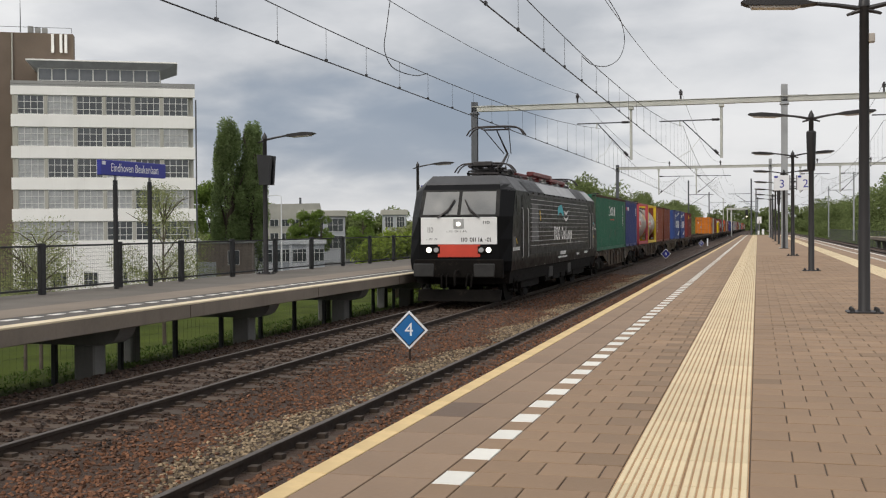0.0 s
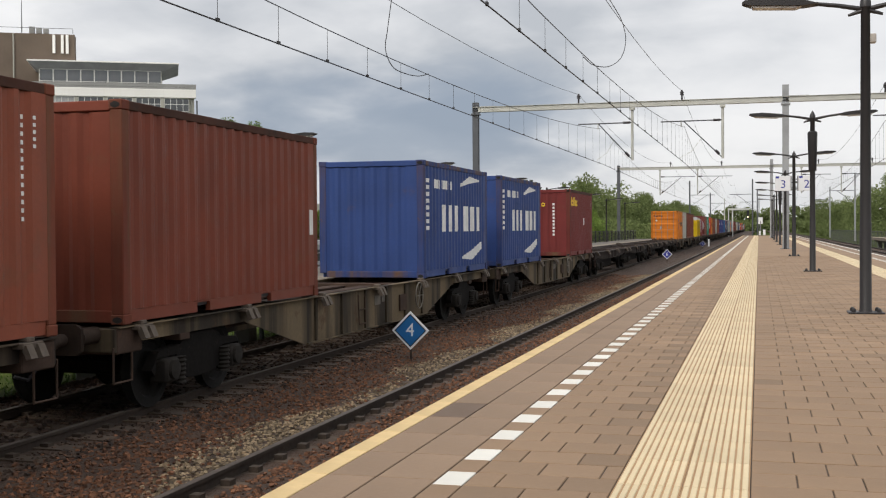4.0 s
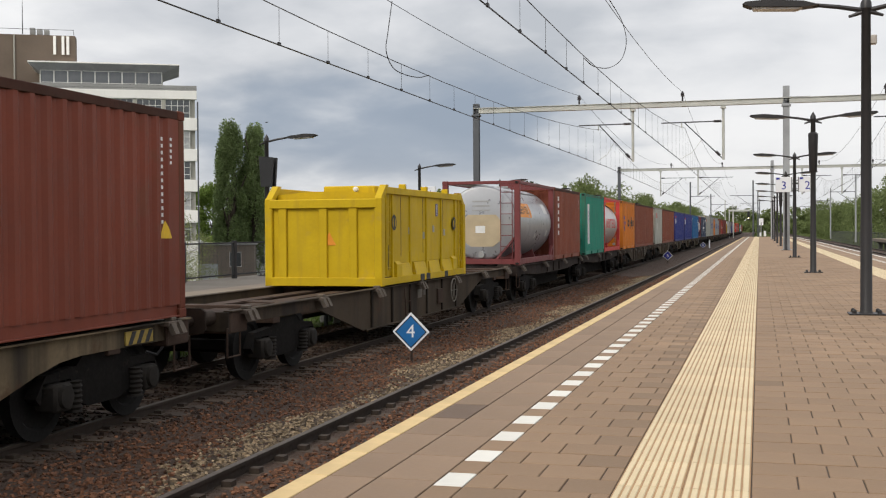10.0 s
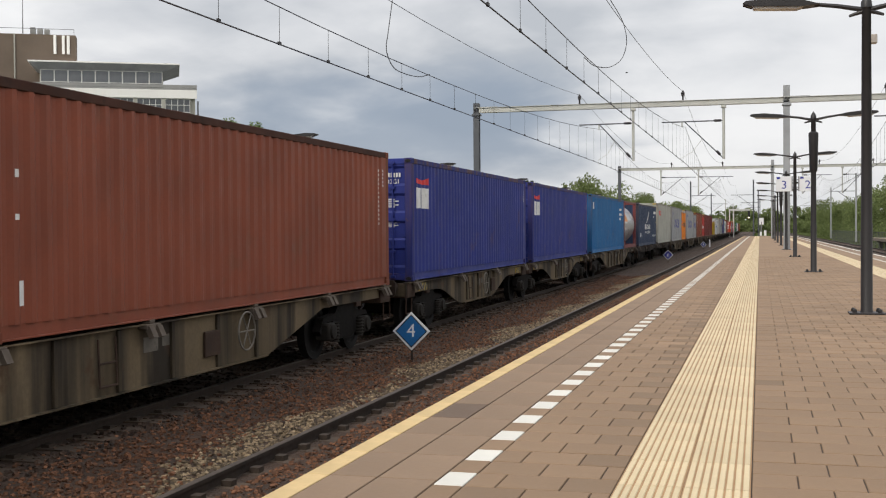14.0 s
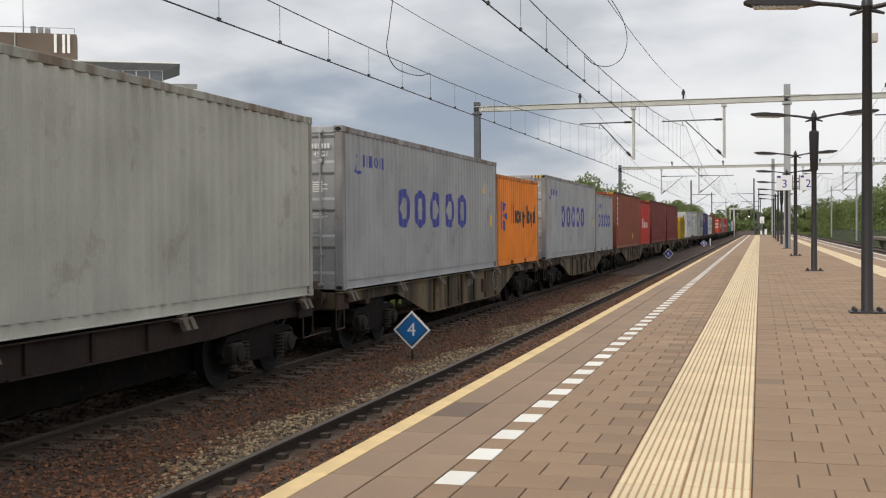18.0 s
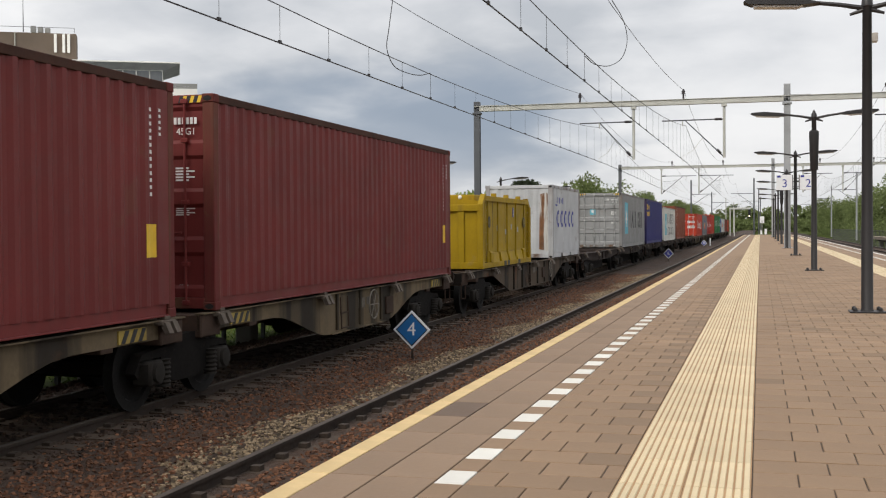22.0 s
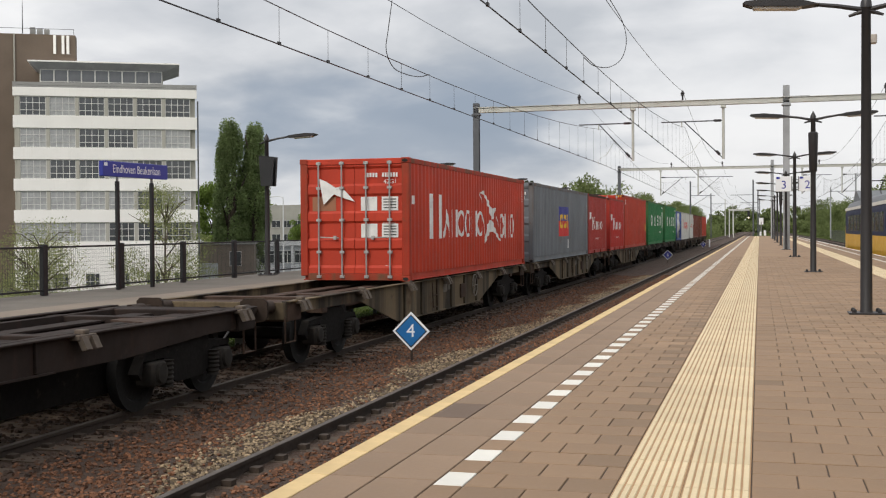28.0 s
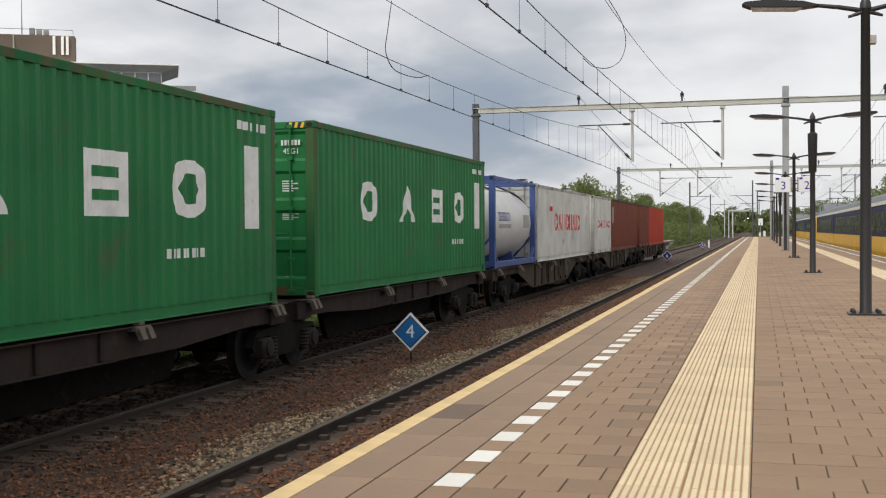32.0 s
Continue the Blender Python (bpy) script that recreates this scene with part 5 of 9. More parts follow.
                vs += [(1.5135, y0 + 1.24 * f * k, z0 + 0.13 * k * math.sin(math.pi * min(1, 1.15 * f))), (1.5135, y0 + 1.24 * f * k, z0 + (0.22 + 0.19 * math.sin(math.pi * (0.10 + 0.72 * f)) - 0.27 * max(0, f - 0.62) / 0.38 * max(0, f - 0.3)) * k)]
            for i in range(10):
                fs.append((2 * i, 2 * i + 2, 2 * i + 3, 2 * i + 1))
            part("emblem", MB().add(vs, fs), TEAL_MARK, th, "", fl)
            for q in range(2):
                vs, fs = [], []
                for i in range(11):
                    f = i / 10
                    z = z0 + (0.20 - 0.23 * q - 0.17 * math.sin(math.pi * f) + 0.03 * f) * k
                    vs += [(1.5135, y0 + (1.26 + 1.08 * f) * k, z), (1.5135, y0 + (1.26 + 1.08 * f) * k, z + k * (0.015 + 0.095 * math.sin(math.pi * f)))]
                for i in range(10):
                    fs.append((2 * i, 2 * i + 2, 2 * i + 3, 2 * i + 1))
                part("emblem", MB().add(vs, fs), LOCO_WHITE, th, "", fl)
        tagged(part("marking", flat_glyphs(1.5145, [q for g in glyphs_of(17.28, 2.17, 1.12, 0.15, "HOO OoiIvoqo", 0.22) for q in g]), LOCO_WHITE, th, "", fl), kind="stuff")
        for yy in (1.02, 17.30):
            part("marking", MB().box(1.502, 1.505, yy, yy + 0.36, 1.72, 2.02), LOUVRE_GREY, th, "", fl)
            part("marking", MB().box(1.502, 1.506, yy + 0.42, yy + 0.50, 1.88, 1.96).box(1.502, 1.506, yy + 0.48, yy + 0.56, 1.81, 1.89), YELLOW_MARK, th, "", fl)
        for g in glyphs_of(7.83, 1.84, 3.9, 0.48, "HOO OoiIvoqo", 0.22):
            for q in ([g] if len(g[0]) > 2 else [[r] for r in g]):
                part("marking", flat_glyphs(1.5145, q).welded(), LOCO_WHITE, th, "", fl)
        for yy, w, z0, h in ((9.20, 1.2, 1.30, 0.12), (8.75, 1.9, 1.18, 0.06), (0.98, 1.0, 1.60, 0.11), (13.0, 0.7, 1.20, 0.08), (15.0, 0.9, 1.22, 0.08)):
            mb = MB()
            n = max(3, int(w / 0.11))
            for i in range(n):
                mb.box(1.502, 1.506, yy + i * w / n, yy + (i + 0.62) * w / n, z0, z0 + h)
            tagged(part("marking", mb, WHITE_MARK, th, "", fl), kind="stuff")
        for yy in (4.5, 6.1, 9.1, 12.6, 15.6):
            part("marking", MB().box(1.45, 1.475, yy, yy + 0.16, 1.05, 1.27), WHITE_MARK, th, "", fl)
        part("marking", MB().box(1.5015, 1.5055, 3.85, 4.96, 1.86, 3.05), LOUVRE_GREY, th, "faded grey panel behind the louvres", fl)
        part("marking", MB().box(1.5125, 1.515, 5.13, 5.25, 2.68, 2.84), YELLOW_MARK, th, "", fl)
        part("marking", MB().box(1.5125, 1.515, 5.25, 5.37, 2.52, 2.68), YELLOW_MARK, th, "", fl)
        tagged(part("marking", flat_glyphs(1.5138, [q for g in glyphs_of(3.95, 2.28, 3.0, 0.24, "HOOOoioqoioi", 0.16) for q in g]), LOUVRE_GREY, th, "", fl), kind="stuff")
        part("sill_band", MB().box(1.500, 1.506, 3.6, L - 3.6, 1.43, 1.62, 0.002), SILL_DUST, th, "dusty grey band above the sill", fl)
        for yy in (7.35, 11.3):
            part("sand_box", MB().box(1.20, 1.42, yy, yy + 0.75, 0.55, 1.02, 0.03), BUFFER_GREY, th, "", fl)
        for yy, w in ((7.0, 1.0), (8.5, 1.4), (10.2, 0.9), (11.5, 1.2)):
            part("underfloor_box", MB().box(0.75, 1.36, yy, yy + w, 0.42, 1.0, 0.04), GEAR, th, "", fl)
        for yy in (1.6, L - 2.0):
            part("cab_step", MB().box(1.20, 1.40, yy, yy + 0.5, 0.35, 0.42, 0.01).box(1.20, 1.40, yy, yy + 0.5, 0.68, 0.74, 0.01).box(1.36, 1.40, yy, yy + 0.03, 0.35, 1.0).box(1.36, 1.40, yy + 0.47, yy + 0.5, 0.35, 1.0), GEAR, th, "", fl)
    for y in (4.7, L - 4.7):
        b = bogie(th, y)
        for sx in (-1, 1):
            part("damper", MB().tube([(1.2, -1.7, 0.75), (1.2, 0.4, 0.75)], 0.05, 8).box(1.10, 1.28, -1.5, 1.5, 0.35, 0.62, 0.03), GEAR, b, "", Matrix.Diagonal((sx, 1, 1, 1)))
            for yy in (-1.45, 1.45):
                part("drive_wheel", MB().lathe([(-0.07, 0.5), (-0.065, 0.60), (0.06, 0.615), (0.065, 0.64), (0.09, 0.64), (0.09, 0.4), (0.05, 0.2)], "x", (0, 0, 0), 24), TREAD, b, "", Matrix.Translation((sx * 0.75, yy, 0.62)) @ Matrix.Diagonal((sx, 1, 1, 1)))
    pantograph(th, 4.57, False, 1)
    pantograph(th, 6.05, True, 1)
    pantograph(th, L - 3.28, False, -1)
    part("busbar", MB().box(0.62, 0.86, 7.2, 10.9, 4.10, 4.26, 0.03).box(0.50, 0.72, 11.0, 14.8, 4.04, 4.18, 0.03).box(0.10, 0.28, 7.2, 14.8, 4.12, 4.24, 0.02).box(-0.45, -0.25, 7.2, 14.8, 4.12, 4.26, 0.02).tube([(0.32, 7.2, 4.15), (0.3, 6.6, 4.25), (0.1, 6.2, 4.15)], 0.03, 6).tube([(0.32, 14.8, 4.15), (0.3, 15.4, 4.25), (0.1, 15.8, 4.15)], 0.03, 6), BUSBAR_RED, th, "", (0, 0.3, 0))
    for i in range(6):
        for x in (0.66, -0.38):
            part("insulator", lambda: MB().lathe([(3.82, 0.07), (3.88, 0.10), (3.92, 0.06), (3.98, 0.10), (4.02, 0.06), (4.08, 0.09), (4.12, 0.05)], "z", (0, 0, 0), 12), BUSBAR_RED if i % 2 else GREY_MARK, th, "", (x, 7.92 + i * 1.35, 0), "roofins")
    for y in (7.2, 11.1, 15.9):
        part("roof_box", MB().box(-0.45, 0.45, y, y + 0.5, 3.83, 4.10, 0.03), LOCO_GREY, th)
    # the body sits a little lower than the drawing heights above
    seen = set()
    for ob in [c for c in th.children_recursive if c.type == "MESH"]:
        if ob.name.startswith("bogie") or (ob.parent is not th and ob.parent.name.startswith("bogie")) or ob.data.name in seen:
            continue
        seen.add(ob.data.name)
        for v in ob.data.vertices:
            v.co.z *= 0.966
    TRAIN.append((th, s, 0.0))


locomotive(31.33)

# ---- the wagons in their order ----
KINDS = dict(long="brown grimy bogie container flat wagon with bellied side sills", belly="grey-brown articulated container wagon with curved bellied sills", flat="dark articulated container wagon with straight shallow sills")
for kind, s0, s1, load in (
        ("long", 50.92, 70.96, ""), ("long", 70.96, 90.78, ""), ("long", 90.78, 110.6, ", half loaded"), ("long", 110.6, 130.7, ", half loaded"),
        ("flat", 130.7, 158.0, ", empty"), ("flat", 158.0, 185.35, ", empty"), ("belly", 185.35, 212.2, ""), ("long", 212.2, 231.9, ""), ("flat", 231.9, 259.4, ""),
        ("long", 259.4, 279.2, ""), ("long", 279.2, 299.15, ""), ("belly", 299.15, 326.1, ""), ("long", 326.1, 346.05, ""), ("flat", 346.05, 373.45, ""),
        ("long", 373.45, 393.3, ""), ("long", 393.3, 413.15, ""), ("long", 413.15, 432.9, ""), ("belly", 432.9, 459.75, ""), ("long", 459.75, 479.7, ""),
        ("flat", 479.7, 507.0, ", half empty"), ("flat", 507.0, 534.3, ""), ("flat", 534.3, 561.75, ", half empty"), ("long", 561.75, 581.6, ", partly empty"), ("long", 581.6, 601.45, ""),
        ("long", 601.45, 621.4, ""), ("flat", 621.4, 648.65, ""), ("long", 648.65, 668.65, ""), ("long", 668.65, 688.6, ""), ("long", 688.6, 708.4, "")):
    wagon(kind, s0, s1, KINDS[kind] + load)

def end_word(parent, x0, z0, w, h, spec, m, y=0.012, bold=0.2, name="marking"):
    """A word of plain shapes on an upright face that looks along the way of travel."""
    mb = flat_glyphs(0.0, [q for g in glyphs_of(x0, z0, w, h, spec, bold) for q in g]).welded()
    return tagged(part(name, mb, m, parent, "", Matrix.Translation((0, y, 0)) @ pose(0, 0, 0, 0, 0, -90)), kind="stuff")


def raised(L, patches):
    """Convex patches painted over another mark."""
    mb = MB()
    for p in patches:
        q = mark_strips(L, convex(p))
        mb.add([(x + 0.004, y, z) for x, y, z in q.v], q.f)
    return mb


# ---- the loads in their order; brand lettering is drawn as plain bars ----
HL = lambda: [([[convex([(0.42, 1.78), (0.62, 1.84), (0.62, 1.05), (0.50, 1.25)])], [convex([(0.66, 1.84), (1.22, 1.76), (0.78, 1.50), (0.66, 1.48)])], [convex([(0.66, 1.44), (0.82, 1.42), (1.30, 1.30), (1.42, 1.45), (1.25, 1.52)])], [convex([(0.66, 1.36), (0.98, 1.28), (1.15, 1.02), (0.90, 1.00)])]], "b", "word")] + word(1.88, 1.22, 3.75, 0.56, "Hoqoq-IIoqoI", "k", 0.19)
KL = lambda: [([[box_shape(1.35, 1.52, 1.03, 1.60)], [stroke(1.56, 1.32, 2.10, 1.60, 0.16)], [stroke(2.30, 1.03, 1.66, 1.34, 0.20)]], "w", "word")] + word(2.55, 1.05, 2.0, 0.36, "IIHO", "w", 0.24) + id_marks(C20, H8)
KF = lambda: KL() + many([[(0.50, 1.47, 1.80), (0.95, 1.52, 1.78)]], "w") + word(1.9, 0.62, 1.6, 0.09, "hohoo-ho", "w", 0.2) + many([box_shape(5.45, 5.6, 0.5, 0.68)], "k")
CO = lambda y0, w: word(y0, 1.10, w * 0.95, 0.80 if w > 5 else 0.60, "OOOOO", "b", 0.25, 0.42) + word(1.15, 2.22 if w > 5 else 1.95, 1.15, 0.22, "HBOH", "b", 0.2) + [([[stroke(0.62, 2.10 if w > 5 else 1.87, 0.86, 2.44 if w > 5 else 2.2, 0.06)], [box_shape(0.70, 0.98, 2.08 if w > 5 else 1.85, 2.14 if w > 5 else 1.91)]], "b", "word")]
OO = lambda y0, z0: word(y0, z0, 1.15 if y0 < 1 else 1.45, 0.36, "OOOI", "r", 0.28)
VT = lambda y0, z0, z1: many(stack_of(y0, z1, 0.27, z1 - z0, 6, 0.62), "w")

container("green", C40, 51.88, marks=word(4.86, 1.66, 2.5, 0.45, "OVOIIVI", "w", 0.13) + many(row_of(5.2, 1.45, 1.9, 0.05, 9), "r") + id_marks(C40, H8, "w", 10.9), label="dark green corrugated forty-foot container with pale lettering")
container("blue", C20, 64.24, marks=many(row_of(0.39, 2.03, 0.5, 0.19, 3), "r") + many(row_of(0.95, 2.03, 0.8, 0.19, 5), "w") + many(stack_of(5.3, 2.2, 0.35, 0.5, 4), "w"), label="navy blue twenty-foot container with small red and white lettering")
tank_container(PINK_FRAME, DULL_STEEL, 71.62, "bare steel tank container in a faded red frame", frontal=False, marks=[(0.95, 0, 1.3, 30, WHITE_MARK), (1.05, 3, 0.28, 14, RED_MARK), (1.40, 3, 0.34, 14, RED_MARK), (1.80, 3, 0.28, 14, RED_MARK), (1.0, -12, 1.1, 4, RED_MARK), (0.9, -24, 0.7, 12, WHITE_MARK), (3.4, 28, 0.5, 7, WHITE_MARK), (4.6, 22, 0.5, 22, YELLOW_MARK), (4.9, -20, 0.35, 14, RED_MARK)])
tank_container(YELLOW_FRAME, DULL_STEEL, 77.92, "bare steel tank container in a yellow frame", frontal=False, marks=[(0.3, 0, 2.3, 22, WHITE_MARK)] + [(0.42 + i * 0.21, 0, 0.14, 11, RED_MARK) for i in range(10)] + [(3.2, 5, 0.9, 18, WHITE_MARK), (3.3, -28, 0.35, 16, BLACK_MARK), (3.9, -26, 0.35, 14, RED_MARK)])
container("rust", C20, 84.09, door=False, marks=VT(0.75, 0.64, 2.10) + id_marks(C20, H8), label="oxide brown twenty-foot container with white upright lettering")
container("rust2", C20, 91.44, door=False, marks=many([box_shape(5.7, 5.85, 1.0, 1.4)], "w"), label="weathered oxide red twenty-foot container with few markings")
for s in (103.76, 111.62):
    container("cobalt", C20, s, door=False, marks=many(row_of(1.5, 1.02, 1.8, 0.62, 3), "w") + many(row_of(3.6, 1.02, 1.9, 0.62, 3), "w") + many(stack_of(0.3, 2.2, 0.2, 1.2, 8), "w") + many([[(3.2, 2.1, 2.16), (4.2, 2.22, 2.4), (5.2, 2.3, 2.34)], [(3.4, 0.35, 0.4), (4.4, 0.3, 0.55), (5.4, 0.55, 0.75)]], "w") + many(row_of(0.9, 2.0, 1.6, 0.2, 8), "w"), label="blue twenty-foot container with white block lettering")
tx = container("maroon", C20, 123.98, door=False, marks=word(0.34, 1.96, 1.6, 0.34, "IoHvo", "y", 0.24) + id_marks(C20, H8) + many([box_shape(3.45, 3.72, 1.21, 1.5)], "w"), label="maroon twenty-foot container with yellow lettering and a blind end")
end_word(tx, -0.62, H8 - 0.66, 0.85, 0.22, "IoHvo", YELLOW_MARK)
for i in range(10):
    part("marking", MB().box(0.52, 0.60, 0.012, 0.017, H8 - 0.62 - i * 0.13, H8 - 0.54 - i * 0.13), WHITE_MARK, tx)
og = container("orange", C20, 186.04, marks=HL() + many([[(5.0, 2.0, 2.02), (5.12, 2.0, 2.22), (5.25, 2.0, 2.02)]], "k"), label="orange twenty-foot container with a blue emblem and black lettering")
end_word(og, -0.98, H8 - 0.50, 0.80, 0.14, "Hoqoq-IIoqoI", BLACK_MARK, 0.026)
part("marking", MB().lathe([(0.052, 0.09), (0.060, 0.09)], "y", (-0.74, 0, H8 - 0.85), 14), WHITE_MARK, og)
part("notice", MB().box(-0.42, -0.24, 0.056, 0.062, 0.98, 1.20), GREY_MARK, og)
container("grey", C20, 192.23, marks=OO(0.78, 1.86), label="pale grey twenty-foot container with small red lettering")
container("rust2", C40, 199.25, marks=id_marks(C40, H8) + many([[(11.6, 1.0, 1.02), (11.72, 1.0, 1.22), (11.84, 1.0, 1.02)]], "y"), label="oxide red forty-foot container with plain sides")
skip_box(219.3, "yellow lidded bulk skip with ladders and ribbed ends", YELLOW_SKIP)
tank_container(MAROON_FRAME, GREY_TANK, 232.62, "grey tank container in a maroon frame with an orange nameplate", marks=[(0.35, 20, 2.05, 24, ORANGE_PLATE)] + tank_word(0.72, 20, 1.6, 13, "OEOITOHI", BLACK_MARK) + [(0.45, 20, 0.22, 12, RED_MARK), (4.7, 25, 0.6, 18, WHITE_MARK), (5.0, -18, 0.25, 10, WHITE_MARK), (3.1, -22, 0.2, 8, WHITE_MARK)])
container("rust", C20, 238.82, door=False, marks=VT(0.78, 0.80, 2.28) + id_marks(C20, H8), label="oxide brown twenty-foot container with white upright lettering")
container("teal", C20, 246.32, marks=many([box_shape(0.84, 1.26, 0.47, 2.16)], "w") + id_marks(C20, H8), label="teal green twenty-foot container with a white upright nameplate")
TRAIN_PLATE = TRAIN[-1][0]
for i, k in enumerate("OVHV OHOO"):
    if k != " ":
        z0 = 0.51 + i * 0.155
        part("marking", flat_glyphs(1.214, [q for g in glyphs_of(0.95, z0, 0.21, 0.115, k, 0.24) for q in g]).welded(), BLUE_MARK, TRAIN_PLATE)
tank_container(RED_FRAME, STEEL_TANK, 252.59, "polished steel tank container in a red frame with red lettering", frontal=False, marks=tank_word(1.2, 3, 3.7, 22, "HOTEO", RED_MARK) + [(1.5, 28, 0.2, 10, RED_MARK), (1.9, 36, 0.2, 10, RED_MARK), (1.4, -22, 0.6, 4, WHITE_MARK), (4.9, 22, 0.6, 18, WHITE_MARK)])
container("orange", C20, 260.13, marks=HL(), label="orange twenty-foot container with a blue emblem and black lettering")
container("rust", C40, 266.34, marks=id_marks(C40, H8), label="faded oxide brown forty-foot container with plain sides")
container("grey", C20, 279.87, marks=OO(0.8, 1.85) + many([box_shape(1.23, 2.39, 1.04, 1.49)], "p"), label="pale grey twenty-foot container with small red lettering and a pale patch")
container("rust", C40, 286.18, marks=id_marks(C40, H8) + many([box_shape(0.45, 0.56, 0.35, 0.6), box_shape(0.4, 0.5, 1.2, 1.26), box_shape(0.4, 0.5, 1.62, 1.7)], "w"), label="oxide brown forty-foot container with plain sides")
AP = lambda: many(row_of(0.36, 1.54, 1.05, 0.44, 3, 0.85), "w") + many([[(0.36, 2.08, 2.18), (0.8, 2.05, 2.14), (1.37, 2.06, 2.22)]], "r")
container("royal", C40, 299.94, marks=AP() + id_marks(C40, H8), label="royal blue forty-foot container with white and red emblem")
container("royal", C40, 313.25, marks=AP() + id_marks(C40, H8), label="royal blue forty-foot container with white and red emblem")
container("azure", C40, 326.83, marks=many(row_of(10.3, 2.0, 1.2, 0.12, 4), "w") + many(row_of(10.3, 1.75, 1.5, 0.12, 5), "w") + many(row_of(10.3, 1.52, 0.7, 0.12, 3), "w") + many([box_shape(0.4, 0.75, 1.95, 2.25)], "w"), label="azure blue forty-foot container with rust stains and small white lettering")
tank_container(MAROON_FRAME, GREY_TANK, 339.24, "grey tank container in a maroon frame with an orange nameplate", marks=[(0.35, 20, 2.05, 24, ORANGE_PLATE)] + tank_word(0.72, 20, 1.6, 13, "OEOITOHI", BLACK_MARK) + [(1.1, 5, 1.0, 5, WHITE_MARK), (1.1, -12, 1.0, 6, WHITE_MARK), (1.1, -45, 0.35, 16, WHITE_MARK), (4.7, 25, 0.6, 18, WHITE_MARK)])
container("ink", C40, 346.83, door=False, marks=[([[stroke(4.80 + 0.32 * i, 1.42 + 0.07 * i, 6.35 + 0.24 * i, 1.74 + 0.15 * i, 0.34)] for i in range(4)], "w", "word")] + word(4.1, 1.02, 3.6, 0.34, "VHH IOOIoIIOO", "w", 0.26) + word(4.5, 0.75, 2.85, 0.20, "O HVOVOIIOH", "w", 0.22) + word(1.08, 0.54, 0.80, 0.28, "VHH", "w", 0.3) + word(1.95, 0.58, 0.4, 0.14, "oio", "w") + word(9.5, 0.54, 2.0, 0.17, "hhhoqoioooh", "w", 0.24) + many([box_shape(10.1, 11.85, 2.06, 2.24), box_shape(10.1, 10.6, 1.8, 1.93)], "w") + many([box_shape(11.5, 11.65, 1.45, 1.6)], "y"), label="blue-black forty-foot container with white winged emblem and a blind end")
NY = TRAIN[-1][0]
part("marking", MB().box(-0.75, 0.55, 0.012, 0.018, H8 - 0.55, H8 - 0.36), WHITE_MARK, NY)
container("grey", C40, 360.58, H=H9, high=True, marks=OO(1.16, 2.02), label="warm grey high-cube container with red lettering and striped top corners")
container("silver", C40, 374.19, H=H9, marks=CO(3.2, 5.9) + id_marks(C40, H9, "g") + many([box_shape(11.46, 11.70, 1.12, 1.44)], "y") + many([[(10.6, 2.02, 2.04), (10.75, 2.02, 2.3), (10.9, 2.02, 2.04)]], "y"), label="pale grey high-cube container with large dark blue lettering")
container("orange2", C20, 386.48, marks=HL(), label="bright orange twenty-foot container with a blue emblem and black lettering", door=False)
container("silver", C40, 394.02, H=H9, high=True, marks=CO(3.2, 5.9) + id_marks(C40, H9, "g") + many([box_shape(11.46, 11.70, 1.12, 1.44)], "y"), label="pale grey high-cube container with large dark blue lettering")
container("silver", C20, 406.37, marks=CO(0.97, 4.15), label="pale grey twenty-foot container with blue lettering and rust streaks", door=False)
container("rust", C40, 413.88, H=H9, high=True, door=False, marks=VT(0.55, 1.10, 2.64) + id_marks(C40, H9) + many([box_shape(7.8, 7.95, 0.45, 0.75)], "y"), label="oxide brown high-cube container with white upright lettering")
container("red", C20, 426.14, marks=KL(), label="red twenty-foot container with bold white lettering", door=False)
for s in (433.61, 446.87):
    bc = container("maroon", C40, s, H=H9, high=True, marks=id_marks(C40, H9) + many([box_shape(11.5, 11.75, 0.75, 1.15)], "y"), label="dark maroon high-cube container with striped top corners and yellow door notice")
    part("marking", MB().box(0.12, 0.52, 0.058, 0.062, 0.95, 1.40), YELLOW_MARK, bc)
skip_box(462.3, "dirty yellow lidded bulk skip with ladders and round emblems", DIRTY_SKIP)
cw = container("chalk", C20, 472.96, door=False, marks=CO(0.88, 4.1), label="whitish twenty-foot container with blue lettering and a rusty end patch")
part("rust_patch", MB().prism([(0.72, 0.32), (1.03, 0.25), (1.03, 2.28), (0.98, 2.32), (0.76, 2.26), (0.73, 1.4)], "y", 0.011, 0.017), mat("flaking_rust", (0.17, 0.075, 0.03), 0.85, 0, 0.5, 3, 0.3, streak=0.95, streak_col=(0.50, 0.49, 0.46), sscale=9.0, sedge=(0.46, 0.58)), cw)
ma = container("ash", C40, 494.10, H=H9, high=True, marks=many([box_shape(1.32, 2.86, 0.72, 2.42)], "c") + word(3.45, 1.04, 7.0, 0.96, "HVHHOH", "k", 0.20) + many([box_shape(11.2, 11.3, 1.8, 2.4), box_shape(11.4, 11.5, 1.9, 2.4)], "g"), label="ash grey high-cube container with a pale blue star panel")
MAE = raised(C40, star(2.1, 1.60, 0.70))
part("marking", MAE, WHITE_MARK, ma)
part("marking", MB().box(-0.50, -0.20, 0.054, 0.058, 1.75, 2.1), CYAN_MARK, ma)
part("marking", MB().prism([(-0.35 + 0.12 * math.sin(i * math.pi / 7) * (1 if i % 2 == 0 else 0.45), 1.93 + 0.12 * math.cos(i * math.pi / 7) * (1 if i % 2 == 0 else 0.45)) for i in range(14)], "y", 0.050, 0.053), WHITE_MARK, ma)
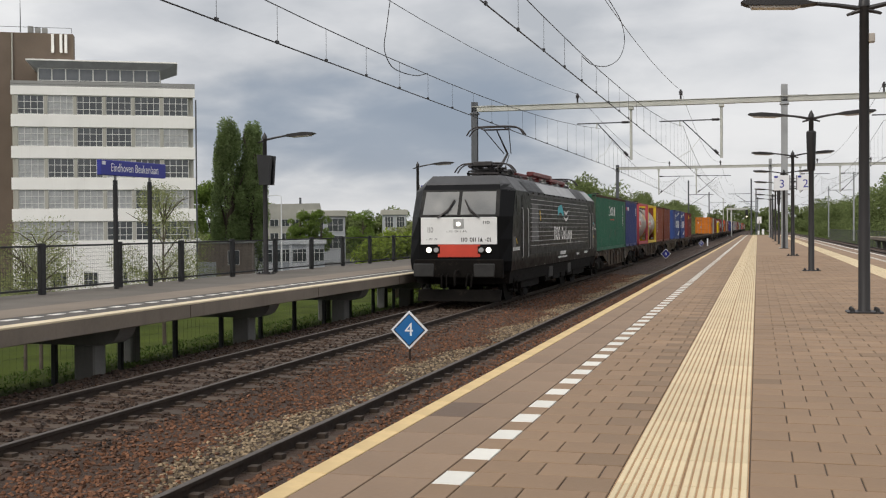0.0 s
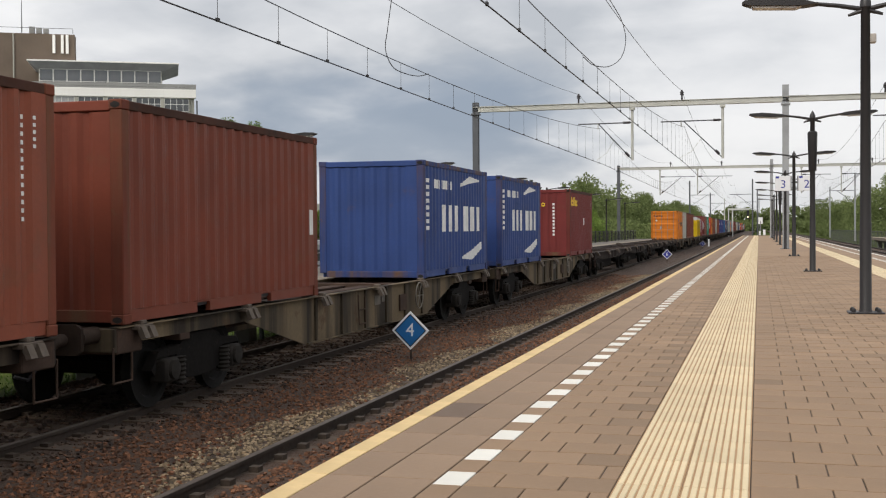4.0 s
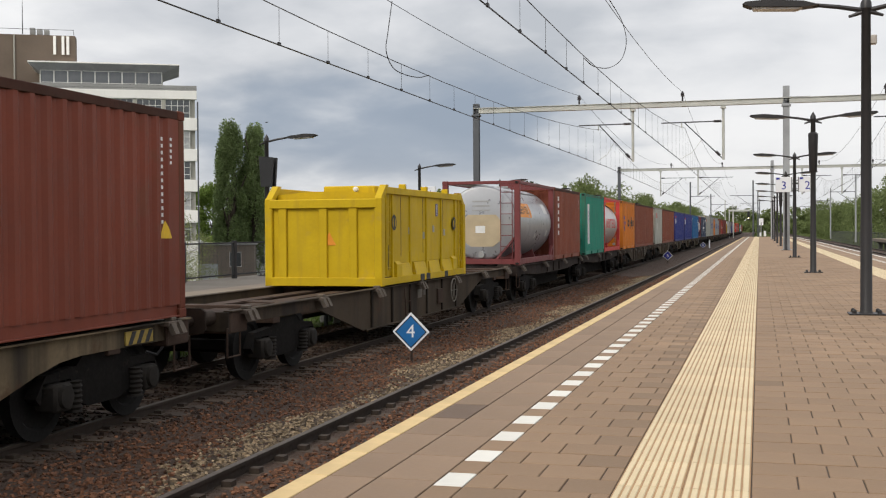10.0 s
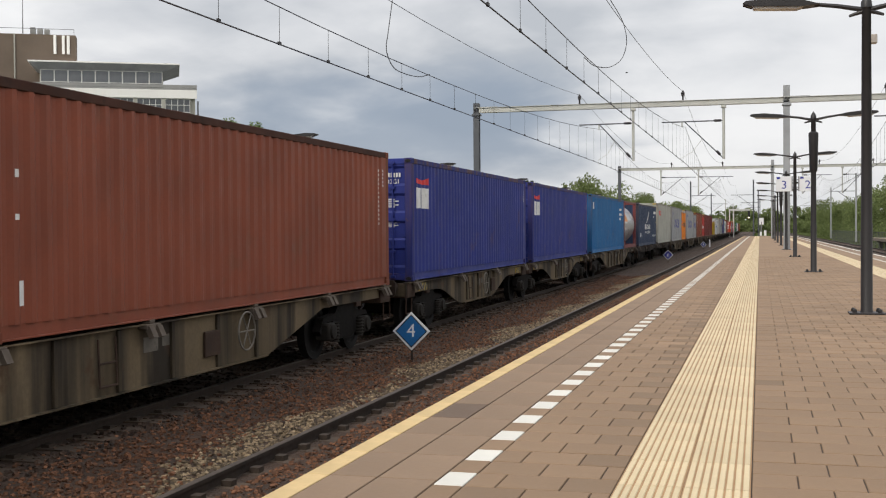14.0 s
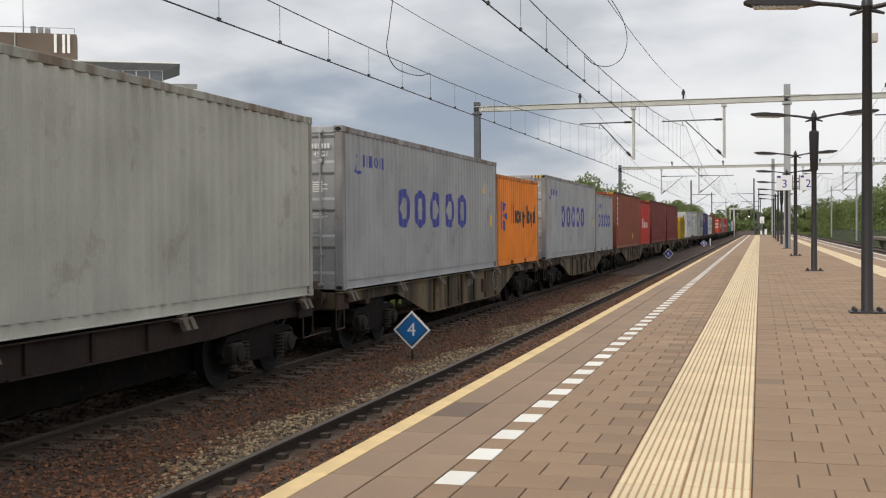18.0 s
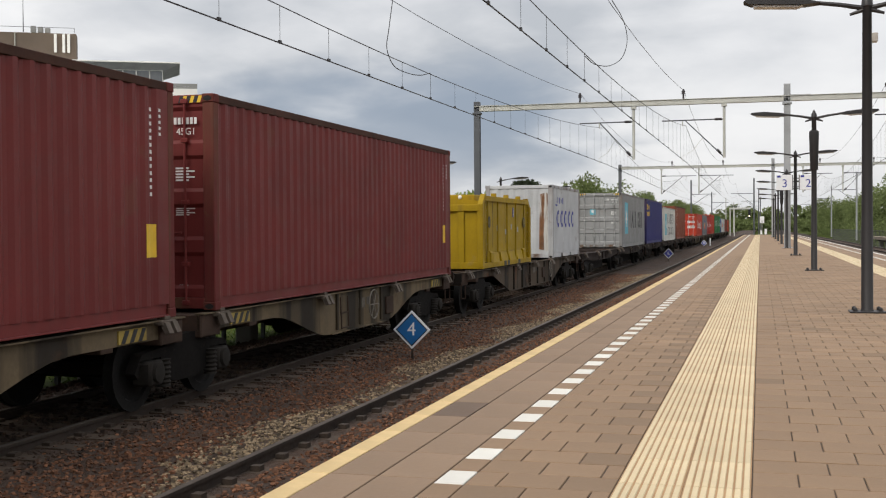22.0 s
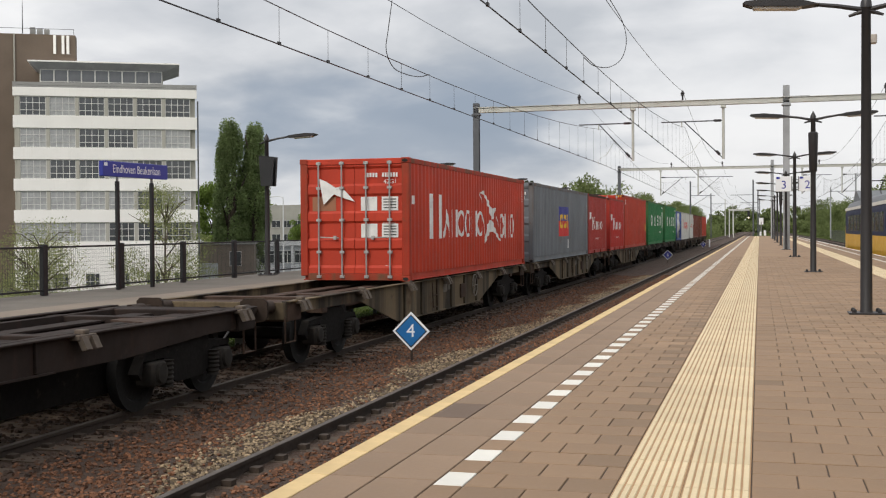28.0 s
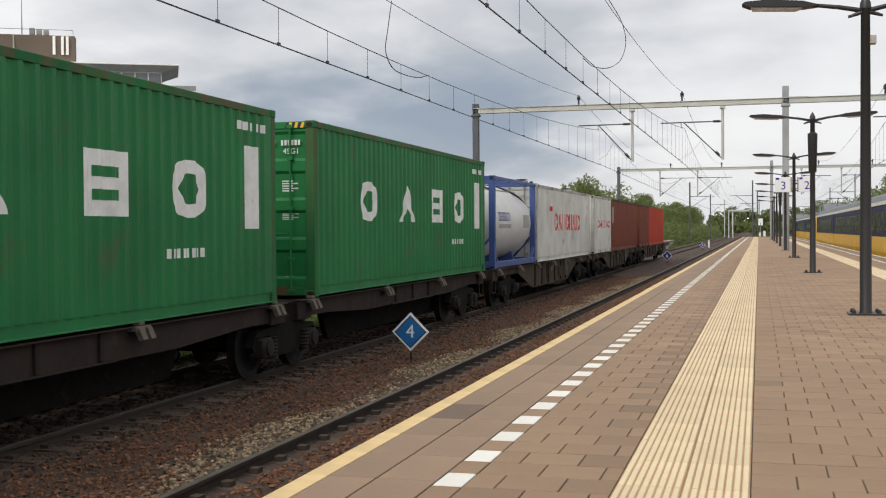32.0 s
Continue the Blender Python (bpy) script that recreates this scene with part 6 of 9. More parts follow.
container("indigo", C40, 507.65, H=H9, high=True, marks=word(0.55, 2.20, 1.5, 0.50, "ooooo", "y", 0.17) + word(0.55, 1.80, 1.5, 0.36, "ooooooII", "y", 0.2) + id_marks(C40, H9, "y"), label="indigo high-cube container with yellow lettering")
ms_ = container("white", C40, 521.37, marks=many([box_shape(1.42, 3.05, 0.46, 2.10)], "c") + word(3.95, 1.30, 5.9, 0.84, "HVHHOH", "k", 0.15) + word(3.95, 0.44, 5.9, 0.64, "OHVIVHO", "k", 0.18), label="off-white rust-speckled container with black lettering and a pale blue panel")
MSS = raised(C40, star(2.23, 1.28, 0.66))
part("marking", MSS, WHITE_MARK, ms_)
container("rust", C40, 535.07, H=H9, door=False, marks=VT(0.55, 1.10, 2.64) + id_marks(C40, H9) + many([box_shape(11.5, 11.65, 1.6, 1.8)], "y"), label="oxide brown high-cube container with white upright lettering")
BIRD = [[[(6.39, 2.02, 2.03), (6.59, 2.02, 2.09), (6.79, 1.99, 2.1), (7.0, 1.91, 2.0), (7.2, 1.74, 1.92), (7.4, 1.65, 1.83), (7.6, 1.45, 1.69), (7.81, 1.35, 1.65), (8.01, 1.38, 1.66), (8.21, 1.66, 1.68)]],
        [[(6.87, 0.65, 0.66), (7.1, 0.8, 1.11), (7.33, 0.92, 1.26), (7.56, 1.01, 1.33), (7.79, 1.02, 1.33), (8.03, 1.0, 1.19), (8.26, 0.93, 1.04), (8.49, 0.82, 0.94), (8.72, 0.76, 0.82), (8.95, 0.75, 0.76)]],
        [stroke(6.63, 1.74, 6.38, 2.01, 0.035)], [stroke(6.83, 1.14, 6.60, 1.65, 0.04)], [stroke(6.88, 0.70, 6.80, 1.13, 0.035)],
        [stroke(8.33, 1.50, 8.20, 1.65, 0.03)], [stroke(8.53, 1.18, 8.31, 1.49, 0.035)], [stroke(8.62, 0.92, 8.51, 1.17, 0.03)]]
hs = container("brick", C40, 568.67, marks=word(1.64, 0.88, 0.95, 1.0, "H", "w", 0.26) + word(2.75, 0.90, 3.9, 0.66, "VHOOHO", "w", 0.14) + word(8.75, 0.84, 1.9, 0.68, "OHO", "w", 0.16) + [(BIRD, "w", "word")] + id_marks(C40, H8) + many([box_shape(0.3, 0.42, 1.62, 1.8)], "w"), label="warm red container with white lettering and bird emblem")
part("marking", MB().prism([(-0.78, 2.18), (-0.60, 2.10), (-0.42, 1.98), (-0.28, 2.0), (0.02, 1.68), (-0.30, 1.78), (-0.45, 1.84), (-0.68, 1.62)], "y", 0.010, 0.014), WHITE_MARK, hs)
part("marking", MB().box(-0.95, -0.42, 0.058, 0.064, 1.49, 1.79), mat("brown_board", (0.30, 0.13, 0.07), 0.7), hs)
for zz in (1.49, 0.925):
    part("marking", MB().box(0.14, 0.50, 0.052, 0.058, zz, zz + 0.29), WHITE_MARK, hs)
    pl = part("marking", MB().box(0.60, 0.96, 0.052, 0.058, zz, zz + 0.29), WHITE_MARK, hs)
    for i in range(4):
        part("text_line", lambda: MB().box(0.64, 0.92, 0.050, 0.0515, 0, 0.022), BLACK_MARK, pl, "", (0, 0, zz + 0.045 + i * 0.06), "plateline")
cc = container("slate", C40, 582.37, marks=many([box_shape(5.0, 7.1, 1.38, 1.9)], "b") + many([box_shape(5.0, 7.1, 0.81, 1.378)], "r") + id_marks(C40, H8) + many([box_shape(4.95, 5.02, 0.35, 0.7), box_shape(7.0, 7.07, 0.35, 0.7)], "w"), label="slate grey forty-foot container with a blue and red square")
CCL = [mark_strips(C40, q) for g in glyphs_of(5.2, 1.10, 1.75, 0.52, "OOI", 0.27) for q in g]
for mb in CCL:
    mb.v = [(x + 0.004, y, z) for x, y, z in mb.v]
    part("marking", mb, YELLOW_MARK, cc)
container("coral", C20, 594.74, marks=KF(), label="faded red twenty-foot container with flag emblem and white lettering", door=False)
container("red", C20, 602.17, marks=KF(), label="red twenty-foot container with flag emblem, doors to the front")
container("brick", C40, 608.45, H=H9, high=True, marks=many(stack_of(0.55, 2.65, 0.3, 0.3, 2), "w") + id_marks(C40, H9) + many([box_shape(11.5, 11.8, 0.9, 1.35)], "y"), label="plain warm red high-cube container with striped top corners")
for s in (622.13, 635.88):
    ux = word(2.30, 1.26, 0.95, 0.74, "O", "w", 0.27) + word(4.72, 1.26, 1.05, 0.74, "V", "w", 0.27) + word(7.05, 1.26, 0.95, 0.74, "B", "w", 0.27) + word(9.0, 1.26, 0.95, 0.74, "O", "w", 0.27)
    u = container("leaf", C40, s, H=H9, high=True, marks=ux + many([box_shape(11.15, 11.6, 1.12, 2.3)], "w") + many(row_of(8.9, 0.75, 1.0, 0.12, 8), "w") + many(row_of(10.9, 2.52, 1.0, 0.12, 5), "w"), label="leaf green high-cube container with four widely spaced white marks")
    for z0 in (1.44, 1.70):
        mb = mark_strips(C40, box_shape(7.25, 7.80, z0, z0 + 0.12))
        mb.v = [(xx + 0.004, yy, zz) for xx, yy, zz in mb.v]
        part("marking", mb, PAINT["leaf"], u)
tank_container(BLUE_FRAME, WHITE_TANK, 649.24, "white tank container in a dark blue frame", frontal=False, marks=tank_word(0.9, 8, 1.7, 13, "OEOOHOI", BLUE_MARK) + [(0.9, -6, 1.7, 6, GREY_MARK), (4.4, 2, 1.0, 20, GREY_MARK)])
container("white", C40, 655.6, marks=many([box_shape(2.62, 2.82, 0.88, 1.88), box_shape(2.35, 3.10, 1.74, 1.90)], "r") + word(3.4, 1.05, 6.0, 0.62, "OVHOHVIO", "r", 0.22), label="white container with red lettering")
container("white", C20, 669.25, marks=word(1.3, 1.15, 4.2, 0.36, "OVHOHVO", "r", 0.22), label="white twenty-foot container with small red lettering")
container("rust2", C40, 675.5, door=False, marks=many([box_shape(0.5, 0.7, 1.4, 2.2)], "w"), label="oxide red forty-foot container near the train's end")
container("rust2", C20, 689.3, door=False, label="oxide red twenty-foot container near the train's end")
container("brick", C40, 695.5, door=False, label="warm red forty-foot container, last on the train")


# ---- ground, tracks ----
GRASS = mat("mown_grass", (0.050, 0.066, 0.012), 0.95, 0, 0.35, 0.25, 0.6, 9, patch=0.45, patch_col=(0.070, 0.070, 0.015), depth=0.05, spec=0.05)
BALLAST = mat("rusty_ballast", (0.054, 0.030, 0.018), 0.95, 0, 0.35, 0.7, 1.0, 26, depth=0.05)
STONE_RUST = speckle(mat("rusty_ballast_stone", (0.124, 0.054, 0.026), 0.9, 0, 0.5, 14, 0.3, 60), 0.45, 1.75)
STONE_TAN = speckle(mat("tan_ballast_stone", (0.21, 0.155, 0.095), 0.9, 0, 0.5, 14, 0.3, 60), 0.35, 1.7)
RAIL_SIDE = mat("rusty_rail", (0.030, 0.019, 0.013), 0.9, 0.0, 0.3, 5, 0.2)
RAIL_TOP = mat("worn_rail_head", (0.085, 0.068, 0.056), 0.6, 0.3, 0.25, 4, 0.05)
SLEEPER = mat("stained_concrete_sleeper", (0.072, 0.048, 0.031), 0.9, 0, 0.3, 2, 0.4, 30, rnd=0.2)
CLIP = mat("rail_clip_steel", (0.050, 0.035, 0.025), 0.8, 0.3, 0.3, 6, 0.2)


def sheet(name, rows, ys, material, label):
    """One sheet of ground: rows of (x, z) across, repeated along ys."""
    n = len(rows)
    vs = [(x, y, z) for y in ys for x, z in rows]
    fs = [(j * n + i, j * n + i + 1, (j + 1) * n + i + 1, (j + 1) * n + i) for j in range(len(ys) - 1) for i in range(n - 1)]
    ob = part(name, MB().add(vs, fs), material)
    return tagged(ob, label, "ground", "", "structure")


sheet("ground", [(-2500, -4.6), (-60, -4.5), (-32, -4.2), (-23, -3.3), (-16, -1.0), (-13, -0.75), (-11.4, -0.72), (-2.3, -0.75), (4.9, -0.75), (13.6, -0.75), (16, -0.9), (24, -1.2), (2500, -1.2)],
      [-900, -200, -50, 0, 20, 40, 60, 80, 100, 150, 200, 300, 450, 700, 1100, 1800, 4500], GRASS, "mown grass falling away from the railway embankment")
for nm, rows, lb in (("ballast_west", [(-11.6, -0.70), (-10.35, -0.16), (-9.5, -0.13), (-6.9, -0.13), (-6.1, -0.20), (-5.35, -0.13), (-2.6, -0.13), (-2.05, -0.20)], "rust-brown ballast under and between two tracks"),
                     ("ballast_east", [(4.7, -0.20), (5.3, -0.13), (8.1, -0.13), (8.8, -0.2), (9.5, -0.13), (12.3, -0.13), (13.7, -0.72)], "rust-brown ballast under two tracks by the trees")):
    sheet(nm, rows, [-700, -100, 0, 10, 20, 30, 40, 60, 100, 200, 500, 1500], BALLAST, lb)["category"] = "ballast"

RAILPROF = [(-0.07, -0.158), (0.07, -0.158), (0.07, -0.146), (0.012, -0.125), (0.012, -0.045), (0.036, -0.035), (0.036, -0.006), (-0.036, -0.006), (-0.036, -0.035), (-0.012, -0.045), (-0.012, -0.125), (-0.07, -0.146)]


def track(cx, label, pieces, sink=0.0):
    th = thing("railway_track", label, "railway track", Matrix.Translation((cx, 0, 0)), "tracks", "structure")
    for sx in (-1, 1):
        r = part("rail", lambda: MB().prism(RAILPROF, "y", -800, 1500), RAIL_SIDE, th, "", (sx * 0.7525, 0, 0), "railprof")
        part("rail_head", lambda: MB().box(-0.034, 0.034, -800, 1500, -0.006, 0.0, 0.002), RAIL_TOP, r, "", None, "railhead")
    prof = [(-1.30, -0.34), (1.30, -0.34), (1.28, -0.135), (1.22, -0.115), (0.98, -0.112), (0.55, -0.112), (0.25, -0.125), (-0.25, -0.125), (-0.55, -0.112), (-0.98, -0.112), (-1.22, -0.115), (-1.28, -0.135)]
    if pieces:
        for i in range(pieces):
            part("sleeper", lambda: MB().prism(prof, "y", -0.13, 0.13), SLEEPER, th, "", (0, 6.0 + i * 0.6, -sink), "sleeper")
    far = MB()
    for i in list(range(140)) + [-pieces - k for k in range(1, 40)]:
        far.box(-1.28, 1.28, 6.0 + (pieces + i) * 0.6 - 0.13, 6.0 + (pieces + i) * 0.6 + 0.13, -0.3, -0.16)
    tagged(part("sleepers_beyond", far, SLEEPER, th), kind="stuff")
    clips = MB()
    for i in range(110):
        for sx in (-1, 1):
            for o in (-0.105, 0.105):
                x, y = sx * 0.7525 + o, 6.0 + i * 0.6
                clips.box(x - 0.05, x + 0.05, y - 0.055, y + 0.055, -0.13, -0.075)
    tagged(part("rail_clips", clips, CLIP, th), kind="stuff")
    return th


track(XT4, "worn railway track of the freight line on stained concrete sleepers", 70)
track(XT3, "rusty railway track beside the island platform", 55, 0.015)
track(XT2, "railway track on the far edge of the island platform", 0)
track(XT1, "outer railway track beside the trees", 0)


def stones(name, n, xr, yr, z, size, material, label, seed, keep=None):
    """Loose broken stone as one heap of small faceted lumps."""
    g = np.random.default_rng(seed)
    x = g.uniform(*xr, n)
    y = yr[0] + (yr[1] - yr[0]) * g.random(n) ** 1.7
    if keep is not None:
        k = keep(x, y, g)
        x, y = x[k], y[k]
        n = len(x)
    s = size * g.uniform(0.55, 1.25, n)
    cube = np.array([(a, b, c) for a in (-1, 1) for b in (-1, 1) for c in (-1, 1)], float) * 0.5
    v = cube[None] * g.uniform(0.55, 1.2, (n, 8, 3))
    ang = g.uniform(0, 2 * np.pi, (n, 2))
    ca, sa, cb, sb = np.cos(ang[:, 0]), np.sin(ang[:, 0]), np.cos(ang[:, 1]), np.sin(ang[:, 1])
    X = v[..., 0] * ca[:, None] - v[..., 1] * sa[:, None]
    Y = v[..., 0] * sa[:, None] + v[..., 1] * ca[:, None]
    Z = v[..., 2]
    Y2, Z2 = Y * cb[:, None] - Z * sb[:, None], Y * sb[:, None] + Z * cb[:, None]
    P = np.stack([X * s[:, None] + x[:, None], Y2 * s[:, None] + y[:, None], Z2 * s[:, None] * 0.8 + (z(x, y) + g.uniform(-0.2, 0.35, n) * s)[:, None]], -1).reshape(-1, 3)
    q = np.array([(0, 1, 3, 2), (4, 6, 7, 5), (0, 4, 5, 1), (2, 3, 7, 6), (0, 2, 6, 4), (1, 5, 7, 3)])
    F = (q[None] + 8 * np.arange(n)[:, None, None]).reshape(-1, 4)
    me = bpy.data.meshes.new(name)
    me.from_pydata(P.tolist(), [], F.tolist())
    me.materials.append(material)
    return tagged(new(name, me), label, "ballast", "", "stuff")


def bed(x, y):
    return np.interp(x, [-11.6, -10.35, -9.5, -6.9, -6.1, -5.35, -2.6, -2.05], [-0.70, -0.16, -0.13, -0.13, -0.20, -0.13, -0.13, -0.20])


tan_edge = lambda x, y: -5.55 + 0.28 * np.sin(y * 0.9) + 0.15 * np.sin(y * 2.3)
clear = lambda x, y, g: (np.abs(np.abs(x - XT4) - 0.7525) > 0.12) & (np.abs(np.abs(x - XT3) - 0.7525) > 0.12) & ~((np.abs((y % 0.6) - 0.0) < 0.10) & (np.abs(x - XT4) < 1.25) & (g.random(len(x)) < 0.85))
# Freight-track stones: oil stain, and the shade beneath the train painted in.
OILY_SHADED = speckle(mat("oily_shaded_ballast_stone", (0.046, 0.026, 0.016), 0.9, 0, 0.6, 14, 0.3, 60), 0.5, 1.6)
stones("oily_ballast_stones", 17000, (-10.9, -6.75), (5.0, 58.0), bed, 0.048, OILY_SHADED, "oily ballast stones in the freight track, darkened for the train's shade", 7, clear)
stones("rusty_ballast_stones", 50000, (-7.2, -2.1), (5.0, 58.0), bed, 0.036, STONE_RUST, "loose rust-brown ballast stones between the sleepers", 3, lambda x, y, g: clear(x, y, g) & (x > -6.95 + g.normal(0, 0.15, len(x))) & ((x < tan_edge(x, y) + g.normal(0, 0.18, len(x))) | (x > -4.55)))
stones("tan_ballast_stones", 20000, (-6.1, -4.7), (5.0, 58.0), bed, 0.036, STONE_TAN, "fresh tan ballast stones along the nearer track", 4, lambda x, y, g: clear(x, y, g) & (x > tan_edge(x, y) + g.normal(0, 0.15, len(x))))

# ---- island platform ----
PAVER = speckle(mat("brown_concrete_paver", (0.270, 0.176, 0.106), 0.88, 0, 0.15, 1.3, 0.35, 70, patch=0.30, patch_col=(0.205, 0.142, 0.098), rnd=0.06), 0.90, 1.08)
PAVER_DARK = mat("dark_concrete_paver", (0.205, 0.135, 0.082), 0.88, 0, 0.12, 1.3, 0.35, 70, rnd=0.08)
WET = mat("damp_dark_slab", (0.135, 0.090, 0.062), 0.85, 0, 0.15, 1.3, 0.3, 60)
JOINT = mat("dark_paver_joint", (0.075, 0.050, 0.034), 0.95, 0, 0.2, 3, 0.2)
COPING = mat("grey_coping_slab", (0.240, 0.162, 0.105), 0.88, 0, 0.14, 1.5, 0.3, 60, patch=0.3, patch_col=(0.17, 0.125, 0.095), rnd=0.08)
EDGE_PAINT = mat("worn_yellow_edge_paint", (0.62, 0.45, 0.22), 0.8, 0, 0.25, 2.5, 0.3, 40, patch=0.75, patch_col=(0.40, 0.26, 0.12))
DASH = mat("white_paver", (0.68, 0.66, 0.60), 0.8, 0, 0.08, 4, 0.2, rnd=0.06)
RIB = mat("cream_tactile_rib", (0.63, 0.515, 0.33), 0.85, 0, 0.12, 1.6, 0.25, 60, rnd=0.06)
RIB_BED = mat("ochre_tactile_bed", (0.365, 0.225, 0.115), 0.9, 0, 0.15, 1.6, 0.3, 60, rnd=0.08)
CONC = mat("grey_concrete", (0.25, 0.225, 0.19), 0.9, 0, 0.18, 0.8, 0.3, 30, streak=0.4, streak_col=(0.12, 0.10, 0.08))

PEND = 168.0      # where the island ends
MIDX = 1.34       # centre line of the island
plat = thing("platform", "brown paved island platform with ribbed cream guide strips", "platform", None, "", "structure")
part("platform_body", MB().box(-2.06, 4.74, -60, PEND, -0.70, ZP - 0.007), JOINT, plat)
for sx in (-1, 1):
    x = MIDX + sx * 3.43
    part("platform_wall", MB().box(min(x, x - sx * 0.12), max(x, x - sx * 0.12), -60, PEND, -0.72, ZP - 0.14), CONC, plat)


def mirror(x, side):
    return x if side < 0 else 2 * MIDX - x


def slab(name, x0, x1, y0, y1, m, key=None, top=ZP, gap=0.0035):
    w, d = x1 - x0, y1 - y0
    return part(name, lambda: MB().box(-w / 2 + gap, w / 2 - gap, gap * 1.7, d - gap * 1.7, -0.06, 0.0, 0.003), m, plat, "", (x0 + w / 2, y0, top), key or (name, round(w, 3), round(d, 3)))


def pile(name, items, m, chamf=0.006):
    """The pieces further off, joined into one part."""
    mb = MB()
    for x0, x1, y0, y1, top in items:
        mb.box(x0 + 0.003, x1 - 0.003, y0 + 0.005, y1 - 0.005, top - 0.06, top, chamf)
    return tagged(part(name, mb, m, plat), kind="stuff")


rr = random.Random(5)
T = 0.2925
far_paver, far_dark, far_cop, far_dash = [], [], [], []
# pavers in half bond, in rows across the platform
for j in range(-45, 150):
    y0 = 3.91 + j * T
    near = 3.5 < y0 < 10.6
    for lo, hi in ((-1.451, -0.633), (-0.038, 2.715)):
        cuts = [lo]
        x = lo + (T * 0.5 if j % 2 else T) + (0.0 if lo < -1 else 0.06)
        while x < hi - 0.07:
            cuts.append(x)
            x += T
        cuts.append(hi)
        for k in range(len(cuts) - 1):
            a, b = cuts[k], cuts[k + 1]
            if lo < -1 and k == 0 and j % 2 == 0:
                continue
            dz = ZP + rr.uniform(-0.0015, 0.0015)
            dark = (lo < -1 and k == len(cuts) - 2 and j % 2 == 0) or rr.random() < 0.012
            if near and (lo < -1 or b < 1.35):
                slab("paver", a, b, y0, y0 + T, PAVER_DARK if dark else PAVER, None, dz)
            else:
                (far_dark if dark else far_paver).append((a, b, y0, y0 + T, dz))
    if j % 2 == 0:      # white tile every second row; the rest of that place is paver
        xs = -1.451
        if near:
            slab("white_tile", xs, xs + 0.145, y0, y0 + T, DASH)
            slab("paver", xs + 0.145, -1.451 + T, y0, y0 + T, PAVER)
        else:
            far_dash.append((xs, xs + 0.145, y0, y0 + T, ZP))
            far_paver.append((xs + 0.145, -1.451 + T, y0, y0 + T, ZP))
pile("pavers_beyond", far_paver, PAVER)
pile("dark_pavers_beyond", far_dark, PAVER_DARK)
part("paving_beyond", MB().box(-1.451, -0.633, 48, PEND, ZP - 0.05, ZP - 0.002), PAVER, plat)
part("paving_beyond", MB().box(-0.038, 2.715, 48, PEND, ZP - 0.05, ZP - 0.002), PAVER, plat)
part("paving_behind", MB().box(-1.451, 2.715, -60, 3.905 - 45 * T, ZP - 0.05, ZP - 0.001), PAVER, plat)
part("paving_beyond", MB().box(3.32, 4.131, -60, PEND, ZP - 0.05, ZP - 0.002), PAVER, plat)
for j in range(204):
    y0 = 48.0 + j * 2 * T
    far_dash.append((-1.451, -1.31, y0, y0 + T, ZP + 0.002))
for j in range(279):
    y0 = 4 + j * 2 * T
    far_dash.append((3.98, 4.13, y0, y0 + T, ZP + 0.002))
pile("white_tiles_beyond", far_dash, DASH, 0)
# coping slabs: inner row, outer row and the painted edge
for j in range(-22, 46):
    y0 = 4.0 + j * 2 * T
    for x0, x1, m in ((-1.746, -1.454, COPING), (-1.988, -1.749, COPING), (-2.112, -1.989, EDGE_PAINT)):
        if y0 < 22 and j >= -6:
            mm = WET if (-2.0 < x0 < -1.8 and j == 5) else m
            slab("coping_slab" if m is COPING else "edge_stone", x0, x1, y0, y0 + 2 * T, mm)
for x0, x1, m in ((-1.746, -1.454, COPING), (-1.988, -1.749, COPING), (-2.112, -1.989, EDGE_PAINT)):
    part("coping_beyond", MB().box(x0, x1, 4.0 + 31 * 2 * T, PEND, ZP - 0.08, ZP), m, plat)
    part("coping_behind", MB().box(x0, x1, -60, 3.995 - 12 * T, ZP - 0.08, ZP), m, plat)
    a, b = mirror(x0, 1), mirror(x1, 1)
    part("coping_beyond", MB().box(b, a, -60, PEND, ZP - 0.08, ZP), DASH if m is EDGE_PAINT else m, plat)


def ribbed(L, w=0.29, n=8):
    """A tactile tile: a bed with round-topped ribs along it."""
    mb = MB()
    for i in range(n):
        x = -w / 2 + (i + 0.5) * w / n
        mb.prism([(x - 0.0135, 0), (x - 0.0105, 0.004), (x + 0.0105, 0.004), (x + 0.0135, 0)], "y", 0.004, L - 0.004)
    return mb


for side in (-1, 1):
    for c in (0, 1):
        xa = -0.629 + c * 0.296
        xc = mirror(xa + 0.1455, side)
        if side < 0:
            for j in range(26):
                y0 = 4.1 + j * 2 * T
                b = part("tactile_tile", lambda: MB().box(-0.1472, 0.1472, 0.002, 2 * T - 0.002, -0.06, 0, 0.002), RIB_BED, plat, "", (xc, y0, ZP), "tactbed")
                part("rib_set", lambda: ribbed(2 * T), RIB, b, "", None, "tactrib")
            y0 = 4.1 + 26 * 2 * T
            part("tactile_strip_behind", MB().box(xc - 0.1472, xc + 0.1472, 3.905 - 45 * T, 4.097, ZP - 0.06, ZP), RIB_BED, plat)
            part("tactile_ribs_behind", lambda: ribbed(4.097 + 45 * T - 3.905), RIB, plat, "", (xc, 3.905 - 45 * T, ZP))
        else:
            y0 = -20
        part("tactile_strip_beyond", MB().box(xc - 0.1472, xc + 0.1472, y0, PEND, ZP - 0.06, ZP), RIB_BED, plat)
        ob = part("tactile_ribs_beyond", lambda: ribbed(PEND - y0), RIB, plat, "", (xc, y0, ZP))
    part("strip_joint", MB().box(mirror(-0.3355, side) - 0.0012, mirror(-0.3355, side) + 0.0012, -20, PEND, ZP - 0.03, ZP - 0.003), JOINT, plat)

